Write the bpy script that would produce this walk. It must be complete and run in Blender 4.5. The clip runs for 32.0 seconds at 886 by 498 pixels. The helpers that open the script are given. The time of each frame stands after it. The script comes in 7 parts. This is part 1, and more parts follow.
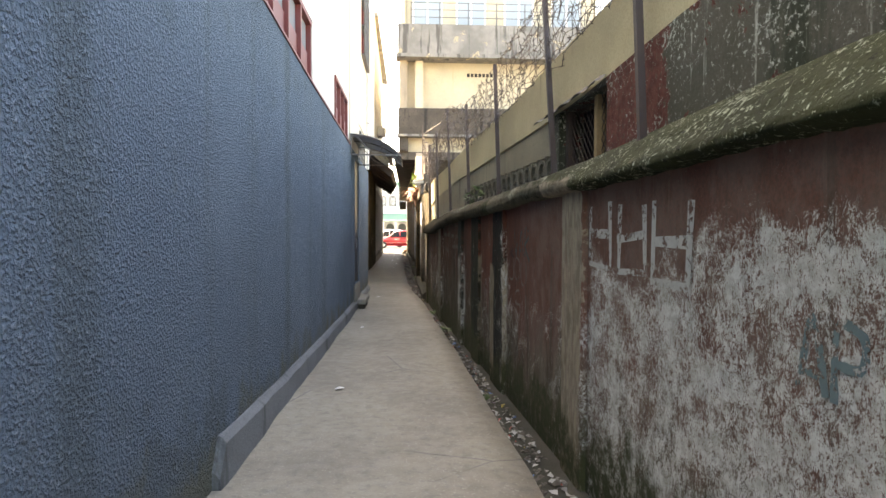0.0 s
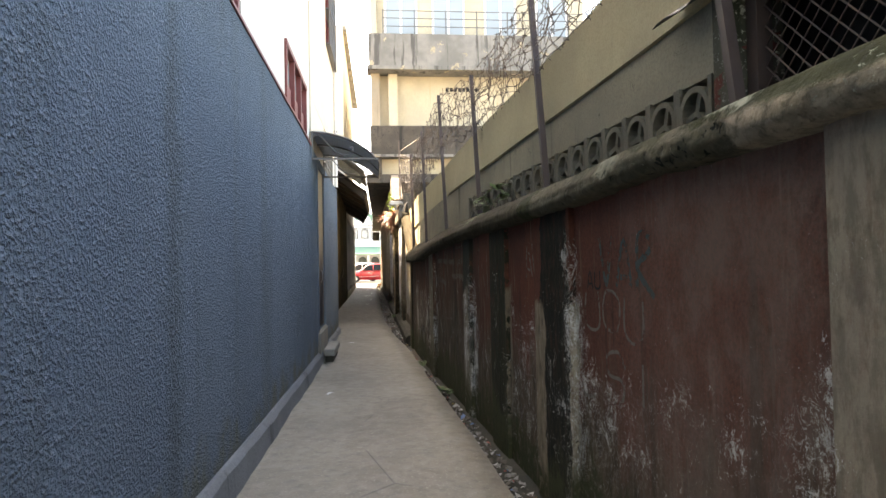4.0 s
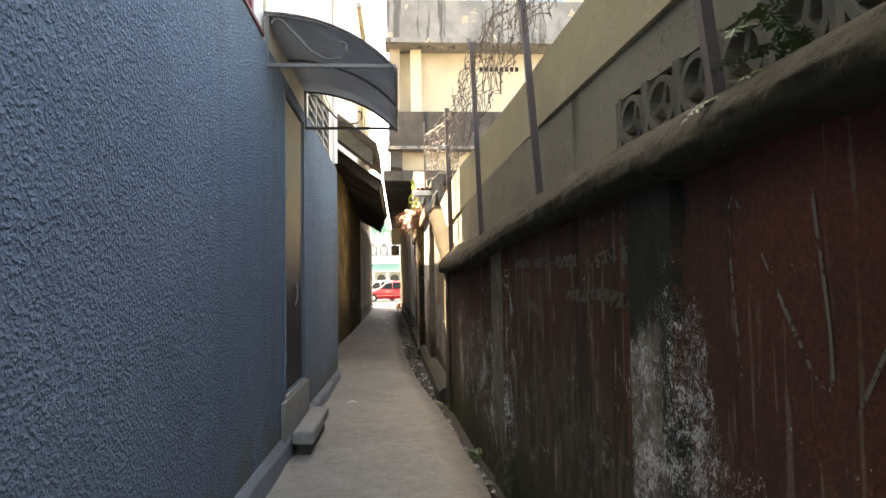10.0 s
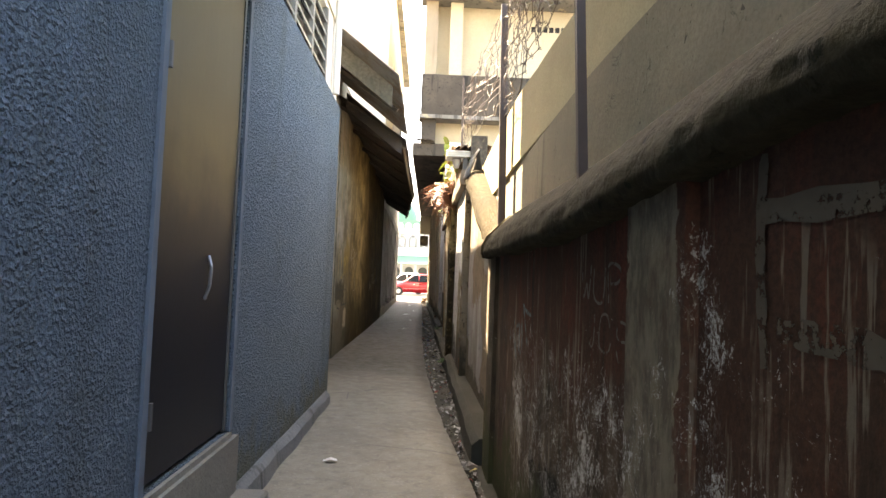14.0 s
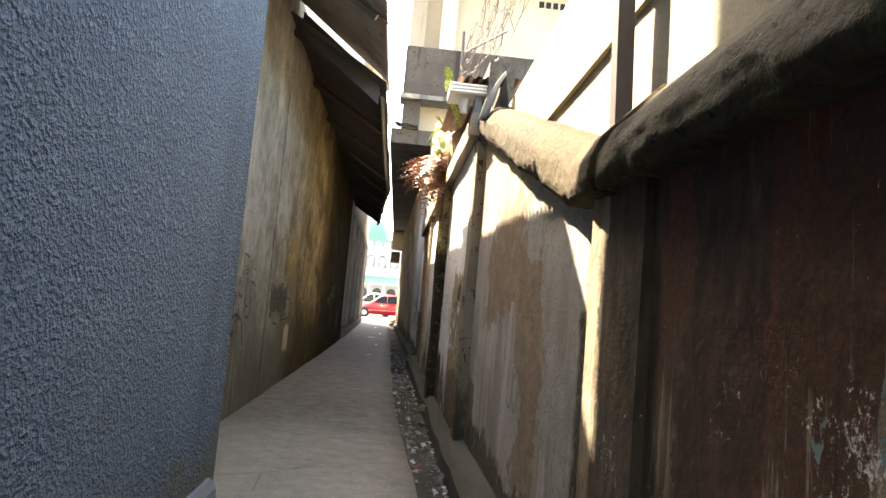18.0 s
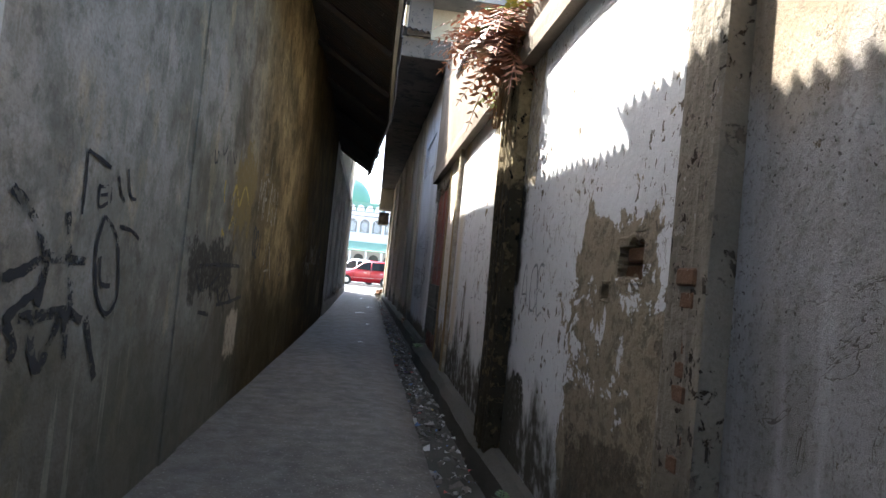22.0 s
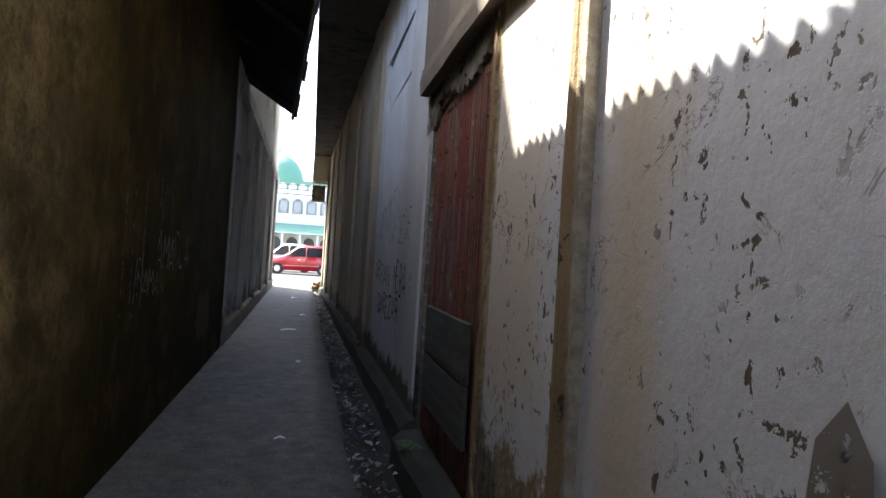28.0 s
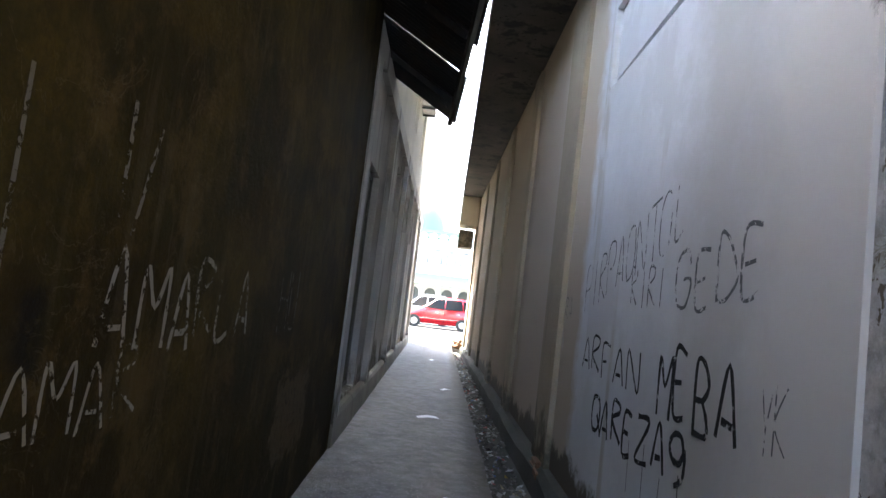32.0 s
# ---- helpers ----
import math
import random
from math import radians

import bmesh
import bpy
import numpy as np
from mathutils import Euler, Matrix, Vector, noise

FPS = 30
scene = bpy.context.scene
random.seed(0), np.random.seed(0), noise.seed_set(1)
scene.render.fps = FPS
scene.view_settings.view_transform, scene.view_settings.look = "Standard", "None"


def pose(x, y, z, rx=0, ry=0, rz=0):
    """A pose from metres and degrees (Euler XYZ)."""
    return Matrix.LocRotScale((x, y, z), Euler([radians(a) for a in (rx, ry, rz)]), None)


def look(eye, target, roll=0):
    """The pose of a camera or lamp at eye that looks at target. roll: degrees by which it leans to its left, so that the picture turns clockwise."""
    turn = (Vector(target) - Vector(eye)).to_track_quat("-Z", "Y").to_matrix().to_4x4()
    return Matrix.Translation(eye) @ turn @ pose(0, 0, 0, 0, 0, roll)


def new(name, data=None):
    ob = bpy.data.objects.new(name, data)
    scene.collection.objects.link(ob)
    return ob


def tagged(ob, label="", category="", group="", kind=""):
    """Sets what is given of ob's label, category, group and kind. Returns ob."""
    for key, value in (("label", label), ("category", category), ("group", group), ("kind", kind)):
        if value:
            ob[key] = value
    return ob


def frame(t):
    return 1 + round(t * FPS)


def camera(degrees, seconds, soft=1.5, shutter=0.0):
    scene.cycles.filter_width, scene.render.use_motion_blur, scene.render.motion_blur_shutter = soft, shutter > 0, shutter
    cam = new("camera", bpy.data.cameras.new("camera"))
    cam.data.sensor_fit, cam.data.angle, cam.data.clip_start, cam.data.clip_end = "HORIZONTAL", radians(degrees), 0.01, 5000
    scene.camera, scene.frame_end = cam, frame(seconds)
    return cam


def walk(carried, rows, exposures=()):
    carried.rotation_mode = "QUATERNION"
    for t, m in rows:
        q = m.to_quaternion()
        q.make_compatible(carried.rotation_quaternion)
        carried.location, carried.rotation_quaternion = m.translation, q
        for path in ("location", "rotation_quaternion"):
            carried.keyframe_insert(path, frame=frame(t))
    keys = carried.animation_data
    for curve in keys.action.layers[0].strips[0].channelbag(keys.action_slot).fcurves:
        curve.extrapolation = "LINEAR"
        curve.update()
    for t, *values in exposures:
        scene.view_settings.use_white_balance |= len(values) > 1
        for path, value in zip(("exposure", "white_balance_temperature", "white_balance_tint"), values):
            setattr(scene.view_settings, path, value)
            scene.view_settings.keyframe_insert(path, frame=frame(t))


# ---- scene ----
cam = camera(70.4, 32.0)
PATH = [
    (0, (0.649, 2.614, 1.522), (0.760, 4.610, 1.464), 0.22),
    (0.5, (0.603, 2.917, 1.504), (0.724, 4.911, 1.413), 0.21),
    (1, (0.618, 3.219, 1.513), (0.668, 5.217, 1.447), 1.78),
    (1.5, (0.579, 3.569, 1.496), (0.700, 5.565, 1.455), 2.00),
    (2, (0.573, 3.909, 1.476), (0.724, 5.901, 1.378), -0.84),
    (2.5, (0.576, 4.245, 1.482), (0.619, 6.241, 1.369), 1.01),
    (3, (0.513, 4.640, 1.488), (0.645, 6.633, 1.374), -1.71),
    (3.5, (0.502, 4.958, 1.429), (0.687, 6.949, 1.406), -1.74),
    (5.5, (0.631, 6.643, 1.415), (0.829, 8.630, 1.515), 1.14),
    (6, (0.548, 6.852, 1.376), (0.862, 8.827, 1.414), -0.38),
    (6.5, (0.553, 7.204, 1.388), (0.697, 9.197, 1.470), -0.11),
    (7, (0.554, 7.565, 1.356), (0.787, 9.548, 1.469), 1.37),
    (7.5, (0.528, 7.874, 1.363), (0.873, 9.842, 1.456), 0.93),
    (8, (0.523, 8.218, 1.361), (0.599, 10.217, 1.360), 2.20),
    (8.5, (0.478, 8.616, 1.350), (0.579, 10.607, 1.504), 0.70),
    (9, (0.475, 8.968, 1.353), (0.605, 10.963, 1.422), -2.75),
    (9.5, (0.518, 9.314, 1.332), (0.576, 11.312, 1.390), 1.39),
    (10, (0.533, 9.683, 1.341), (0.670, 11.675, 1.449), -0.90),
    (10.5, (0.576, 10.021, 1.334), (0.669, 12.016, 1.433), 0.49),
    (11, (0.633, 10.380, 1.307), (0.601, 12.378, 1.372), 3.12),
    (11.5, (0.649, 10.753, 1.306), (0.766, 12.747, 1.401), 0.87),
    (12, (0.669, 10.999, 1.289), (0.708, 12.994, 1.430), 1.44),
    (12.5, (0.658, 11.406, 1.289), (0.674, 13.397, 1.476), 1.06),
    (13, (0.626, 11.708, 1.280), (0.773, 13.698, 1.414), -0.56),
    (13.5, (0.655, 12.047, 1.283), (0.666, 14.044, 1.398), 2.47),
    (14, (0.611, 12.490, 1.298), (0.653, 14.487, 1.391), 2.18),
    (14.5, (0.590, 12.745, 1.258), (0.782, 14.733, 1.352), 2.25),
    (16.5, (0.487, 14.222, 1.111), (0.719, 16.207, 1.166), 5.04),
    (17, (0.477, 14.696, 1.126), (0.713, 16.681, 1.184), 3.36),
    (17.5, (0.556, 15.036, 1.145), (0.689, 17.029, 1.243), 3.35),
    (18, (0.497, 15.490, 1.107), (0.631, 17.477, 1.287), 4.92),
    (18.5, (0.428, 15.892, 1.111), (0.708, 17.870, 1.218), 3.44),
    (19, (0.428, 16.335, 1.125), (0.551, 18.327, 1.253), 4.50),
    (19.5, (0.354, 16.761, 1.114), (0.530, 18.746, 1.280), 4.46),
    (20, (0.316, 17.183, 1.101), (0.591, 19.160, 1.217), 2.71),
    (20.5, (0.314, 17.610, 1.115), (0.484, 19.598, 1.261), 5.92),
    (21, (0.242, 18.031, 1.118), (0.623, 19.984, 1.313), 3.31),
    (21.5, (0.189, 18.470, 1.106), (0.570, 20.430, 1.210), 1.49),
    (22, (0.150, 18.859, 1.116), (0.358, 20.847, 1.198), 5.64),
    (22.5, (0.095, 19.272, 1.142), (0.459, 21.226, 1.361), 4.10),
    (23, (0.082, 19.687, 1.161), (0.420, 21.651, 1.330), 2.27),
    (23.5, (0.025, 20.033, 1.140), (0.200, 22.021, 1.275), 5.09),
    (24, (-0.037, 20.397, 1.193), (0.331, 22.356, 1.353), 2.78),
    (24.5, (0.005, 20.749, 1.193), (0.376, 22.708, 1.361), 4.21),
    (25, (0.043, 21.135, 1.180), (0.404, 23.098, 1.297), 4.83),
    (25.5, (0.035, 21.551, 1.207), (0.485, 23.494, 1.347), 4.20),
    (26, (0.085, 21.942, 1.227), (0.425, 23.905, 1.398), 1.34),
    (26.5, (0.070, 22.325, 1.175), (0.297, 24.308, 1.305), 5.03),
    (28.5, (0.216, 24.307, 1.326), (0.655, 26.258, 1.353), 3.24),
    (29, (0.227, 24.705, 1.339), (0.447, 26.692, 1.391), 4.31),
    (29.5, (0.163, 25.108, 1.320), (0.298, 27.102, 1.387), 3.94),
    (30, (0.125, 25.438, 1.319), (0.393, 27.420, 1.311), 2.67),
    (30.5, (0.128, 25.782, 1.326), (0.239, 27.778, 1.370), 5.58),
    (31, (0.011, 26.180, 1.325), (0.102, 28.172, 1.471), 2.46),
    (31.5, (-0.026, 26.554, 1.300), (0.025, 28.549, 1.422), 1.52),
    (32, (-0.034, 26.904, 1.319), (-0.066, 28.897, 1.486), 6.83),
]
EXPOSURES = [(0, 3.45, 8700, 12), (3, 3.35, 8600, 12), (6, 3.3, 8500, 12), (12, 3.55, 8700, 12), (18, 3.65, 7700, 10), (20, 3.4, 7000, 9), (22, 3.05, 6000, 9), (24, 2.7, 6000, 9), (26, 3.2, 6200, 9), (28.5, 2.9, 6100, 9), (30, 3.65, 5800, 8), (31, 4.1, 5800, 8), (32, 4.3, 6300, 8)]
walk(cam, [(t, look(eye, target, roll)) for t, eye, target, roll in PATH], EXPOSURES)

# ---------------------------------------------------------------- world and light
SUN_WAY = Vector((1.0, -1.16, -1.95)).normalized()      # the way the sunlight travels
world = bpy.data.worlds.new("world")
scene.world = world
world.use_nodes = True
sky = world.node_tree.nodes.new("ShaderNodeTexSky")
sky.sky_type, sky.sun_disc = "NISHITA", False
sky.sun_elevation = math.asin(-SUN_WAY.z)
sky.sun_rotation = math.atan2(-SUN_WAY.x, -SUN_WAY.y)
sky.dust_density, sky.air_density = 3.0, 1.0
bg = world.node_tree.nodes["Background"]
bg.inputs["Strength"].default_value = 0.15
world.node_tree.links.new(sky.outputs[0], bg.inputs[0])
sun = new("sun", bpy.data.lights.new("sun", "SUN"))
sun.data.energy, sun.data.angle, sun.data.color = 4.5, radians(0.6), (1.0, 0.93, 0.82)
sun.matrix_world = look((0, 0, 30), Vector((0, 0, 30)) + SUN_WAY)


# ---------------------------------------------------------------- materials
class Mat:
    """A node material written as expressions."""
    def __init__(self, name):
        self.m = bpy.data.materials.new(name)
        self.m.use_nodes = True
        self.t = self.m.node_tree
        self.b = self.t.nodes["Principled BSDF"]
        self.co = self.t.nodes.new("ShaderNodeTexCoord").outputs["Object"]
        sep = self.t.nodes.new("ShaderNodeSeparateXYZ")
        self.t.links.new(self.co, sep.inputs[0])
        self.x, self.y, self.z = sep.outputs

    def put(self, socket, v):
        if hasattr(v, "links"):
            self.t.links.new(v, socket)
        elif isinstance(v, tuple) and len(v) == 3 and socket.type == "RGBA":
            socket.default_value = (*v, 1)
        else:
            socket.default_value = v

    def stretch(self, s, off=0.0):
        n = self.t.nodes.new("ShaderNodeMapping")
        self.t.links.new(self.co, n.inputs[0])
        n.inputs["Scale"].default_value = s
        n.inputs["Location"].default_value = (off, off * 1.7, off * 0.6)
        return n.outputs[0]

    def noise(self, scale, detail=4, rough=0.55, s=(1, 1, 1), off=0.0, dist=0.0):
        n = self.t.nodes.new("ShaderNodeTexNoise")
        self.t.links.new(self.stretch(s, off), n.inputs["Vector"])
        n.inputs["Scale"].default_value, n.inputs["Detail"].default_value = scale, detail
        n.inputs["Roughness"].default_value, n.inputs["Distortion"].default_value = rough, dist
        return n.outputs["Fac"]

    def cells(self, scale, s=(1, 1, 1), feature="F1"):
        n = self.t.nodes.new("ShaderNodeTexVoronoi")
        n.feature = feature
        self.t.links.new(self.stretch(s), n.inputs["Vector"])
        n.inputs["Scale"].default_value = scale
        return n.outputs["Distance"]

    def span(self, v, a, b, lo=0.0, hi=1.0):
        n = self.t.nodes.new("ShaderNodeMapRange")
        n.interpolation_type = "SMOOTHSTEP"
        self.put(n.inputs[0], v)
        for i, q in enumerate((a, b, lo, hi)):
            self.put(n.inputs[i + 1], q)
        return n.outputs[0]

    def op(self, kind, a, b=0.0):
        n = self.t.nodes.new("ShaderNodeMath")
        n.operation = kind
        self.put(n.inputs[0], a)
        self.put(n.inputs[1], b)
        return n.outputs[0]

    def mix(self, f, a, b):
        n = self.t.nodes.new("ShaderNodeMix")
        n.data_type = "RGBA"
        self.put(n.inputs[0], f)
        self.put(n.inputs[6], a)
        self.put(n.inputs[7], b)
        return n.outputs[2]

    def ragged(self, v, amount, scale=3.0, off=0.0):
        n = self.noise(scale, 9, 0.7, off=off)
        return self.op("ADD", v, self.op("MULTIPLY", self.op("SUBTRACT", n, 0.5), amount))

    def zone(self, y0, y1, z0, z1, amount=0.3, soft=0.02, off=0.0, scale=3.0):
        """A patch of the wall with an uneven outline."""
        qy, qz = self.ragged(self.y, amount, scale, off + y0), self.ragged(self.z, amount * 1.4, scale, off + y1 + 4)
        a = self.op("MULTIPLY", self.span(qy, y0 - soft, y0 + soft), self.span(qy, y1 - soft, y1 + soft, 1.0, 0.0))
        b = self.op("MULTIPLY", self.span(qz, z0 - soft, z0 + soft), self.span(qz, z1 - soft, z1 + soft, 1.0, 0.0))
        return self.op("MULTIPLY", a, b)

    def scratches(self, scale, width, s=(1, 1, 1), off=0.0, dist=1.2):
        """Thin wandering lines."""
        n = self.noise(scale, 5, 0.6, s=s, off=off, dist=dist)
        return self.span(self.op("ABSOLUTE", self.op("SUBTRACT", n, 0.5)), width * 0.5, width, 1.0, 0.0)

    def ramp(self, v, bands, lo, hi, blend="CONSTANT"):
        """Tone and strength along a line: bands of (start, rgba)."""
        n = self.t.nodes.new("ShaderNodeValToRGB")
        n.color_ramp.interpolation = blend
        self.put(n.inputs[0], self.op("DIVIDE", self.op("SUBTRACT", v, lo), hi - lo))
        e = n.color_ramp.elements
        while len(e) < len(bands):
            e.new(0.5)
        for i, (p, tone) in enumerate(bands):
            e[i].position = (p - lo) / (hi - lo)
        for i, (p, tone) in enumerate(bands):
            e[i].color = tone
        return n.outputs[0], n.outputs[1]

    def random(self):
        return self.t.nodes.new("ShaderNodeObjectInfo").outputs["Random"]

    def island(self):
        return self.t.nodes.new("ShaderNodeNewGeometry").outputs["Random Per Island"]

    def done(self, color, rough=0.85, bump=None, strength=0.5, distance=0.01, metal=0.0, spec=None):
        self.put(self.b.inputs["Base Color"], color)
        self.put(self.b.inputs["Roughness"], rough)
        self.put(self.b.inputs["Metallic"], metal)
        if spec is not None:
            self.b.inputs["Specular IOR Level"].default_value = spec
        if bump is not None:
            n = self.t.nodes.new("ShaderNodeBump")
            n.inputs["Strength"].default_value, n.inputs["Distance"].default_value = strength, distance
            self.put(n.inputs["Height"], bump)
            self.t.links.new(n.outputs[0], self.b.inputs["Normal"])
        return self.m


def masonry(name, base, other, peel=None, peel_at=0.6, peel_scale=3.0, fine=None, fine_at=0.62, fine_zone=None, streak=None, streak_at=0.6, algae=None, algae_top=0.6,
            lump=25.0, strength=0.5, rough=0.9, off=0.0, patch=None, peel_zone=None, bands=(), drip=None, drip_at=0.64, streak_gain=0.85,
            zones=(), patch_scale=2.2, pits=None, pits_at=0.64, lines=None, lines_mask=0.5, grain=0.35, lichen=None, lichen_at=0.62, lichen_zone=None):
    """A wall coat: two tones, worn patches, flecks, drip streaks and a mossy foot, each with a ragged outline."""
    k = Mat(name)
    c = k.mix(k.span(k.noise(1.1, 5, 0.6, off=off), 0.35, 0.65), base, other)
    c = k.mix(k.op("MULTIPLY", k.noise(9, 5, 0.7, off=off + 3), 0.45), c, tuple(v * 0.62 for v in base))
    c = k.mix(k.op("MULTIPLY", k.span(k.noise(70, 6, 0.75, off=off), 0.42, 0.62), grain), c, tuple(v * 0.5 for v in base))
    h = k.noise(lump, 5, 0.65)
    if streak:
        f = k.span(k.noise(1.0, 6, 0.62, s=(3.4, 3.4, 0.28), off=off + 7), streak_at, streak_at + 0.1)
        c = k.mix(k.op("MULTIPLY", f, streak_gain), c, streak)
    if drip:
        f = k.span(k.noise(1.0, 7, 0.65, s=(8, 8, 0.45), off=off + 14), drip_at, drip_at + 0.04)
        c = k.mix(k.op("MULTIPLY", f, k.span(k.noise(9, 5, 0.7), 0.4, 0.55)), c, drip)
    if patch:
        f = k.span(k.noise(patch_scale, 8, 0.66, off=off + 40), 0.50, 0.57)
        c = k.mix(f, c, patch)
    if peel:
        f = k.noise(peel_scale, 9, 0.68, off=off + 11, dist=0.4)
        if peel_zone:
            y0, y1, z0, z1, gain = peel_zone
            f = k.op("ADD", f, k.op("MULTIPLY", k.op("MULTIPLY", k.span(k.y, y0, y1, 1.0, 0.0), k.span(k.z, z0, z1, 1.0, 0.0)), gain))
        f = k.span(f, peel_at, peel_at + 0.012)
        c = k.mix(f, c, k.mix(k.noise(14, 4), peel, tuple(v * 0.6 for v in peel)))
        c = k.mix(k.op("MULTIPLY", f, k.span(k.noise(17, 6, 0.72, off=off + 33), 0.50, 0.58, 0.0, 0.75)), c, tuple(v * 0.38 for v in peel))
        h = k.op("SUBTRACT", h, k.op("MULTIPLY", f, k.span(k.noise(17, 6, 0.72, off=off + 33), 0.38, 0.64, 0.35, 2.2)))
    if fine:
        n = k.noise(24, 8, 0.78, s=(1.2, 1.2, 0.8), off=off + 19)
        thr = fine_at
        if fine_zone:
            y0, y1, z0, z1, gain = fine_zone
            zone = k.op("MULTIPLY", k.span(k.y, y0, y1, 1.0, 0.0), k.span(k.z, z0, z1, 1.0, 0.0))
            zone = k.op("MULTIPLY", zone, k.span(k.noise(1.6, 4, off=off + 2), 0.25, 0.6))
            n = k.op("ADD", n, k.op("MULTIPLY", zone, gain))
        f = k.span(n, thr, k.op("ADD", thr, 0.02))
        c = k.mix(f, c, k.mix(k.noise(30, 3), fine, tuple(v * 0.7 for v in fine)))
        h = k.op("SUBTRACT", h, k.op("MULTIPLY", f, 0.3))
    for y0, y1, tone, ragged in bands:
        q = k.op("ADD", k.y, k.op("MULTIPLY", k.op("SUBTRACT", k.noise(2.6, 8, 0.7, s=(1, 1, 0.8), off=off + y0), 0.5), ragged))
        f = k.op("MULTIPLY", k.span(q, y0 - 0.03, y0 + 0.03), k.span(q, y1 - 0.03, y1 + 0.03, 1.0, 0.0))
        c = k.mix(k.op("MULTIPLY", f, k.span(k.noise(12, 5, 0.7), 0.3, 0.5, 0.75, 1.0)), c, tone)
    for q in zones:
        f = k.zone(*q[:4], q[5], q[6] if len(q) > 6 else 0.02, off)
        tone = k.mix(k.span(k.noise(13, 6, 0.7, off=off + 6), 0.35, 0.65), q[4], tuple(v * 0.6 for v in q[4]))
        c = k.mix(k.op("MULTIPLY", f, k.span(k.noise(26, 6, 0.75, off=off + 8), 0.36, 0.5, 0.55, 1.0)) if len(q) < 7 else f, c, tone if len(q) < 7 else q[4])
        h = k.op("SUBTRACT", h, k.op("MULTIPLY", f, 0.35))
    if pits:
        f = k.op("MULTIPLY", k.span(k.noise(21, 5, 0.62, s=(1, 1.15, 0.9), off=off + 29, dist=0.4), pits_at, pits_at + 0.03), k.span(k.noise(2.0, 3, off=off + 1), 0.42, 0.55))
        c = k.mix(f, c, pits)
        h = k.op("SUBTRACT", h, k.op("MULTIPLY", f, 1.2))
    if lines:
        f = k.op("MULTIPLY", k.scratches(5.5, 0.011, off=off + 12), k.span(k.noise(2.4, 4, off=off + 15), lines_mask, lines_mask + 0.08))
        c = k.mix(k.op("MULTIPLY", f, 0.8), c, lines)
    if lichen:
        n = k.noise(32, 9, 0.78, s=(1, 1.2, 1.2), off=off + 61)
        n = k.op("ADD", n, k.op("MULTIPLY", k.op("SUBTRACT", k.noise(3.0, 5, off=off + 65), 0.5), 0.3))
        if lichen_zone:
            n = k.op("ADD", n, k.span(k.y, lichen_zone[0], lichen_zone[1], lichen_zone[2], 0.0))
        f = k.span(n, lichen_at, lichen_at + 0.02)
        c = k.mix(f, c, k.mix(k.noise(20, 4), lichen, tuple(v * 0.6 for v in lichen)))
        h = k.op("ADD", h, k.op("MULTIPLY", f, 0.4))
    if algae:
        up = k.op("ADD", k.z, k.op("MULTIPLY", k.noise(2.2, 7, 0.65, s=(1, 1, 0.5), off=off + 5), -1.7))
        f = k.span(up, algae_top - 1.05, algae_top - 0.75, 1.0, 0.0)
        c = k.mix(k.op("MULTIPLY", f, k.span(k.noise(11, 5), 0.3, 0.55, 0.45, 1.0)), c, algae)
    return k.done(c, rough, h, strength, 0.012, spec=0.15)


def plainish(name, color, rough=0.7, vary=0.25, scale=14.0, metal=0.0, strength=0.15):
    k = Mat(name)
    c = k.mix(k.op("MULTIPLY", k.noise(scale, 5, 0.65), vary * 2), color, tuple(v * 0.55 for v in color))
    return k.done(c, rough, k.noise(scale * 3, 4), strength, 0.004, metal)


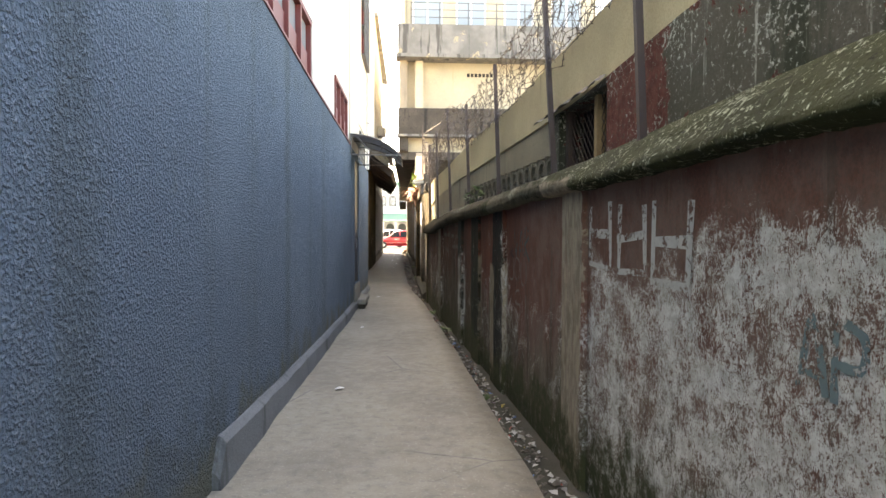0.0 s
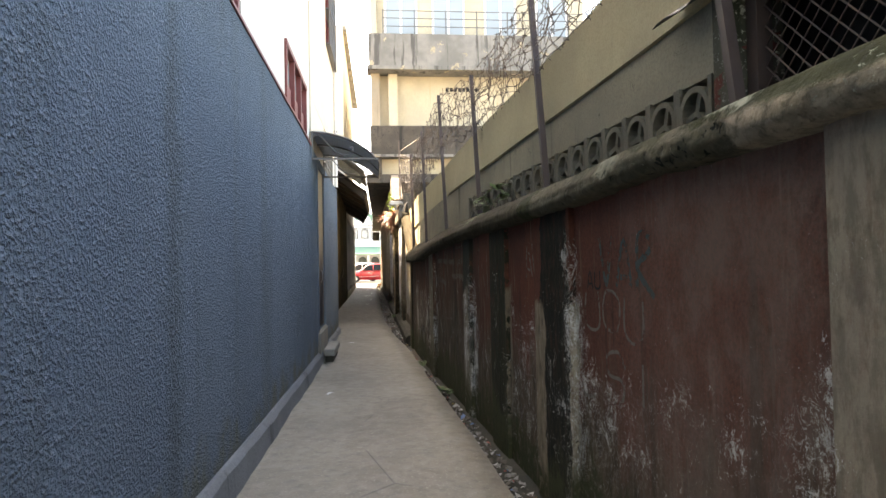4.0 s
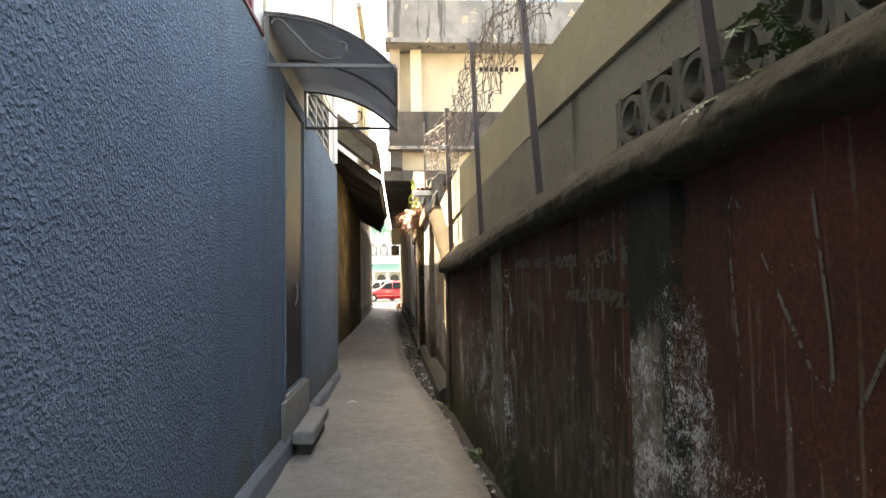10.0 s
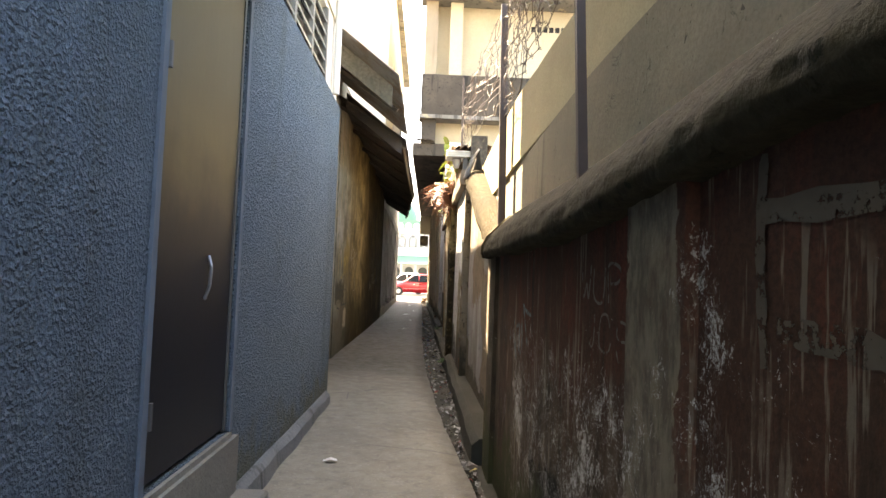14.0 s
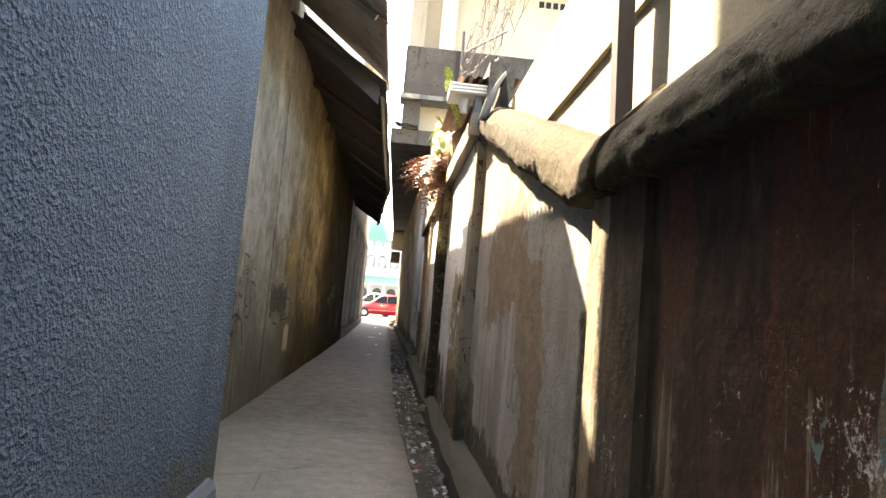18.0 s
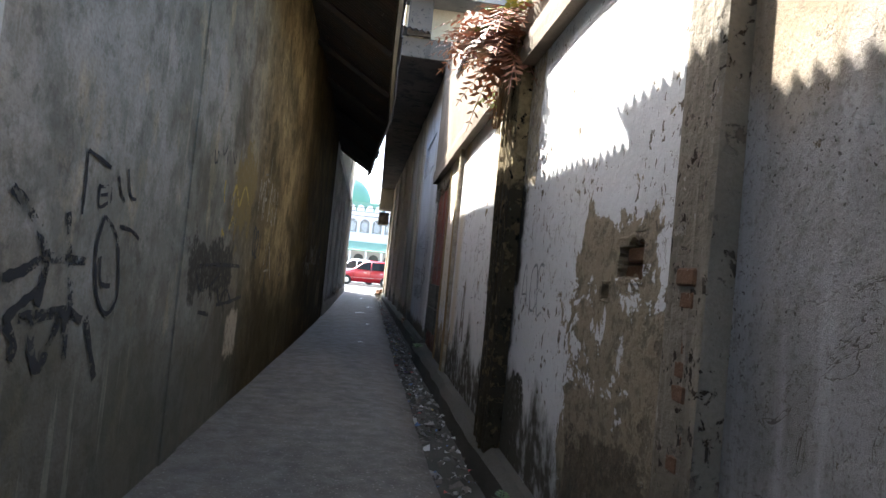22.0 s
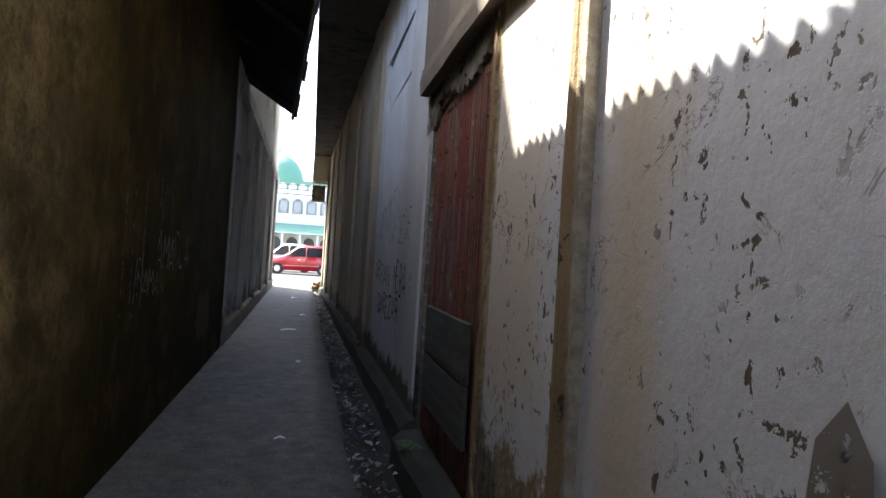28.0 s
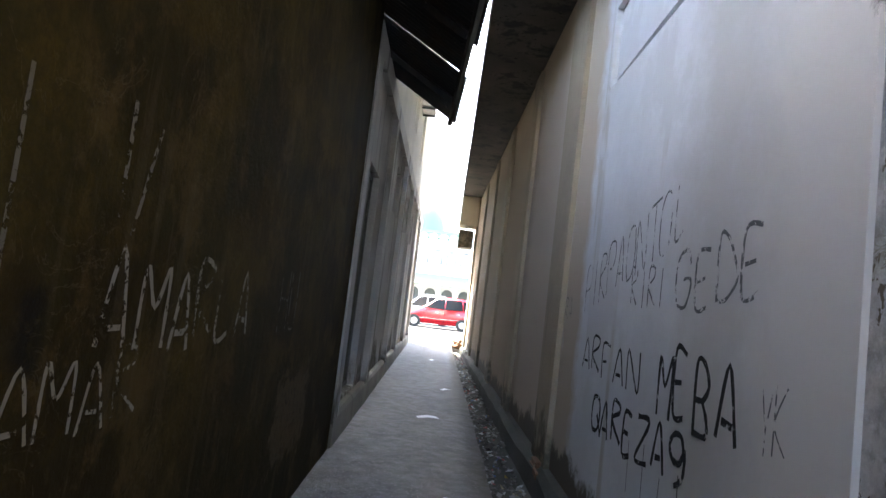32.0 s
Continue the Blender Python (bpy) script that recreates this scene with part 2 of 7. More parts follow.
def stucco():
    k = Mat("spattered_blue_stucco")
    c = k.mix(k.span(k.noise(0.55, 5, 0.6), 0.35, 0.7), (0.122, 0.164, 0.206), (0.152, 0.198, 0.240))
    wet = k.span(k.noise(1.0, 6, 0.62, s=(2.6, 2.6, 0.16), off=4), 0.52, 0.66)
    c = k.mix(k.op("MULTIPLY", wet, 0.6), c, (0.105, 0.132, 0.152))
    c = k.mix(k.op("MULTIPLY", k.span(k.noise(2.2, 7, 0.7, off=9), 0.54, 0.66), 0.4), c, (0.105, 0.135, 0.150))
    crease = k.op("ABSOLUTE", k.op("SUBTRACT", k.noise(52, 4, 0.6, off=7, dist=0.6), 0.5))
    for y0, y1, z1, rag in ((4.72, 5.02, 4.0, 0.4), (3.9, 4.1, 4.0, 0.4), (5.2, 6.6, 0.55, 0.9), (8.4, 8.6, 4.0, 0.4)):
        c = k.mix(k.op("MULTIPLY", k.zone(y0, y1, -1, z1, rag, 0.10), 0.6), c, (0.085, 0.108, 0.118))
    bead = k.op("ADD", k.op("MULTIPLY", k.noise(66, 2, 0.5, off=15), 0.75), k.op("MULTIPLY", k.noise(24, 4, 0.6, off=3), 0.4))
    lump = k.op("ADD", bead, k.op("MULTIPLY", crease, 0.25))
    # bead tops lighter, hollows darker: relief shading painted into the colour
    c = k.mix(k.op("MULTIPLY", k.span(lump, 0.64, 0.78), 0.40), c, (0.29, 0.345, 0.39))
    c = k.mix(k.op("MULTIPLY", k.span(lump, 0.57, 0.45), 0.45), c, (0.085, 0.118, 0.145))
    c = k.mix(k.op("MULTIPLY", k.span(k.noise(110, 4, 0.7), 0.56, 0.68), 0.4), c, (0.12, 0.155, 0.19))
    low = k.op("ADD", k.z, k.op("MULTIPLY", k.noise(3.0, 7, 0.7), -1.2))
    c = k.mix(k.op("MULTIPLY", k.span(low, -0.5, -0.15, 1.0, 0.0), 0.85), c, (0.13, 0.135, 0.105))
    h = k.op("ADD", k.span(lump, 0.44, 0.80), k.op("MULTIPLY", k.noise(100, 3), 0.2))
    return k.done(c, 0.93, h, 1.0, 0.019, spec=0.2)


def concrete_floor():
    k = Mat("alley_concrete")
    c = k.mix(k.span(k.noise(0.7, 6, 0.62), 0.35, 0.65), (0.250, 0.227, 0.180), (0.19, 0.171, 0.136))
    # past y 20 the concrete is darkened, painting in the shade below the roof
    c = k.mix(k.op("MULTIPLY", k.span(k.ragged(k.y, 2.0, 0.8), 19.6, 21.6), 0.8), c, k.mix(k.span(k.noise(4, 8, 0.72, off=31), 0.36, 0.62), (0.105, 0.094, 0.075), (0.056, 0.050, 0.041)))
    c = k.mix(k.op("MULTIPLY", k.span(k.noise(5, 6, 0.7), 0.5, 0.75), 0.45), c, (0.17, 0.16, 0.145))
    c = k.mix(k.op("MULTIPLY", k.span(k.noise(60, 2, 0.5), 0.62, 0.7), 0.5), c, (0.42, 0.4, 0.36))
    c = k.mix(k.op("MULTIPLY", k.span(k.noise(11, 7, 0.75, off=5), 0.5, 0.62), 0.4), c, (0.12, 0.115, 0.1))
    crack = k.span(k.cells(0.55, feature="DISTANCE_TO_EDGE"), 0.0, 0.006, 1.0, 0.0)
    c = k.mix(k.op("MULTIPLY", crack, k.span(k.noise(0.8, 3), 0.5, 0.6)), c, (0.12, 0.11, 0.1))
    h = k.op("ADD", k.noise(8, 6, 0.65), k.op("MULTIPLY", k.noise(70, 3), 0.3))
    trowel = k.op("MULTIPLY", k.noise(13, 6, 0.7, s=(1.8, 0.7, 1), off=8, dist=0.5), k.span(k.ragged(k.y, 1.5, 0.8, 2), 23.5, 26.5))
    h = k.op("ADD", h, k.op("MULTIPLY", trowel, 1.3))
    return k.done(c, k.span(k.noise(9, 6, 0.7, off=12), 0.35, 0.65, 0.62, 0.92), h, 0.55, 0.015)


def rusty_tin(name, base, rust, dark):
    k = Mat(name)
    c = k.mix(k.span(k.noise(2.5, 7, 0.7, s=(1, 1, 0.5)), 0.42, 0.62), base, rust)
    c = k.mix(k.span(k.noise(14, 6, 0.7, s=(1.5, 1.5, 0.5)), 0.56, 0.66), c, dark)
    c = k.mix(k.span(k.noise(26, 5, 0.75, s=(1, 1, 0.35), off=3), 0.665, 0.69), c, (0.42, 0.38, 0.34))
    return k.done(c, 0.62, k.noise(40, 4), 0.3, 0.004, 0.1)


def streaked_tin(name, base, rust, dark):
    k = Mat(name)
    c = k.mix(k.span(k.noise(1.0, 7, 0.7, s=(9, 9, 0.7)), 0.42, 0.6), base, rust)
    c = k.mix(k.op("MULTIPLY", k.span(k.noise(1.0, 7, 0.7, s=(14, 14, 0.9), off=4), 0.50, 0.60), 0.8), c, (0.24, 0.19, 0.19))
    c = k.mix(k.span(k.noise(16, 7, 0.72, s=(1.4, 1.4, 0.5)), 0.57, 0.64), c, dark)
    c = k.mix(k.span(k.noise(30, 6, 0.75, s=(1, 1, 0.35), off=3), 0.63, 0.66), c, (0.42, 0.38, 0.34))
    c = k.mix(k.op("MULTIPLY", k.span(k.noise(9, 8, 0.74, s=(1.5, 1.5, 0.42), off=21, dist=0.6), 0.59, 0.62), 0.85), c, (0.20, 0.21, 0.23))
    c = k.mix(k.op("MULTIPLY", k.span(k.noise(3.0, 7, 0.7, off=27), 0.50, 0.66), 0.55), c, (0.10, 0.055, 0.028))
    c = k.mix(k.span(k.noise(12, 3, 0.5, off=31), 0.70, 0.71), c, (0.010, 0.008, 0.008))
    c = k.mix(k.op("MULTIPLY", k.span(k.z, 0.2, 0.9, 0.6, 0.0), k.span(k.noise(5, 6, 0.7), 0.4, 0.6)), c, (0.05, 0.028, 0.024))
    return k.done(c, 0.6, k.noise(40, 4), 0.3, 0.004, 0.1)


def weathered_board():
    """Grey board: grain along its length, dark gouges, pale scuffs and nail stains."""
    k = Mat("weathered_board")
    c = k.mix(k.span(k.noise(1.0, 7, 0.7, s=(30, 1.6, 30)), 0.38, 0.62), (0.105, 0.098, 0.075), (0.060, 0.055, 0.042))
    c = k.mix(k.op("MULTIPLY", k.span(k.noise(3.2, 7, 0.7, off=5), 0.48, 0.62), 0.6), c, (0.045, 0.046, 0.033))
    c = k.mix(k.span(k.noise(1.0, 7, 0.74, s=(34, 7, 26), off=9), 0.61, 0.64), c, (0.018, 0.016, 0.013))
    c = k.mix(k.op("MULTIPLY", k.span(k.noise(1.0, 8, 0.76, s=(22, 9, 22), off=17), 0.63, 0.66), 0.8), c, (0.19, 0.165, 0.12))
    return k.done(c, 0.85, k.noise(1.0, 7, 0.7, s=(60, 4, 60)), 0.6, 0.006)


def leafy(name, a, b):
    k = Mat(name)
    return k.done(k.mix(k.island(), a, b), 0.55)


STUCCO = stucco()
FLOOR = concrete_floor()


def red_paint():
    """Old red distemper: worn to tan plaster low down, black algae runs, and white flakes of a later coat."""
    k = Mat("worn_red_paint")
    c = k.mix(k.span(k.noise(1.4, 7, 0.65), 0.36, 0.64), (0.155, 0.052, 0.034), (0.092, 0.038, 0.026))
    c = k.mix(k.span(k.y, 8.2, 9.2, 0.65, 0.0), c, (0.165, 0.066, 0.050))
    c = k.mix(k.op("MULTIPLY", k.span(k.ragged(k.y, 0.8, 1.5), 10.9, 11.9), k.span(k.noise(2.4, 7, 0.7, s=(2, 2, 0.6), off=14), 0.34, 0.54)), c, (0.090, 0.048, 0.033))
    c = k.mix(k.op("MULTIPLY", k.span(k.noise(60, 7, 0.78), 0.42, 0.6), 0.5), c, (0.045, 0.026, 0.02))
    wash = k.op("ADD", k.z, k.op("MULTIPLY", k.op("SUBTRACT", k.noise(1.0, 8, 0.66, s=(3.2, 3.2, 0.7), off=3), 0.5), 1.7))
    tan = k.mix(k.span(k.noise(7, 7, 0.7, s=(2, 2, 0.6)), 0.35, 0.65), (0.12, 0.098, 0.070), (0.046, 0.038, 0.027))
    wash = k.op("SUBTRACT", wash, k.span(k.ragged(k.y, 1.0, 1.2, 17), 11.2, 12.2, 0.0, 0.16))
    c = k.mix(k.op("MULTIPLY", k.span(wash, 0.40, 0.95, 1.0, 0.0), 0.9), c, tan)
    run = k.span(k.noise(1.0, 8, 0.68, s=(4.5, 4.5, 0.32), off=8), 0.545, 0.64)
    c = k.mix(k.op("MULTIPLY", run, 0.6), c, (0.030, 0.026, 0.019))
    thin = k.op("MULTIPLY", k.span(k.noise(1.0, 6, 0.6, s=(26, 26, 1.7), off=5), 0.565, 0.62), k.span(k.noise(2.5, 5, off=6), 0.42, 0.56))
    c = k.mix(k.op("MULTIPLY", thin, k.op("ADD", k.span(k.y, 8.7, 9.4, 0.2, 0.42), k.span(k.y, 11.0, 12.0, 0.0, 0.3))), c, (0.22, 0.19, 0.145))
    pale, black, green, none = (0.33, 0.285, 0.215, 1), (0.014, 0.014, 0.011, 1), (0.024, 0.027, 0.016, 1), (0, 0, 0, 0)
    shift, lift = k.op("SUBTRACT", k.noise(3.0, 9, 0.72, off=2), 0.5), k.op("SUBTRACT", k.noise(2.2, 9, 0.72, off=6), 0.5)
    qy, qz = k.op("ADD", k.y, k.op("MULTIPLY", shift, 0.26)), k.op("ADD", k.z, k.op("MULTIPLY", lift, 0.7))
    worn = k.span(k.noise(11, 7, 0.72, s=(1.6, 1.6, 0.6), off=9), 0.34, 0.52, 0.62, 1.0)
    grime = k.span(k.noise(9, 7, 0.7, s=(2, 2, 0.7), off=4), 0.4, 0.62, 1.0, 0.5)
    # the band at 16.88 paints shade on the tan end pilaster
    for limit, bands in ((9.0, [(0, none), (6.52, pale), (6.91, none), (8.86, black), (9.36, none), (10.32, green), (10.82, none), (11.66, (0.034, 0.037, 0.028, 1)), (12.02, none), (14.03, (0.21, 0.185, 0.14, 1)), (14.40, none), (16.48, (0.070, 0.044, 0.034, 1)), (16.80, none), (16.88, (0.075, 0.062, 0.045, 1)), (17.17, (0.22, 0.18, 0.125, 1)), (17.6, none)]),
                         (1.15, [(0, none), (8.82, pale), (8.89, none), (9.34, (0.25, 0.205, 0.15, 1)), (9.58, none), (10.24, (0.20, 0.165, 0.12, 1)), (10.33, none), (11.72, (0.19, 0.165, 0.125, 1)), (12.03, none)]),
                         (0.45, [(0, none), (15.05, black), (15.75, none)])):
        tone, f = k.ramp(qy, bands, 0.0, 18.0)
        f = k.op("MULTIPLY", k.op("MULTIPLY", f, worn), k.span(qz, limit - 0.04, limit + 0.04, 1.0, 0.0))
        c = k.mix(f, c, k.mix(grime, (0.02, 0.018, 0.013), tone))
    n = k.op("ADD", k.op("ADD", k.op("MULTIPLY", k.noise(40, 9, 0.85, s=(1, 1.1, 0.7), off=19), 0.5), k.op("MULTIPLY", k.noise(120, 6, 0.8, s=(1, 1.2, 0.7), off=23), 0.5)), k.op("MULTIPLY", k.op("SUBTRACT", k.noise(4.2, 7, 0.7, off=27), 0.5), 0.46))
    g = lambda v, top: (v / 0.2, top / 2, 0, 1)
    dens, _ = k.ramp(k.op("ADD", k.y, k.op("MULTIPLY", shift, 0.4)), [(0, g(0.175, 1.85)), (5.1, g(0.165, 1.6)), (5.3, g(0.155, 1.36)), (6.3, g(0.145, 1.34)), (6.5, g(0.15, 1.5)), (6.56, g(0.03, 1)), (6.95, g(0.03, 1)), (7.0, g(0.12, 1.2)), (7.3, g(0.06, 1.0)), (8.7, g(0.085, 0.9)), (8.92, g(0.12, 1.6)), (9.05, g(0.05, 1.4)), (9.55, g(0.06, 1.2)), (9.65, g(0.085, 1.15)), (10.2, g(0.085, 1.1)),
                                                         (10.35, g(0.035, 1.4)), (10.6, g(0.05, 1.5)), (10.9, g(0.05, 1.0)), (11.5, g(0.07, 1.0)), (11.58, g(0.16, 1.4)), (11.70, g(0.12, 1.35)), (12.0, g(0.115, 1.25)), (12.1, g(0.04, 1.2)), (13.88, g(0.05, 1.2)), (13.95, g(0.13, 1.45)), (14.08, g(0.05, 1.4)), (14.5, g(0.095, 1.0)), (16.3, g(0.10, 1.05)), (16.5, g(0.03, 1.0)), (17.9, g(0.05, 1.0))], 0.0, 18.0, "LINEAR")
    sp = k.t.nodes.new("ShaderNodeSeparateXYZ")
    k.put(sp.inputs[0], dens)
    under = k.span(k.op("SUBTRACT", qz, k.op("MULTIPLY", sp.outputs[1], 2.0)), -0.15, 0.12, 1.0, 0.0)
    gain = k.op("MULTIPLY", k.op("MULTIPLY", sp.outputs[0], 0.2), under)
    flake = k.span(k.op("ADD", n, gain), 0.648, 0.656)
    lines = k.op("MULTIPLY", k.op("MULTIPLY", k.scratches(17.0, 0.020, s=(1, 1.2, 0.7), off=2, dist=1.8), k.span(k.y, 8.0, 11.0, 1.0, 0.3)), k.span(gain, 0.06, 0.12))
    flake = k.op("MAXIMUM", flake, k.op("MULTIPLY", lines, k.span(k.noise(22, 5, 0.7, off=9), 0.42, 0.5)))
    # pale veil over the nearer red, painting haze into the colour
    haze = k.op("MULTIPLY", k.span(k.ragged(k.y, 1.2, 1.5, 41), 7.6, 8.7, 1.0, 0.0), k.span(k.noise(5, 8, 0.72, s=(1, 1, 0.6), off=43), 0.34, 0.62, 0.1, 0.42))
    c = k.mix(haze, c, (0.235, 0.195, 0.165))
    c = k.mix(flake, c, k.mix(k.span(k.noise(18, 5, 0.7), 0.35, 0.65), (0.62, 0.62, 0.60), (0.42, 0.41, 0.38)))
    moss = k.op("ADD", k.z, k.op("MULTIPLY", k.noise(2.4, 8, 0.68, s=(1, 1, 0.6), off=5), -1.5))
    c = k.mix(k.op("MULTIPLY", k.span(moss, -0.62, -0.36, 1.0, 0.0), k.span(k.noise(14, 6, 0.7), 0.34, 0.55, 0.4, 1.0)), c, (0.052, 0.056, 0.027))
    h = k.op("ADD", k.noise(34, 6, 0.68), k.op("MULTIPLY", flake, 0.25))
    return k.done(c, 0.92, h, 0.55, 0.010, spec=0.15)


def ochre_coat():
    """Ochre distemper with stains and damp: pale and cloudy at one end; the far end's black-brown is partly painted
    shade.
    """
    k = Mat("stained_ochre_plaster")
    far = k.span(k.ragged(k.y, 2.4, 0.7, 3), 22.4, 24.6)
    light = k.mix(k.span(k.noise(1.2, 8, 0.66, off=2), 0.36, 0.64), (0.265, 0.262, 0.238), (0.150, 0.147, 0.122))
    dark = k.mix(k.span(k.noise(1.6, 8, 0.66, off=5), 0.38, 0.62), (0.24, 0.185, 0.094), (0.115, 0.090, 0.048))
    # darker still past y 26: shade below the tin roof put into the colour
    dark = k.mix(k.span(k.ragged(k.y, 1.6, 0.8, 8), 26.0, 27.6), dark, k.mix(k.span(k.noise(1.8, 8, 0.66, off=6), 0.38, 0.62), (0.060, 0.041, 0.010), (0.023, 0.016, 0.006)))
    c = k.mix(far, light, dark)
    pale = k.span(k.ragged(k.y, 0.9, 1.2, 21), 20.0, 21.3, 1.0, 0.0)
    c = k.mix(k.op("MULTIPLY", pale, 0.8), c, k.mix(k.span(k.noise(1.5, 8, 0.68, off=25), 0.36, 0.62), (0.47, 0.41, 0.335), (0.33, 0.27, 0.195)))
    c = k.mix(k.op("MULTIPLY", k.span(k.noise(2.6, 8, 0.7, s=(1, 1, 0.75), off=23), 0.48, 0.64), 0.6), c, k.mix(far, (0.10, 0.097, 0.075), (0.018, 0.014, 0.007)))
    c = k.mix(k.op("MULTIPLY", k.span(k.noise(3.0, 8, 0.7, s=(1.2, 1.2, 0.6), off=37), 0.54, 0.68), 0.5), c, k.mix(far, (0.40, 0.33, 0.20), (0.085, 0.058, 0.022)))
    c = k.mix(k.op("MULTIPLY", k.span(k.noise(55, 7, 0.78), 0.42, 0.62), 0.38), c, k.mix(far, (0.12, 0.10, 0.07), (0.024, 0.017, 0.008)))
    low = k.op("ADD", k.z, k.op("MULTIPLY", k.op("SUBTRACT", k.noise(1.5, 8, 0.66, off=5), 0.5), 1.5))
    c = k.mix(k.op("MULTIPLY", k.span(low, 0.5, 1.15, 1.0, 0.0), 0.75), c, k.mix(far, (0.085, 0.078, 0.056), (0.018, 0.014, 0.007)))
    damp = k.op("MULTIPLY", k.span(k.noise(1.9, 9, 0.72, s=(1, 1, 0.8), off=71), 0.47, 0.60), k.span(k.ragged(k.y, 1.5, 1.0, 13), 19.6, 21.6))
    c = k.mix(k.op("MULTIPLY", damp, 0.45), c, k.mix(far, (0.060, 0.066, 0.050), (0.022, 0.020, 0.008)))
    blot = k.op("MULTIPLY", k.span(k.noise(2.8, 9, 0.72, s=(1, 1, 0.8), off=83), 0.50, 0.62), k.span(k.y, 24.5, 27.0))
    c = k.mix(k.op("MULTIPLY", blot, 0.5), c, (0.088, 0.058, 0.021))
    run = k.op("MULTIPLY", k.span(k.noise(1.0, 6, 0.6, s=(15, 15, 0.8), off=9), 0.57, 0.63), k.span(k.noise(1.4, 4, off=6), 0.44, 0.6))
    c = k.mix(k.op("MULTIPLY", k.span(k.noise(7, 8, 0.74, off=44), 0.52, 0.62), 0.45), c, k.mix(far, (0.07, 0.068, 0.052), (0.024, 0.018, 0.008)))
    c = k.mix(k.op("MULTIPLY", run, 0.2), c, k.mix(far, (0.42, 0.38, 0.30), (0.09, 0.07, 0.038)))
    scr = k.op("MULTIPLY", k.scratches(4.0, 0.009, off=4, dist=1.6), k.span(k.noise(1.7, 4, off=16), 0.46, 0.58))
    c = k.mix(k.op("MULTIPLY", scr, 0.22), c, k.mix(far, (0.14, 0.12, 0.09), (0.11, 0.088, 0.05)))
    for y0, y1, z0, z1, tone, rag in ((18.9, 19.12, -1, 4, (0.44, 0.41, 0.37), 0.05), (22.35, 23.4, 0.82, 1.16, (0.045, 0.042, 0.035), 0.7), (23.42, 23.78, 0.38, 0.66, (0.30, 0.255, 0.19), 0.3), (23.3, 23.9, 1.3, 1.9, (0.15, 0.115, 0.05), 0.8),
                                      (28.10, 28.18, 1.08, 1.26, (0.012, 0.011, 0.009), 0.06), (30.42, 30.72, 0.62, 0.80, (0.012, 0.011, 0.009), 0.2), (30.2, 31.0, 0.3, 0.85, (0.075, 0.054, 0.028), 0.7)):
        f = k.zone(y0, y1, z0, z1, rag, 0.03)
        c = k.mix(k.op("MULTIPLY", f, k.span(k.noise(20, 7, 0.75, off=y0), 0.34, 0.52, 0.3, 0.95)), c, tone)
    h = k.op("ADD", k.noise(20, 6, 0.68), k.op("MULTIPLY", k.noise(90, 3), 0.3))
    return k.done(c, 0.9, h, 0.45, 0.012, spec=0.05)


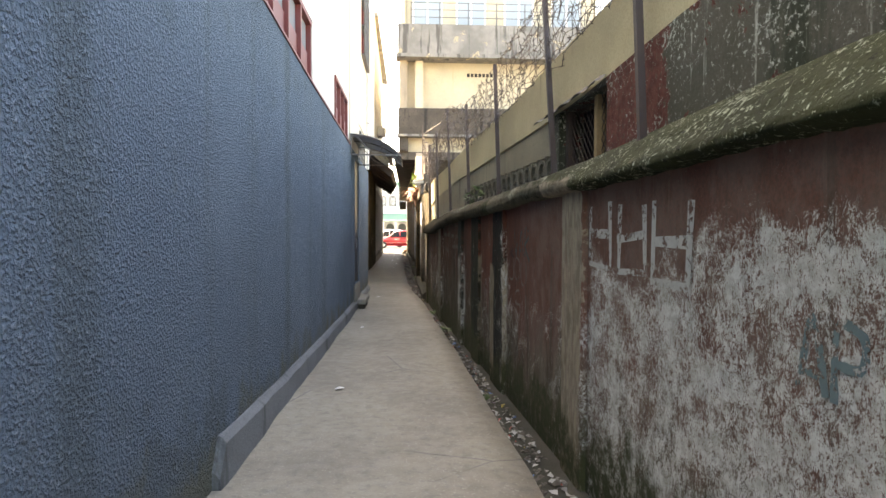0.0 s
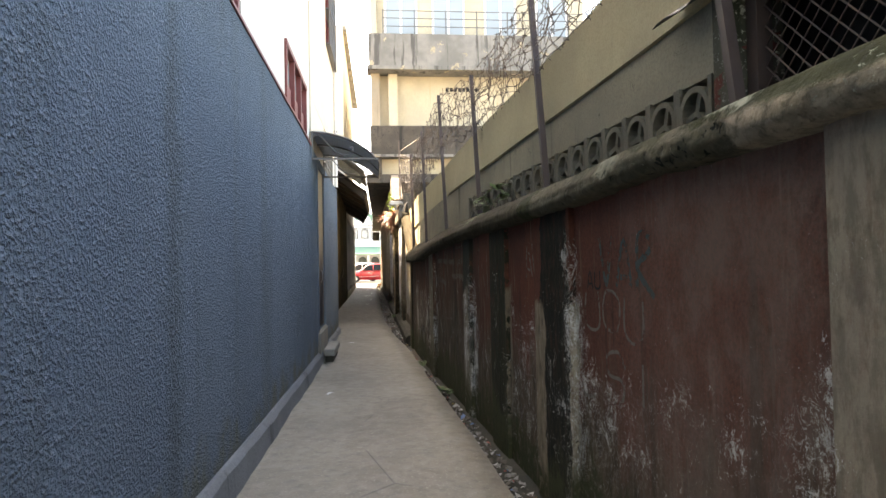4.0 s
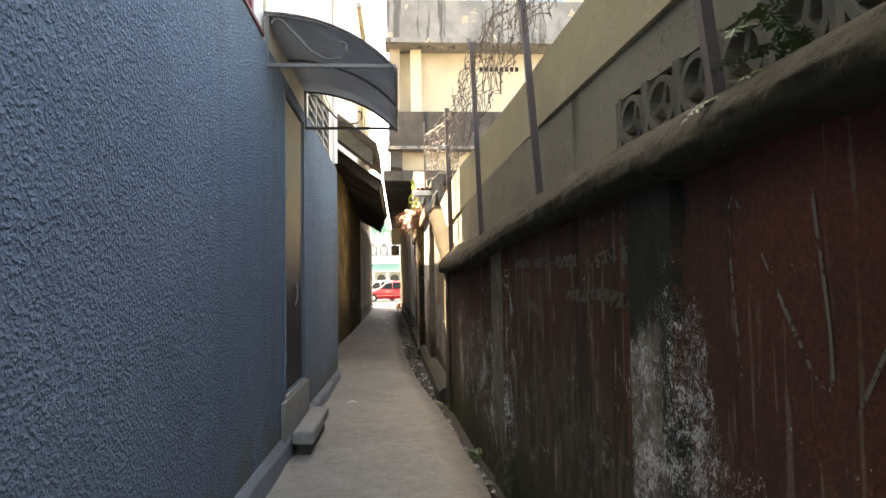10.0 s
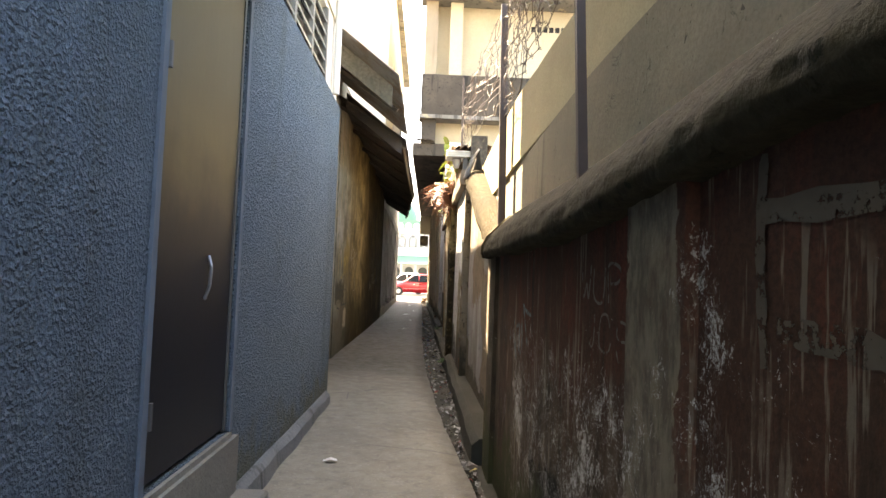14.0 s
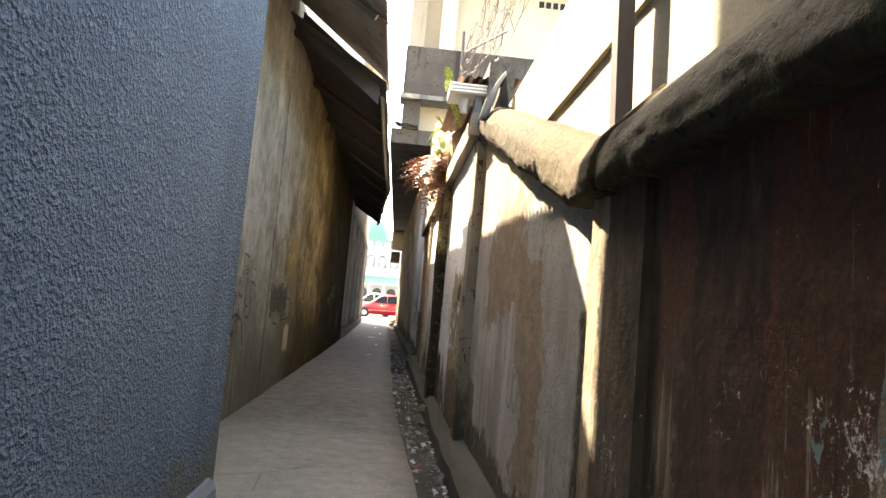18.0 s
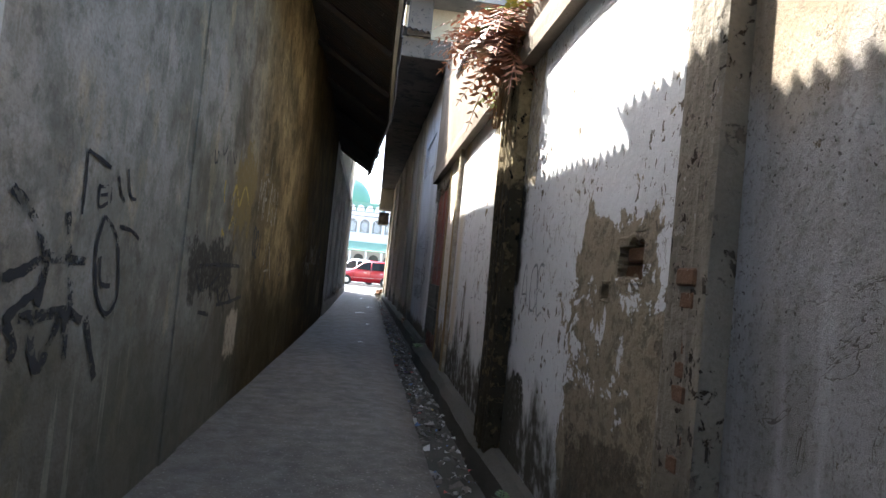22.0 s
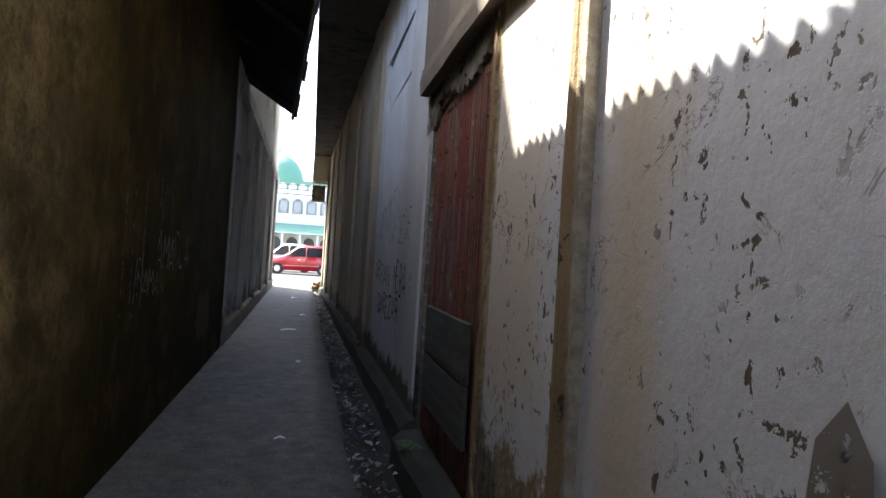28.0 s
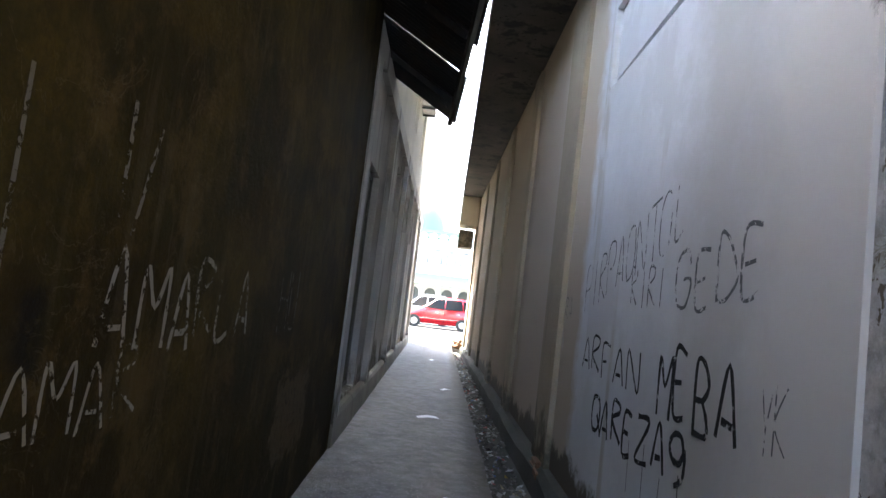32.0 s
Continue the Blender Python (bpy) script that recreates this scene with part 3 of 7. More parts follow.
def grey_tan_coat():
    """Grey lime plaster with a brown pitted patch where its skin is gone, tan stains above and damp below."""
    k = Mat("patched_grey_tan_plaster")
    c = k.mix(k.span(k.noise(1.8, 8, 0.66, off=3), 0.36, 0.64), (0.285, 0.275, 0.275), (0.205, 0.198, 0.188))
    c = k.mix(k.op("MULTIPLY", k.span(k.noise(1.0, 7, 0.65, s=(7, 7, 0.7), off=5), 0.47, 0.62), 0.6), c, (0.37, 0.36, 0.365))
    c = k.mix(k.op("MULTIPLY", k.span(k.noise(1.0, 7, 0.65, s=(4, 4, 0.5), off=15), 0.52, 0.64), 0.6), c, (0.135, 0.118, 0.092))
    pale = k.zone(17.6, 18.75, 0.4, 3.0, 0.9, 0.10, 4.0, 1.4)
    c = k.mix(k.op("MULTIPLY", pale, 0.7), c, k.mix(k.span(k.noise(5, 8, 0.7, off=9), 0.36, 0.62), (0.235, 0.245, 0.235), (0.165, 0.17, 0.155)))
    top = k.span(k.ragged(k.z, 0.9, 1.3, 6), 1.45, 1.85)
    c = k.mix(k.op("MULTIPLY", top, 0.75), c, k.mix(k.span(k.noise(2.6, 8, 0.7, off=17), 0.38, 0.62), (0.35, 0.275, 0.175), (0.24, 0.175, 0.10)))
    core = k.op("MAXIMUM", k.zone(18.75, 19.95, 1.02, 1.70, 1.1, 0.03, 0.0, 1.5), k.zone(18.35, 18.85, 0.25, 1.35, 1.0, 0.03, 9.0, 1.5))
    brown = k.mix(k.span(k.noise(9, 8, 0.72, off=21), 0.36, 0.62), (0.205, 0.155, 0.105), (0.13, 0.098, 0.066))
    c = k.mix(k.op("MULTIPLY", core, 0.9), c, brown)
    for y0, y1, z0, z1, tone, rag in ((17.25, 17.73, 1.0, 2.0, (0.16, 0.125, 0.07), 0.14), (17.2, 17.78, -1, 1.12, (0.03, 0.03, 0.022), 0.24), (20.1, 20.6, -1, 0.55, (0.11, 0.095, 0.065), 0.5), (17.5, 20.4, -1, 0.22, (0.06, 0.056, 0.04), 0.6)):
        c = k.mix(k.op("MULTIPLY", k.zone(y0, y1, z0, z1, rag, 0.03), k.span(k.noise(24, 7, 0.75, off=y0), 0.34, 0.5, 0.5, 1.0)), c, tone)
    grit = k.noise(46, 8, 0.78, off=2)
    c = k.mix(k.op("MULTIPLY", k.span(grit, 0.52, 0.60), 0.45), c, (0.10, 0.085, 0.065))
    pit = k.op("MULTIPLY", k.span(k.noise(70, 4, 0.6, off=11), 0.60, 0.66), k.span(k.op("ADD", k.noise(2.2, 5, off=19), k.op("MULTIPLY", core, 0.2)), 0.48, 0.60))
    c = k.mix(k.op("MULTIPLY", pit, 0.85), c, (0.045, 0.037, 0.028))
    crack = k.op("MULTIPLY", k.scratches(3.2, 0.006, off=8, dist=1.4), k.span(k.noise(2.0, 4, off=16), 0.50, 0.58))
    c = k.mix(k.op("MULTIPLY", crack, 0.7), c, (0.07, 0.056, 0.042))
    gouge = k.op("MULTIPLY", k.span(k.noise(9, 7, 0.72, s=(1, 1.3, 0.8), off=31), 0.64, 0.67), k.span(k.noise(1.5, 4, off=37), 0.46, 0.56))
    c = k.mix(gouge, c, (0.11, 0.088, 0.062))
    h = k.op("ADD", k.op("MULTIPLY", grit, 0.8), k.op("MULTIPLY", k.noise(14, 7, 0.7, s=(1, 1, 1.4)), 0.9))
    h = k.op("SUBTRACT", h, k.op("ADD", k.op("MULTIPLY", pit, 0.9), k.op("ADD", k.op("MULTIPLY", core, 0.35), k.op("ADD", crack, gouge))))
    return k.done(c, 0.92, h, 0.6, 0.012, spec=0.15)


RED_WALL = red_paint()
MOSS = masonry("mossy_coping", (0.046, 0.052, 0.023), (0.019, 0.024, 0.011), peel=(0.15, 0.145, 0.10), peel_at=0.64, peel_scale=7, lichen=(0.42, 0.46, 0.36), lichen_at=0.665, lichen_zone=(6.0, 7.6, 0.10), streak=(0.020, 0.025, 0.014), streak_at=0.55, lump=22, strength=1.0, grain=0.6, pits=(0.012, 0.014, 0.009), pits_at=0.6, zones=((6.55, 7.40, 1.6, 1.87, (0.30, 0.26, 0.195), 0.12), (16.75, 17.6, 1, 3, (0.13, 0.098, 0.048), 0.5), (9.6, 17.4, 1, 3, (0.052, 0.045, 0.028), 0.9), (7.3, 9.4, 1, 1.90, (0.105, 0.098, 0.068), 0.35), (8.12, 8.34, 1.80, 1.92, (0.22, 0.22, 0.165), 0.2), (7.2, 7.6, 1.9, 2.1, (0.30, 0.31, 0.24), 0.3)))
SLOPE_COPING = masonry("rough_sunlit_coping", (0.056, 0.039, 0.016), (0.034, 0.026, 0.011), peel=(0.17, 0.135, 0.065), peel_at=0.62, peel_scale=16, streak=(0.035, 0.030, 0.016), streak_at=0.60, lump=30, strength=1.0, off=21, grain=0.6, pits=(0.05, 0.042, 0.028), pits_at=0.58)
CREAM = masonry("cream_panel_paint", (0.52, 0.46, 0.30), (0.42, 0.37, 0.25), streak=(0.20, 0.18, 0.13), streak_at=0.62, fine=(0.2, 0.18, 0.14), fine_at=0.74, lump=12, strength=0.15)
GREY_BAND = masonry("grey_panel_cement", (0.33, 0.30, 0.225), (0.24, 0.22, 0.17), streak=(0.08, 0.075, 0.06), streak_at=0.57, lump=20, strength=0.3, off=2, grain=0.45, pits=(0.09, 0.085, 0.07), pits_at=0.66, lines=(0.10, 0.095, 0.08), lines_mask=0.56)
UPPER_OLD = masonry("old_upper_plaster", (0.12, 0.115, 0.095), (0.065, 0.066, 0.048), peel=(0.14, 0.048, 0.038), peel_at=0.56, peel_scale=2.2, lichen=(0.44, 0.47, 0.42), lichen_at=0.575, streak=(0.028, 0.036, 0.022), streak_at=0.50, off=31, grain=0.5, fine=(0.42, 0.41, 0.38), fine_at=0.63, drip=(0.34, 0.35, 0.31), drip_at=0.60, zones=((5.75, 6.60, 1.9, 2.62, (0.15, 0.055, 0.045), 0.8),))
BLOCK = masonry("vent_block_cement", (0.17, 0.16, 0.13), (0.11, 0.105, 0.085), streak=(0.05, 0.05, 0.04), streak_at=0.58, lump=60, strength=0.5)
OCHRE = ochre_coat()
STRIP = masonry("flaking_whitewash_strip", (0.62, 0.59, 0.52), (0.50, 0.47, 0.40), peel=(0.30, 0.26, 0.19), peel_at=0.63, peel_scale=5, streak=(0.36, 0.31, 0.23), streak_at=0.6, algae=(0.2, 0.17, 0.11), algae_top=0.7, off=23, pits=(0.2, 0.17, 0.12))
GREYTAN = grey_tan_coat()
# tan zones above z 1.7 by the column paint its sunlit plaster
WHITEWASH = masonry("peeling_whitewash", (0.72, 0.715, 0.72), (0.64, 0.635, 0.63), peel=(0.32, 0.265, 0.185), peel_at=0.66, peel_scale=3.0, peel_zone=(21.42, 21.88, 1.18, 1.78, 0.24), fine=(0.13, 0.105, 0.07), fine_at=0.655, fine_zone=(21.6, 22.2, 1.2, 2.0, 0.075), zones=((28.2, 28.6, -1, 2.6, (0.52, 0.50, 0.47), 0.06), (28.24, 28.30, -1, 2.4, (0.20, 0.16, 0.115), 0.10), (26.0, 26.72, 0.7, 3.0, (0.60, 0.535, 0.44), 0.5, 0.16), (25.2, 25.5, 0.4, 2.6, (0.56, 0.49, 0.38), 0.3, 0.14), (26.62, 26.72, -1, 2.5, (0.40, 0.31, 0.18), 0.06), (25.64, 25.75, -1, 2.6, (0.17, 0.125, 0.075), 0.10), (25.45, 26.7, -1, 0.55, (0.34, 0.26, 0.165), 0.7), (22.3, 22.9, -1, 0.55, (0.05, 0.046, 0.036), 0.6), (22.62, 23.62, 1.05, 1.74, (0.016, 0.015, 0.011), 0.42, 0.06), (22.70, 23.45, -1, 1.15, (0.016, 0.015, 0.011), 0.34, 0.06), (22.45, 23.74, 1.70, 3, (0.40, 0.335, 0.235), 0.22), (20.55, 21.5, -1, 0.5, (0.12, 0.10, 0.07), 0.7), (23.55, 23.85, 1.85, 3, (0.42, 0.37, 0.28), 0.3)), streak=(0.55, 0.52, 0.47), streak_at=0.62, pits=(0.13, 0.105, 0.075), pits_at=0.59, lines=(0.22, 0.19, 0.15), lines_mask=0.53, algae=(0.07, 0.065, 0.05), algae_top=0.45, off=33, lump=16, strength=0.45, grain=0.15)
SMOOTH_WHITE = masonry("smooth_white_wall", (0.74, 0.745, 0.76), (0.66, 0.665, 0.68), patch=(0.60, 0.60, 0.605), patch_scale=1.0, streak=(0.47, 0.44, 0.39), streak_at=0.57, fine=(0.3, 0.27, 0.23), fine_at=0.68, zones=((28.0, 29.05, -1, 4, (0.62, 0.60, 0.57), 0.5, 0.25), (31.45, 32.1, -1, 5, (0.50, 0.42, 0.32), 0.6, 0.12), (32.6, 34.6, -1, 5, (0.46, 0.38, 0.30), 0.8, 0.3), (34.4, 47, -1, 5, (0.33, 0.26, 0.19), 0.8, 0.3), (28.3, 46, 3.9, 5, (0.42, 0.33, 0.23), 0.8, 0.3), (29.0, 29.6, 0.4, 3.2, (0.52, 0.51, 0.49), 0.9, 0.3), (28.0, 28.45, 2.2, 2.7, (0.17, 0.155, 0.125), 0.25), (28.33, 28.36, -1, 1.45, (0.18, 0.145, 0.105), 0.12), (28.3, 46, -1, 0.30, (0.13, 0.115, 0.09), 0.5, 0.06)), off=41, lump=8, strength=0.15, grain=0.08)
BROKEN = masonry("broken_plaster_edge", (0.27, 0.235, 0.185), (0.17, 0.145, 0.11), peel=(0.36, 0.33, 0.28), peel_at=0.62, peel_scale=6, fine=(0.06, 0.045, 0.03), fine_at=0.62, pits=(0.04, 0.03, 0.02), pits_at=0.58, algae=(0.06, 0.055, 0.04), algae_top=0.5, lump=24, strength=1.0, off=71)
SMOOTH_BLUE = plainish("smooth_blue_render", (0.13, 0.165, 0.21), 0.85, 0.3, 9)
# its dark zone paints the lean-to sheet's shadow on the near end
OVERBEAM = masonry("stained_lintel_wall_with_shadow", (0.25, 0.205, 0.155), (0.185, 0.15, 0.112), zones=((20.3, 22.5, 2.72, 3.4, (0.085, 0.080, 0.072), 0.2),), peel=(0.33, 0.29, 0.24), peel_at=0.64, peel_scale=2.5, streak=(0.15, 0.12, 0.09), streak_at=0.57, fine=(0.10, 0.075, 0.05), fine_at=0.63, off=73, grain=0.4, lump=18, strength=0.5)
TAN_WALL = masonry("tan_weathered_plaster", (0.42, 0.345, 0.245), (0.34, 0.285, 0.215), streak=(0.24, 0.19, 0.13), streak_at=0.56, fine=(0.2, 0.16, 0.12), fine_at=0.74, algae=(0.1, 0.09, 0.065), algae_top=0.5, off=43, lump=14, strength=0.3)
RUST_POST = masonry("rust_tan_post", (0.37, 0.27, 0.15), (0.27, 0.185, 0.10), zones=((25.0, 25.64, -1, 3, (0.44, 0.385, 0.30), 0.05),), peel=(0.14, 0.10, 0.065), peel_at=0.6, peel_scale=7, streak=(0.12, 0.085, 0.05), streak_at=0.56, off=47, lump=30, strength=0.7)
# black mould; the tan zone above z 1.72 paints sun on its top
BLACK_COLUMN = masonry("black_mould_column", (0.075, 0.058, 0.034), (0.026, 0.022, 0.014), peel=(0.17, 0.125, 0.065), peel_at=0.56, peel_scale=13, fine=(0.16, 0.16, 0.10), fine_at=0.62, zones=((22.7, 23.6, 1.72, 3, (0.26, 0.20, 0.11), 0.4),), off=51, lump=30, strength=1.0, pits=(0.004, 0.004, 0.003), pits_at=0.58)
GREY_HOUSE = masonry("stained_grey_house", (0.60, 0.59, 0.575), (0.46, 0.45, 0.435), streak=(0.2, 0.19, 0.175), streak_at=0.53, fine=(0.3, 0.22, 0.15), fine_at=0.76, algae=(0.12, 0.11, 0.09), algae_top=0.5, off=57, lump=14, strength=0.25)
HOUSE_WHITE = masonry("white_house_paint", (0.74, 0.72, 0.66), (0.66, 0.64, 0.58), streak=(0.50, 0.46, 0.36), streak_at=0.62, lump=10, strength=0.1, off=61)
HOUSE_CREAM = masonry("cream_house_paint", (0.72, 0.66, 0.54), (0.64, 0.58, 0.47), streak=(0.46, 0.41, 0.31), streak_at=0.58, lump=10, strength=0.1, off=62)
BUILDING_CREAM = masonry("cream_building_paint", (0.62, 0.55, 0.40), (0.52, 0.46, 0.34), streak=(0.45, 0.36, 0.22), streak_at=0.62, lump=10, strength=0.1, off=63)
STAINED = masonry("stained_slab_concrete", (0.30, 0.285, 0.255), (0.17, 0.165, 0.15), peel=(0.50, 0.43, 0.30), peel_at=0.60, peel_scale=1.6, streak=(0.075, 0.072, 0.066), streak_at=0.54, off=67)
# stained concrete, darkened further to paint the shade on the faces it covers
DARK_SLAB = masonry("shaded_slab_concrete", (0.120, 0.102, 0.082), (0.068, 0.060, 0.050), streak=(0.030, 0.029, 0.027), streak_at=0.53, fine=(0.30, 0.27, 0.21), fine_at=0.70, pits=(0.02, 0.02, 0.018), pits_at=0.6, off=69, lump=18, strength=0.6)
KERB = masonry("cement_plinth", (0.30, 0.285, 0.25), (0.22, 0.21, 0.185), streak=(0.12, 0.115, 0.1), streak_at=0.6, lump=30, strength=0.6, off=71)
BLUE_KERB = masonry("blue_washed_plinth", (0.215, 0.228, 0.232), (0.16, 0.172, 0.177), streak=(0.085, 0.09, 0.088), streak_at=0.57, lump=30, strength=0.8, off=75, grain=0.5)
GUTTER = masonry("wet_gutter_cement", (0.085, 0.08, 0.065), (0.05, 0.05, 0.04), lump=30, strength=0.8, off=73)
BRICK = masonry("exposed_brick", (0.20, 0.115, 0.065), (0.14, 0.08, 0.048), peel=(0.27, 0.22, 0.16), peel_at=0.57, peel_scale=12, lump=40, strength=0.8, off=79)
IRON = plainish("brown_painted_iron", (0.055, 0.036, 0.032), 0.6, 0.4, 20)
WIRE = plainish("rusty_wire", (0.10, 0.075, 0.06), 0.6, 0.3, 40, 0.3)
TIN_RED = streaked_tin("red_painted_tin", (0.235, 0.056, 0.034), (0.22, 0.115, 0.075), (0.075, 0.036, 0.028))
TIN_DARK = rusty_tin("near_black_roof_tin", (0.035, 0.036, 0.04), (0.055, 0.042, 0.035), (0.02, 0.02, 0.022))
TIN_GREY = rusty_tin("weathered_roof_tin", (0.20, 0.20, 0.20), (0.16, 0.12, 0.09), (0.1, 0.095, 0.09))
TIN_RUST = rusty_tin("rusty_lean_to_tin", (0.20, 0.12, 0.085), (0.13, 0.065, 0.04), (0.07, 0.045, 0.035))
WOOD = weathered_board()
RED_FRAME = plainish("oxblood_window_frame", (0.17, 0.035, 0.032), 0.5, 0.2)
WHITE_TRIM = plainish("white_trim_paint", (0.70, 0.69, 0.66), 0.6, 0.12)
GREEN = plainish("sea_green_paint", (0.15, 0.28, 0.19), 0.6, 0.15, 4)
# these two colour plates and sheets that stand in for shade inside openings
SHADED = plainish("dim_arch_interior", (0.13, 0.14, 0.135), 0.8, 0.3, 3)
DARK_VOID = plainish("black_interior_shade", (0.02, 0.02, 0.022), 0.9, 0.1)
SCROLL = plainish("grey_painted_iron", (0.12, 0.115, 0.11), 0.5, 0.2, 30)
PLASTIC = plainish("white_plastic", (0.62, 0.61, 0.58), 0.45, 0.12)
TYRE = plainish("tyre_rubber", (0.02, 0.02, 0.02), 0.8, 0.1)
STEEL = plainish("alloy_steel", (0.45, 0.45, 0.46), 0.35, 0.1, 20, 0.8)
ASPHALT = masonry("sunlit_asphalt", (0.10, 0.098, 0.094), (0.075, 0.073, 0.07), lump=60, strength=0.3, off=83)
LAND = masonry("dusty_ground", (0.26, 0.23, 0.19), (0.2, 0.18, 0.15), lump=20, strength=0.3, off=87)


def flaky(name, color, keep, scale=26.0):
    """Old paint or chalk of which only ragged flecks are left."""
    k = Mat(name)
    f = k.op("ADD", k.noise(scale, 7, 0.72), k.op("MULTIPLY", k.op("SUBTRACT", k.noise(3.5, 3), 0.5), 0.5))
    k.put(k.b.inputs["Alpha"], k.span(f, keep, keep + 0.05))
    return k.done(k.mix(k.noise(20, 4), color, tuple(v * 0.6 for v in color)), 0.95)


SCRAWL = flaky("thin_pale_scrawl", (0.19, 0.17, 0.145), 0.45)
CHALK = flaky("pale_chalk_stroke", (0.25, 0.225, 0.175), 0.45)
FAINT = flaky("faint_chalk_smear", (0.13, 0.115, 0.085), 0.46)
FADED = flaky("faded_block_letter", (0.128, 0.108, 0.080), 0.43)
BLACK_PAINT = flaky("black_spray_paint", (0.012, 0.012, 0.014), 0.36)
YELLOW_PAINT = flaky("faded_yellow_stroke", (0.32, 0.235, 0.04), 0.42)
SMEAR = flaky("smeared_black_spray", (0.016, 0.017, 0.017), 0.43)
PALE_GREY_PAINT = flaky("thin_grey_spray", (0.30, 0.30, 0.315), 0.42)
GREY_PAINT = flaky("faded_pencil_stroke", (0.15, 0.15, 0.16), 0.44)
WHITE_PAINT = flaky("flaking_white_stroke", (0.56, 0.56, 0.54), 0.44)
STAIN_PAINT = flaky("damp_stain", (0.24, 0.215, 0.18), 0.36)
TEAL_PAINT = flaky("faded_teal_stroke", (0.075, 0.105, 0.10), 0.47)


PALE_TEAL = flaky("faded_pale_teal_stroke", (0.17, 0.24, 0.25), 0.45)


def glass_mat(name, tint, rough=0.08, spec=0.8):
    k = Mat(name)
    return k.done(tint, rough, spec=spec)


PANE = glass_mat("dusty_window_glass", (0.30, 0.34, 0.35), 0.15)
CAR_GLASS = glass_mat("dark_car_glass", (0.012, 0.013, 0.015), 0.12, 0.2)


def car_paint(name, color):
    k = Mat(name)
    m = k.done(color, 0.28, spec=0.6)
    k.b.inputs["Coat Weight"].default_value = 0.6
    return m


def awning_sheet():
    k = Mat("smoked_polycarbonate")
    k.b.inputs["Transmission Weight"].default_value = 0.45
    c = k.mix(k.span(k.noise(3, 5), 0.4, 0.7), (0.26, 0.29, 0.32), (0.34, 0.365, 0.39))
    return k.done(c, 0.6)


def iron_door():
    k = Mat("iron_door_with_reflection")
    edge = k.op("ADD", k.z, k.op("MULTIPLY", k.noise(2.0, 5, 0.6), 0.5))
    # tan top and black foot paint what the glossy metal reflects
    c = k.mix(k.span(edge, 1.2, 1.75), (0.008, 0.012, 0.020), (0.16, 0.122, 0.064))
    c = k.mix(k.op("MULTIPLY", k.noise(6, 5, 0.7, s=(2, 2, 0.4)), 0.25), c, (0.04, 0.034, 0.028))
    return k.done(c, 0.45, k.noise(30, 3), 0.1, 0.003, 0.0, spec=0.15)


DOOR_IRON = iron_door()
AWNING = awning_sheet()
RED_CAR = car_paint("red_car_paint", (0.36, 0.008, 0.014))
PALE_CAR = car_paint("pale_car_paint", (0.55, 0.60, 0.63))
FERN_GREEN = leafy("young_fern_frond", (0.16, 0.25, 0.03), (0.30, 0.36, 0.06))
FERN_BROWN = leafy("dry_fern_frond", (0.24, 0.085, 0.045), (0.36, 0.17, 0.09))
WEED = leafy("green_weed", (0.05, 0.10, 0.03), (0.10, 0.16, 0.05))


def litter_mat():
    k = Mat("mixed_litter")
    r = k.island()
    c = k.mix(k.span(r, 0.20, 0.22), (0.42, 0.41, 0.39), (0.085, 0.072, 0.055))
    c = k.mix(k.span(r, 0.66, 0.68), c, (0.22, 0.21, 0.195))
    c = k.mix(k.span(r, 0.90, 0.91), c, (0.34, 0.06, 0.045))
    c = k.mix(k.span(r, 0.94, 0.95), c, (0.09, 0.16, 0.32))
    c = k.mix(k.span(r, 0.98, 0.99), c, (0.35, 0.26, 0.06))
    return k.done(c, 0.6)


LITTER = litter_mat()


# ---------------------------------------------------------------- mesh helpers
def mesh_of(bm, name):
    me = bpy.data.meshes.new(name)
    bm.to_mesh(me)
    bm.free()
    return me


def part(name, bm, material, parent=None, label="", smooth=False):
    o = new(name, mesh_of(bm, name) if isinstance(bm, bmesh.types.BMesh) else bm)
    if not o.data.materials:
        o.data.materials.append(material)
    if smooth:
        o.data.polygons.foreach_set("use_smooth", [True] * len(o.data.polygons))
    if parent:
        o.parent = parent
    return tagged(o, label)


def thing(name, label, category, at=(0, 0, 0), group=""):
    o = new(name)
    o.location = at
    o.empty_display_size = 0.1
    return tagged(o, label, category, group)


def box(x0, x1, y0, y1, z0, z1, bm=None, turn=None, bevel=0.0):
    b = bmesh.new()
    bmesh.ops.create_cube(b, size=1, matrix=Matrix.Diagonal((abs(x1 - x0), abs(y1 - y0), abs(z1 - z0), 1)))
    if bevel:
        bmesh.ops.bevel(b, geom=b.edges[:], offset=bevel, segments=1, affect="EDGES")
    m = Matrix.Translation(((x0 + x1) / 2, (y0 + y1) / 2, (z0 + z1) / 2))
    b.transform(m @ turn if turn else m)
    if bm is None:
        return b
    me = bpy.data.meshes.new("tmp")
    b.to_mesh(me)
    b.free()
    bm.from_mesh(me)
    bpy.data.meshes.remove(me)
    return bm


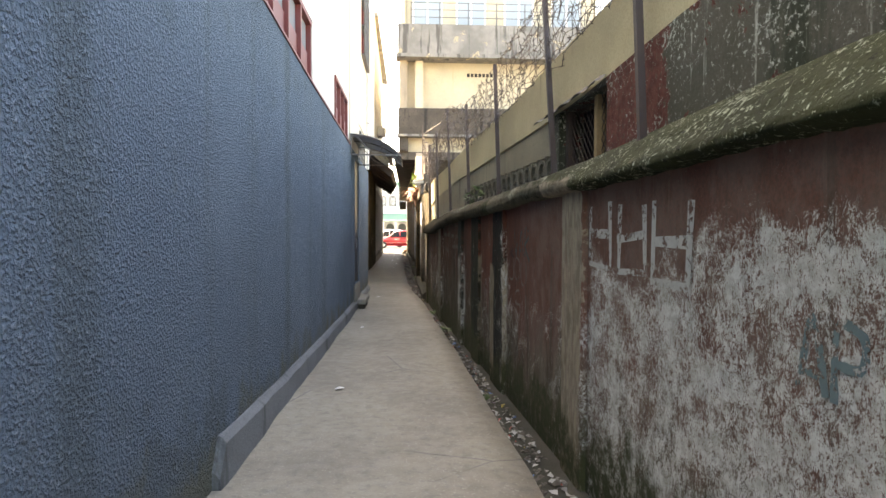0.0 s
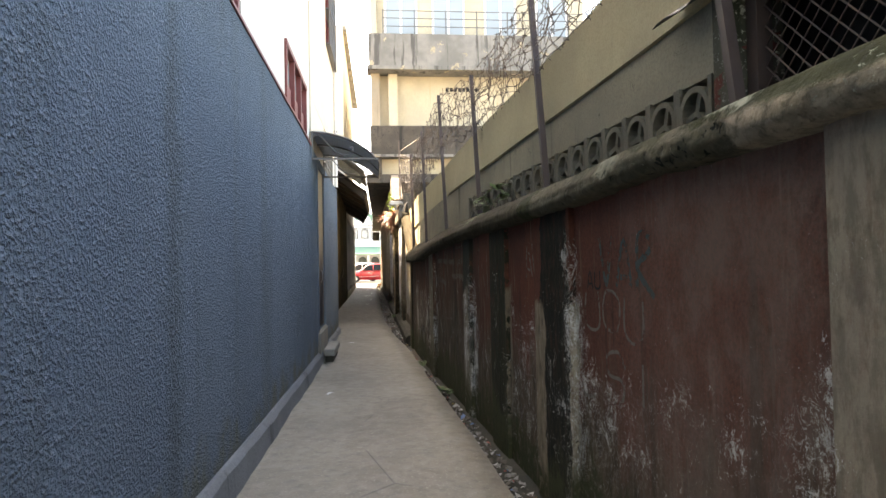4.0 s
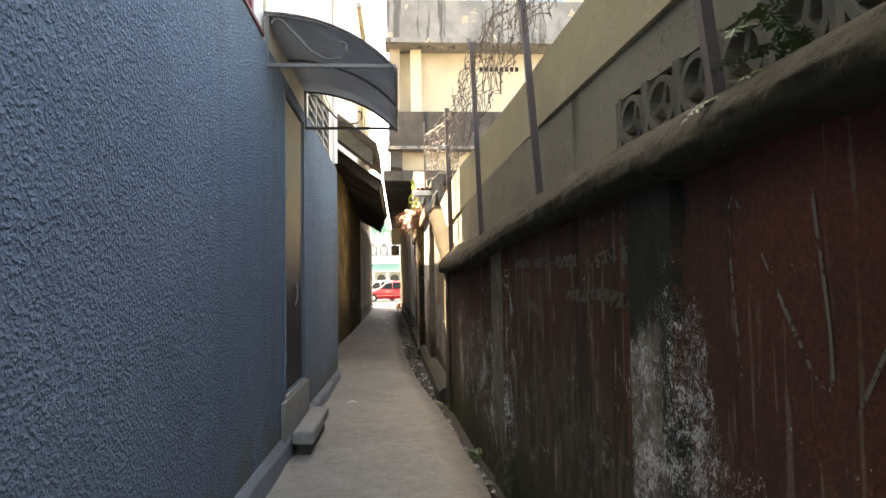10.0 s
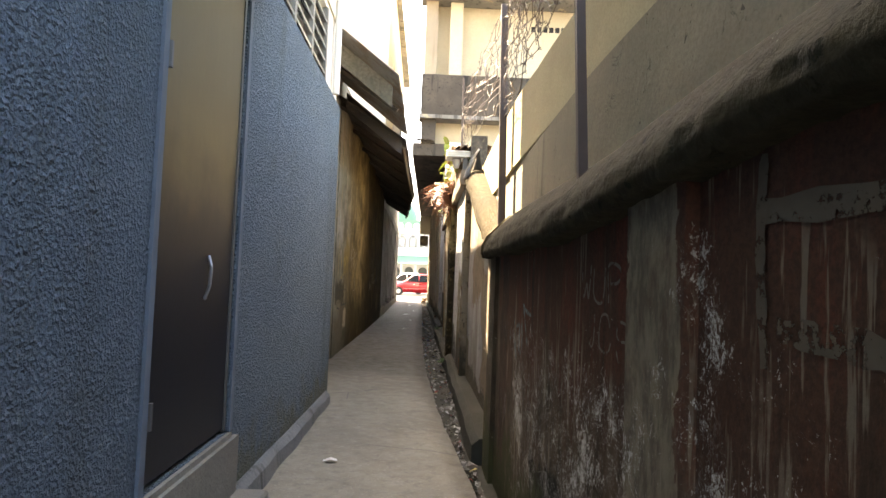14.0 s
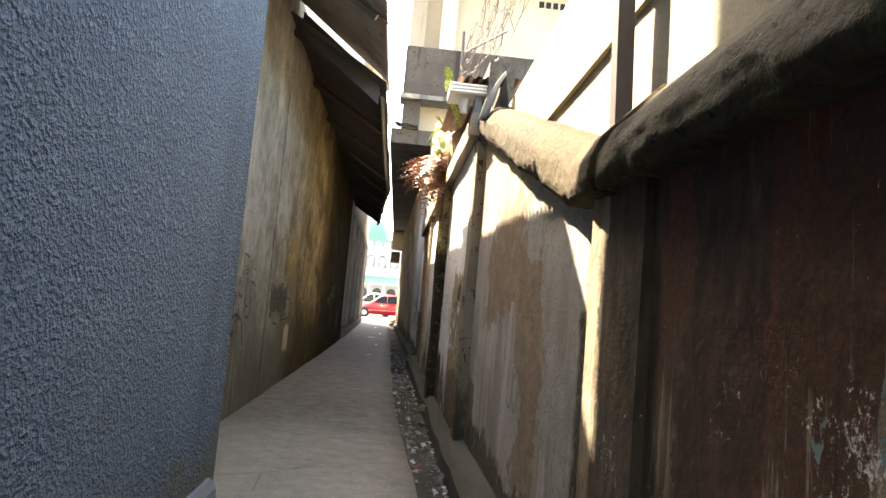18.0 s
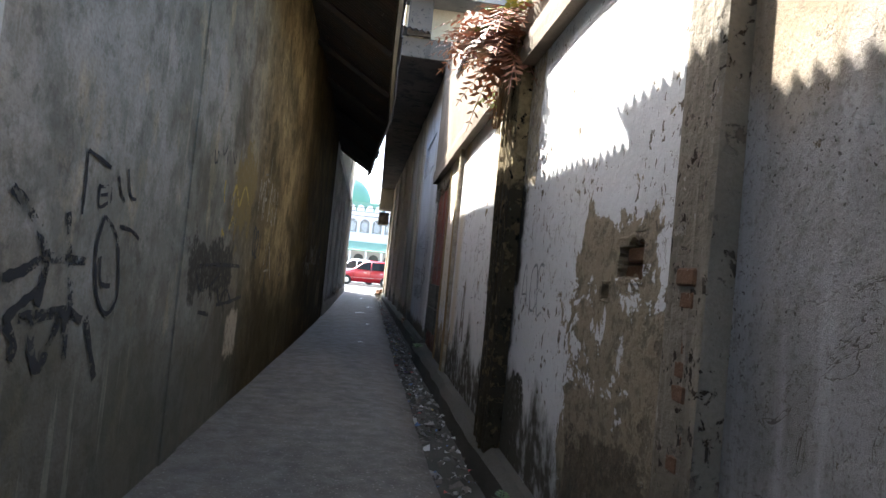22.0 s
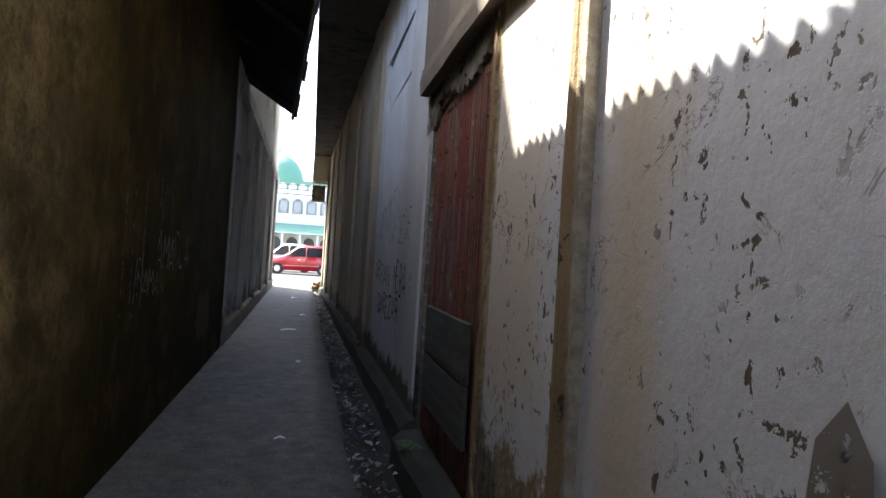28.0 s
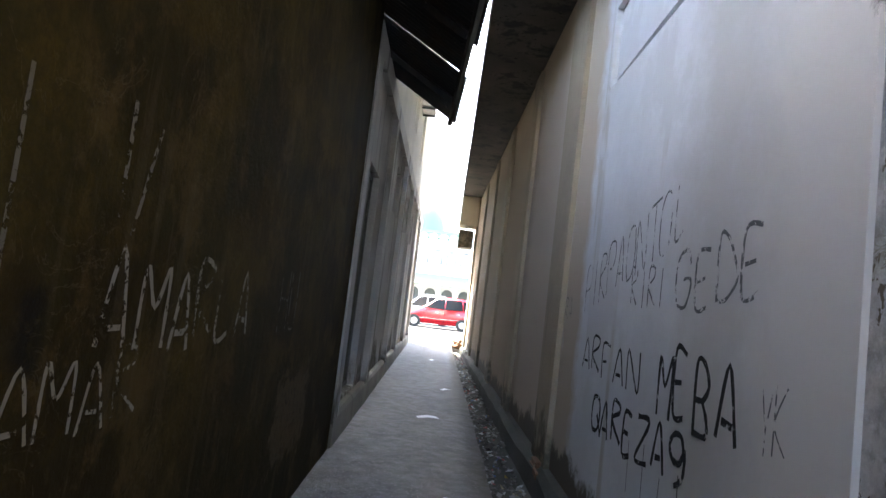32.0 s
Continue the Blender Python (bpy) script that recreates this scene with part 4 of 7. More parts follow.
def tube(points, r, sides=6, bm=None, closed=False):
    """A round bar along a line of points."""
    bm = bm or bmesh.new()
    pts = [Vector(p) for p in points]
    rings = []
    for i, p in enumerate(pts):
        a, b = pts[max(i - 1, 0)], pts[min(i + 1, len(pts) - 1)]
        d = (b - a).normalized()
        u = d.cross(Vector((0.3, 0.2, 1)) if abs(d.z) < 0.9 else Vector((1, 0.2, 0))).normalized()
        v = d.cross(u)
        rings.append([bm.verts.new(p + r * (math.cos(2 * math.pi * k / sides) * u + math.sin(2 * math.pi * k / sides) * v)) for k in range(sides)])
    for a, b in zip(rings, rings[1:]):
        for k in range(sides):
            bm.faces.new((a[k], a[(k + 1) % sides], b[(k + 1) % sides], b[k]))
    bm.faces.new(rings[0][::-1])
    bm.faces.new(rings[-1])
    return bm


def loft(profile, ys, xf, wobble=0.0, close=True, pitted=0.0):
    """A length of wall, coping or ledge: profile points (dx, z) carried along the stations ys, x offset from the line xf(y)."""
    bm = bmesh.new()
    rings = []
    for y in ys:
        prof = profile(y) if callable(profile) else profile
        ring = []
        if pitted:
            prof = [(a[0] + (b[0] - a[0]) * f, a[1] + (b[1] - a[1]) * f) for a, b in zip(prof, prof[1:]) for f in (0, 0.34, 0.67)] + [prof[-1]]
        for dx, z in prof:
            w = wobble * (noise.noise((dx * 3 + 5, y * 2.2, z * 3)) + 0.4 * noise.noise((dx * 9, y * 8.5, z * 9))) if wobble else 0
            w += pitted * (noise.noise((dx * 17, y * 17, z * 17)) + 0.6 * noise.noise((dx * 41, y * 41, z * 41))) if pitted and dx < 0.15 else 0
            ring.append(bm.verts.new((xf(y) + dx + w, y, z + w * 0.6)))
        rings.append(ring)
    n = len(rings[0])
    for a, b in zip(rings, rings[1:]):
        for k in range(n if close else n - 1):
            bm.faces.new((a[k], a[(k + 1) % n], b[(k + 1) % n], b[k]))
    if close:
        bm.faces.new(rings[0])
        bm.faces.new(rings[-1][::-1])
    bmesh.ops.recalc_face_normals(bm, faces=bm.faces)
    return bm


def steps(y0, y1, step=0.5):
    n = max(1, round((y1 - y0) / step))
    return [y0 + (y1 - y0) * i / n for i in range(n + 1)]


def pierced(xf, back, y0, y1, z0, z1, holes=(), step=1.0):
    """A wall along y with its face on the line xf(y), as thick as back says (to which side it goes), with openings through it."""
    ys = sorted({*steps(y0, y1, step), *[q for h in holes for q in h[:2]]})
    zs = sorted({z0, z1, *[q for h in holes for q in h[2:]]})
    bm = bmesh.new()
    solid = lambda i, j: 0 <= i < len(ys) - 1 and 0 <= j < len(zs) - 1 and not any(
        h[0] <= (ys[i] + ys[i + 1]) / 2 <= h[1] and h[2] <= (zs[j] + zs[j + 1]) / 2 <= h[3] for h in holes)
    grid = {}

    def v(i, j, s):
        if (i, j, s) not in grid:
            grid[i, j, s] = bm.verts.new((xf(ys[i]) + (back if s else 0), ys[i], zs[j]))
        return grid[i, j, s]
    for i in range(len(ys) - 1):
        for j in range(len(zs) - 1):
            if not solid(i, j):
                continue
            for s in (0, 1):
                bm.faces.new((v(i, j, s), v(i + 1, j, s), v(i + 1, j + 1, s), v(i, j + 1, s)))
            for ni, nj, a, b in ((i - 1, j, (i, j), (i, j + 1)), (i + 1, j, (i + 1, j), (i + 1, j + 1)), (i, j - 1, (i, j), (i + 1, j)), (i, j + 1, (i, j + 1), (i + 1, j + 1))):
                if not solid(ni, nj):
                    bm.faces.new((v(*a, 0), v(*b, 0), v(*b, 1), v(*a, 1)))
    bmesh.ops.recalc_face_normals(bm, faces=bm.faces)
    return bm


def line(*pts):
    ys, xs = [p[1] for p in pts], [p[0] for p in pts]
    return lambda y: float(np.interp(y, ys, xs))


def corrugated(e0, e1, t0, t1, wave=0.076, amp=0.009, jag=0.0):
    """A corrugated sheet: edge e0-e1 below, t0-t1 above, the waves running across from edge to edge."""
    e0, e1, t0, t1 = map(Vector, (e0, e1, t0, t1))
    up = (e1 - e0).cross(t0 - e0).normalized()
    n = max(6, int((e1 - e0).length / wave * 6))
    bm = bmesh.new()
    rows = []
    for j in range(3):
        row = []
        for i in range(n + 1):
            f = i / n
            p = (e0.lerp(e1, f)).lerp(t0.lerp(t1, f), j / 2)
            row.append(bm.verts.new(p + up * amp * math.sin(2 * math.pi * i / 6)))
        rows.append(row)
    for a, b in zip(rows, rows[1:]):
        for i in range(n):
            bm.faces.new((a[i], a[i + 1], b[i + 1], b[i]))
    return bm


def structure(ob):
    return tagged(ob, kind="structure")


# ---------------------------------------------------------------- plan
BLUE_X = line((-0.60, -3), (-0.47, 8), (-0.395, 13), (-0.385, 19.02))
RED_X = line((2.44, -3), (1.87, 5.15), (1.62, 9.2), (1.475, 11.4), (1.335, 13.3), (1.175, 15.4), (1.10, 17.35))
TAN_X = line((1.19, 17.3), (1.12, 20.45))
WHITE_X = line((1.05, 20.6), (0.99, 26.2), (0.985, 29.8), (0.93, 32.5), (0.61, 46.0))
OCHRE_X = line((-0.87, 18.9), (-0.85, 23), (-0.84, 29), (-0.88, 32.7))
GREY_X = line((-0.93, 32.2), (-1.12, 46.3))
FLOOR_R = line((1.75, -3), (1.45, 6), (1.27, 10.5), (1.0, 15.7), (0.74, 19), (0.60, 22), (0.50, 27), (0.43, 34), (0.26, 46.5))

# ---------------------------------------------------------------- ground
structure(part("ground", box(-400, 400, -60, 700, -0.8, -0.22), LAND))
ys = steps(-3, 46.5, 0.4)
bm = bmesh.new()
top = []
for y in ys:
    xl = min(BLUE_X(y), -0.38) - 0.3 if y < 19 else -1.3
    row = []
    for i in range(9):
        x = xl + (FLOOR_R(y) + 0.03 * noise.noise((y * 1.3, 4, 0)) - xl) * i / 8
        row.append(bm.verts.new((x, y, 0.014 * noise.noise((x * 1.5, y * 0.8, 2)) - (0.02 if i == 8 else 0))))
    row.append(bm.verts.new((row[-1].co.x + 0.01, y, -0.22)))
    top.append(row)
for a, b in zip(top, top[1:]):
    for i in range(9):
        bm.faces.new((a[i], a[i + 1], b[i + 1], b[i]))
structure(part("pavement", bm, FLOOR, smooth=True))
structure(part("gutter_bed", loft([(-0.05, -0.14), (0.7, -0.14), (0.7, -0.3), (-0.05, -0.3)], steps(-3, 46, 0.6), FLOOR_R, 0.02), GUTTER))
structure(part("road", box(-300, 300, 51.5, 68, -0.22, -0.05), ASPHALT))
structure(part("pavement_street", box(-60, 60, 46.4, 51.5, -0.22, 0.0), KERB))
structure(part("pavement_mosque", box(-60, 60, 68, 110, -0.22, 0.06), KERB))

# ---------------------------------------------------------------- blue wall, its door, plinth and the white storey over it
DOOR = (14.80, 15.77, 0.47, 2.92)
LOUVRE = (16.25, 18.25, 2.98, 3.75)
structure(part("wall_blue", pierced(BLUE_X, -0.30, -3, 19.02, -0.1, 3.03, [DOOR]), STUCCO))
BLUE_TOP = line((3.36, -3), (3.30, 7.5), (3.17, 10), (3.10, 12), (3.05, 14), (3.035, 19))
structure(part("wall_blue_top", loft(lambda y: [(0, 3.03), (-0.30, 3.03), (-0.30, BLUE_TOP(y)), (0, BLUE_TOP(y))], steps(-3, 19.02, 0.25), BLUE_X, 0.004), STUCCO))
structure(part("wall_blue_back", box(-1.25, -0.72, 14.3, 16.2, 0, 3.0), DARK_VOID))
KERB_Z = lambda y: float(np.interp(y, (6.3, 6.42, 6.9, 8, 10, 14, 18), (0.10, 0.28, 0.26, 0.23, 0.20, 0.17, 0.12)))
plinth = loft(lambda y: [(0, -0.05), (0.062 + 0.015 * noise.noise((y * 2, 0, 0)), -0.05), (0.05 + 0.02 * noise.noise((y * 2, 0, 0)), KERB_Z(y) - 0.04 + 0.02 * noise.noise((y, 3, 0))), (0.02, KERB_Z(y)), (0, KERB_Z(y) + 0.005)],
              steps(6.3, 18.9, 0.12), BLUE_X, 0.008)
structure(part("plinth_blue", plinth, BLUE_KERB))
door = thing("iron_door", "closed iron door, brown and black reflection in its colour, in a blue wall", "door", (-0.45, 15.2, 0.47))


def local(bm, o):
    bm.transform(Matrix.Translation(-o.location))
    return bm


part("leaf", local(box(-0.445, -0.405, 14.83, 15.74, 0.49, 2.9, bevel=0.004), door), DOOR_IRON, door)
for y in (14.81, 15.742):
    part("jamb", local(box(-0.46, -0.398, y - 0.008, y + 0.018, 0.48, 2.91), door), SCROLL, door, "dark metal jamb")
for z in (0.75, 2.1):
    part("hinge", local(tube([(-0.392, 14.835, z - 0.05), (-0.392, 14.835, z + 0.05)], 0.014, 8), door), SCROLL, door, "black barrel hinge")
bm = tube([(-0.402, 15.37, 1.16), (-0.385, 15.38, 1.22), (-0.385, 15.39, 1.31), (-0.402, 15.40, 1.36)], 0.008, 6)
part("pull", local(bm, door), STEEL, door, "pale curved pull handle")
part("sill", local(box(-0.68, -0.372, 14.76, 15.79, 0.435, 0.466), door), KERB, door)
for n, y in enumerate((14.755, 15.772)):
    structure(part("trim_door_%d" % (n + 1), box(-0.42, -0.379, y, y + 0.043, 0.47, 2.92), SMOOTH_BLUE))
step = thing("step_block", "square-edged concrete step block at the foot of a door", "step", (-0.25, 15.2, 0))
part("slab", local(box(-0.32, -0.155, 14.70, 15.74, 0.10, 0.20, bevel=0.012), step), KERB, step)
part("foot", local(box(-0.30, -0.19, 14.78, 15.70, -0.02, 0.10, bevel=0.006), step), GUTTER, step, "dark recessed foot")
structure(part("door_apron", box(-0.385, -0.352, 14.60, 15.85, 0.1, 0.44), KERB))

W1 = (7.32, 10.10, 3.16, 3.96)
W2 = (12.03, 13.86, 3.06, 3.82)
UP1 = (16.85, 18.45, 5.46, 7.3)
UP2 = (10.5, 12.5, 6.4, 7.9)
WHITE_UP = lambda y: BLUE_X(y) - 0.035
structure(part("wall_white_upper", pierced(WHITE_UP, -0.22, -3, 18.96, 3.03, 10.5, [W1, W2, LOUVRE, UP1, UP2]), HOUSE_WHITE))
structure(part("wall_white_end", box(-7, -0.43, 18.75, 18.94, -0.1, 10.48), HOUSE_WHITE))
structure(part("wall_white_back", box(-7, -6.8, -3, 18.65, -0.1, 10.4), HOUSE_WHITE))
structure(part("roof_white", box(-7, -0.3, -3, 19.04, 10.5, 10.7), STAINED))


def red_window(n, y0, y1, z0, z1, panes, solid):
    w = structure(new("window_%d" % n))
    x = WHITE_UP((y0 + y1) / 2) - 0.06
    w.location = (x, (y0 + y1) / 2, z0)
    for a, b, c, d in ((y0, y1, z0, z0 + 0.06), (y0, y1, z1 - 0.06, z1)):
        part("window_frame", local(box(x - 0.03, x + 0.075, a, b, c, d, bevel=0.004), w), RED_FRAME, w)
    for i in range(panes + 1):
        y = y0 + 0.03 + (y1 - y0 - 0.06) * i / panes
        part("mullion", local(box(x - 0.03, x + 0.07, y - 0.028, y + 0.028, z0 + 0.06, z1 - 0.06), w), RED_FRAME, w)
    for i in range(panes):
        a, b = y0 + 0.06 + (y1 - y0 - 0.06) * i / panes, y0 + (y1 - y0 - 0.06) * (i + 1) / panes
        zs = z0 + 0.06 + solid
        if solid:
            part("panel", local(box(x, x + 0.03, a, b, z0 + 0.06, zs), w), RED_FRAME, w)
        part("pane", local(box(x + 0.005, x + 0.012, a, b, zs, z1 - 0.06), w), PANE, w)
    return w


red_window(1, *W1, 4, 0.36)
red_window(2, *W2, 3, 0.30)
red_window(3, *UP1, 2, 0.0)
red_window(4, *UP2, 2, 0.0)
structure(part("sill_red", loft(lambda y: [(-0.03, BLUE_TOP(y) + 0.003), (0.014, BLUE_TOP(y) + 0.003), (0.014, BLUE_TOP(y) + 0.028), (-0.03, BLUE_TOP(y) + 0.028)], steps(7.2, 14.0, 0.5), BLUE_X), RED_FRAME))
# cream-painted length of the upper wall, with a barred upper window
structure(part("wall_cream_upper", pierced(lambda y: BLUE_X(y) - 0.015, -0.018, 14.18, 18.95, 3.80, 10.45, [UP1]), HOUSE_CREAM))
structure(part("wall_cream_low", pierced(lambda y: BLUE_X(y) - 0.015, -0.018, 14.18, 16.22, 3.06, 3.796), HOUSE_CREAM))
bars = thing("window_bars", "dark iron bars over an upper window of a cream wall", "window bars", (-0.37, 17.6, 5.5))
for y in np.linspace(UP1[0], UP1[1], 9):
    part("bar", local(tube([(-0.33, y, 5.42), (-0.33, y, 7.34)], 0.014, 5), bars), SCROLL, bars)
for z in (5.46, 6.1, 6.7, 7.3):
    part("rail", local(box(-0.415, -0.315, UP1[0] - 0.03, UP1[1] + 0.03, z - 0.012, z + 0.012), bars), SCROLL, bars)
lv = structure(new("window_6"))
lv.location = (-0.45, 17.25, 2.98)
for y in np.linspace(16.28, 18.22, 4):
    part("window_frame", local(box(-0.49, -0.41, y - 0.03, y + 0.03, 2.98, 3.75), lv), STAINED, lv)
for i in range(3):
    for j in range(6):
        y0, y1 = 16.31 + i * 0.647, 16.89 + i * 0.647
        b = box(-0.055, 0.055, -(y1 - y0) / 2, (y1 - y0) / 2, -0.006, 0.006, turn=None)
        b.transform(Matrix.Translation((-0.45, (y0 + y1) / 2, 3.05 + j * 0.12)) @ Matrix.Rotation(radians(48), 4, "Y"))
        part("slat", local(b, lv), PANE, lv)
structure(part("louvre_shade_back", box(-0.95, -0.9, 16.0, 18.5, 2.9, 3.85), DARK_VOID))

# awning over the door
aw = thing("door_awning", "curved smoked plastic awning on a scrolled iron frame", "awning", (-0.40, 15.0, 3.2))
bm = bmesh.new()
AW0, AW1 = 14.10, 15.95
arc = [(-0.41 + 1.10 * math.sin(a), 2.42 + 0.86 * math.cos(a)) for a in [radians(90 * i / 14) for i in range(15)]]
arc = [(x, z) for x, z in arc if z > 2.86]
rows = [[bm.verts.new((x, y, z)) for x, z in arc] for y in steps(AW0, AW1, 0.3)]
for a, b in zip(rows, rows[1:]):
    for i in range(len(arc) - 1):
        bm.faces.new((a[i], a[i + 1], b[i + 1], b[i]))
bm.normal_update()
bmesh.ops.solidify(bm, geom=bm.faces[:], thickness=0.006)
part("sheet", local(bm, aw), AWNING, aw, smooth=True)
for y in (AW0 + 0.02, (AW0 + AW1) / 2, AW1 - 0.02):
    part("rib", local(tube([(x, y, z - 0.018) for x, z in arc], 0.011), aw), SCROLL, aw)
for y in (AW0 + 0.02, AW1 - 0.02):
    part("arm", local(box(-0.40, arc[-1][0], y - 0.012, y + 0.012, 2.885, 2.91), aw), SCROLL, aw)
    part("upright", local(box(-0.40, -0.376, y - 0.012, y + 0.012, 2.91, 3.27), aw), SCROLL, aw)
    sc = [(-0.36, 3.20), (-0.33, 3.235), (-0.28, 3.22), (-0.2, 3.13), (-0.08, 3.0), (0.02, 2.945), (0.12, 2.95), (0.17, 3.0), (0.165, 3.06), (0.13, 3.07)]
    part("scroll", local(tube([(x, y, z) for x, z in sc], 0.009), aw), SCROLL, aw)
part("front_bar", local(tube([(arc[-1][0], AW0, arc[-1][1]), (arc[-1][0], AW1, arc[-1][1])], 0.012), aw), SCROLL, aw)

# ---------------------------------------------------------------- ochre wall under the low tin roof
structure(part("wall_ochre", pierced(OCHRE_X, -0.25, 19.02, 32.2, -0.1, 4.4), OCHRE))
structure(part("wall_strip", loft([(-0.01, -0.05), (0.03, -0.05), (0.03, 3.9), (-0.01, 3.9)], steps(19.05, 20.52, 0.1), OCHRE_X, 0.01), STRIP))
structure(part("pilaster_ochre", loft([(-0.01, -0.05), (0.010, -0.05), (0.010, 3.9), (-0.01, 3.9)], [22.25, 22.52], OCHRE_X), OCHRE))
roof = thing("tin_roof", "low near-black corrugated tin roof overhanging the alley", "roof", (-1.5, 27, 4.3))
EAVE = line((0.20, 19.5), (0.20, 21.5), (0.17, 25.5), (0.19, 28.0), (-0.20, 34.0))


def roof_run(y0, y1, z, rise, width, mat, run):
    y = y0
    k = 0
    while y < y1 - 0.1:
        y2 = min(y + width, y1)
        lift = 0.004 * (k % 2)
        j = 0.03 * noise.noise((k * 3.1, z, 0))
        xa, xb = EAVE(y) + j, EAVE(y2) + j
        z0 = z + 0.02 * noise.noise((k * 1.7, 8, 0))
        ya = y + 0.05 if abs(y - 32.4) < 0.05 else y - 0.06
        part("roof_sheet", local(corrugated((xa, ya, z0 + lift), (xb, y2 + (0.06 if abs(y2 - 32.4) > 0.05 else -0.03), z0 + lift), (xa - run, ya, z0 + lift + rise * run), (xb - run, y2 + (0.06 if abs(y2 - 32.4) > 0.05 else -0.03), z0 + lift + rise * run), amp=0.012), roof), mat, roof)
        y, k = y2, k + 1


roof_run(19.35, 22.2, 3.50, 0.78, 0.72, TIN_GREY, 3.2)
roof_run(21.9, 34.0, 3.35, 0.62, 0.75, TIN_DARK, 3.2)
for y in (19.5, 22.0):
    b = bmesh.new()
    z = 3.44 if y < 20 else 3.40
    q = [(0.12, z), (-0.75, z + 0.68), (-0.75, z + 0.44), (0.12, z - 0.24)]
    f = [b.verts.new((x, y, zz)) for x, zz in q] + [b.verts.new((x, y + 0.025, zz)) for x, zz in q]
    for i in range(4):
        b.faces.new((f[i], f[(i + 1) % 4], f[4 + (i + 1) % 4], f[4 + i]))
    b.faces.new(f[:4]); b.faces.new(f[4:][::-1])
    bmesh.ops.recalc_face_normals(b, faces=b.faces)
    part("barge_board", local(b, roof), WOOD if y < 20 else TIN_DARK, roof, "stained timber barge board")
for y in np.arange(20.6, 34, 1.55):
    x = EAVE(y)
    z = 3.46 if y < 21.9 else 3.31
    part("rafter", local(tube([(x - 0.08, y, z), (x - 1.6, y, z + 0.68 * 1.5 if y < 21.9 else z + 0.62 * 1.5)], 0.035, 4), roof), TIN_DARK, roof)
part("gutter_board", local(tube([(EAVE(y) - 0.05, y, 3.30) for y in steps(22.2, 33.8, 1.4)], 0.03, 4), roof), WOOD, roof)
structure(part("wall_shed_back", box(-4.4, -4.2, 19, 32.7, -0.1, 6.0), OCHRE))

# ---------------------------------------------------------------- tall grey house at the street
HOLES = [(32.98, 33.92, 0.30, 2.62), (36.0, 36.9, 2.55, 3.22), (38.2, 39.1, 2.55, 3.22), (40.9, 41.8, 2.55, 3.22), (43.2, 44.1, 0.3, 2.6),
         (35.4, 36.4, 4.6, 5.9), (38.4, 39.4, 4.6, 5.9), (41.4, 42.4, 4.6, 5.9), (35.4, 36.4, 7.9, 9.2), (38.4, 39.4, 7.9, 9.2), (41.4, 42.4, 7.9, 9.2)]
structure(part("wall_grey", pierced(GREY_X, -0.25, 32.2, 46.3, -0.1, 3.6, [h for h in HOLES if h[3] < 3.6]), GREY_HOUSE))
structure(part("wall_grey_upper", pierced(lambda y: GREY_X(y) - 0.01, -0.25, 32.2, 46.3, 3.6, 11.6, [h for h in HOLES if h[3] > 3.6]), HOUSE_WHITE))
structure(part("wall_grey_front", box(-10, -1.19, 32.2, 32.45, 3.0, 11.6), HOUSE_WHITE))
structure(part("wall_grey_street", box(-10, -1.36, 46.05, 46.3, -0.1, 11.6), HOUSE_WHITE))
structure(part("wall_grey_far", box(-10, -9.8, 33, 46, -0.1, 11.6), HOUSE_WHITE))
structure(part("roof_grey", box(-10.1, -0.8, 32.6, 46.4, 11.6, 11.8), STAINED))
structure(part("trim_grey", loft([(0, 3.5), (0.06, 3.5), (0.06, 3.72), (0, 3.72)], steps(32.25, 46.2, 2), GREY_X), GREY_HOUSE))
structure(part("plinth_grey", loft([(0, -0.05), (0.075, -0.05), (0.07, 0.22), (0.05, 0.26), (0, 0.27)], steps(32.25, 46.2, 0.5), GREY_X, 0.012), KERB))
structure(part("floor_inside_grey", box(-9.5, -1.5, 33, 46, 0.0, 0.1), DARK_VOID))
structure(part("wall_inside_grey", box(-2.6, -2.5, 33, 46, 0.1, 11.5), DARK_VOID))
for i, y in enumerate((32.23, 34.55, 37.3, 39.6, 42.3, 44.9)):
    structure(part("pilaster_%d" % (i + 1), loft([(0, 0.2), (0.07, 0.2), (0.07, 3.5), (0, 3.5)], [y, y + 0.28], GREY_X), GREY_HOUSE))
for i, (a, b, c, d) in enumerate(HOLES):
    w = structure(new("door_%d" % (i + 2) if c < 0.5 else "window_%d" % (i + 7)))
    x = GREY_X((a + b) / 2) - 0.11
    w.location = (x, (a + b) / 2, c)
    m = SCROLL if c < 4 else WHITE_TRIM
    for y in (a + 0.025, b - 0.025):
        part("jamb", local(box(x - 0.03, x + 0.03, y - 0.025, y + 0.025, c, d), w), m, w)
    for z in (c + 0.025, d - 0.025):
        part("rail", local(box(x - 0.03, x + 0.03, a + 0.05, b - 0.05, z - 0.025, z + 0.025), w), m, w)
    part("panel" if c < 0.5 else "pane", local(box(x - 0.012, x + 0.012, a + 0.05, b - 0.05, c + 0.05, d - 0.05), w), WOOD if c < 0.5 else PANE, w)


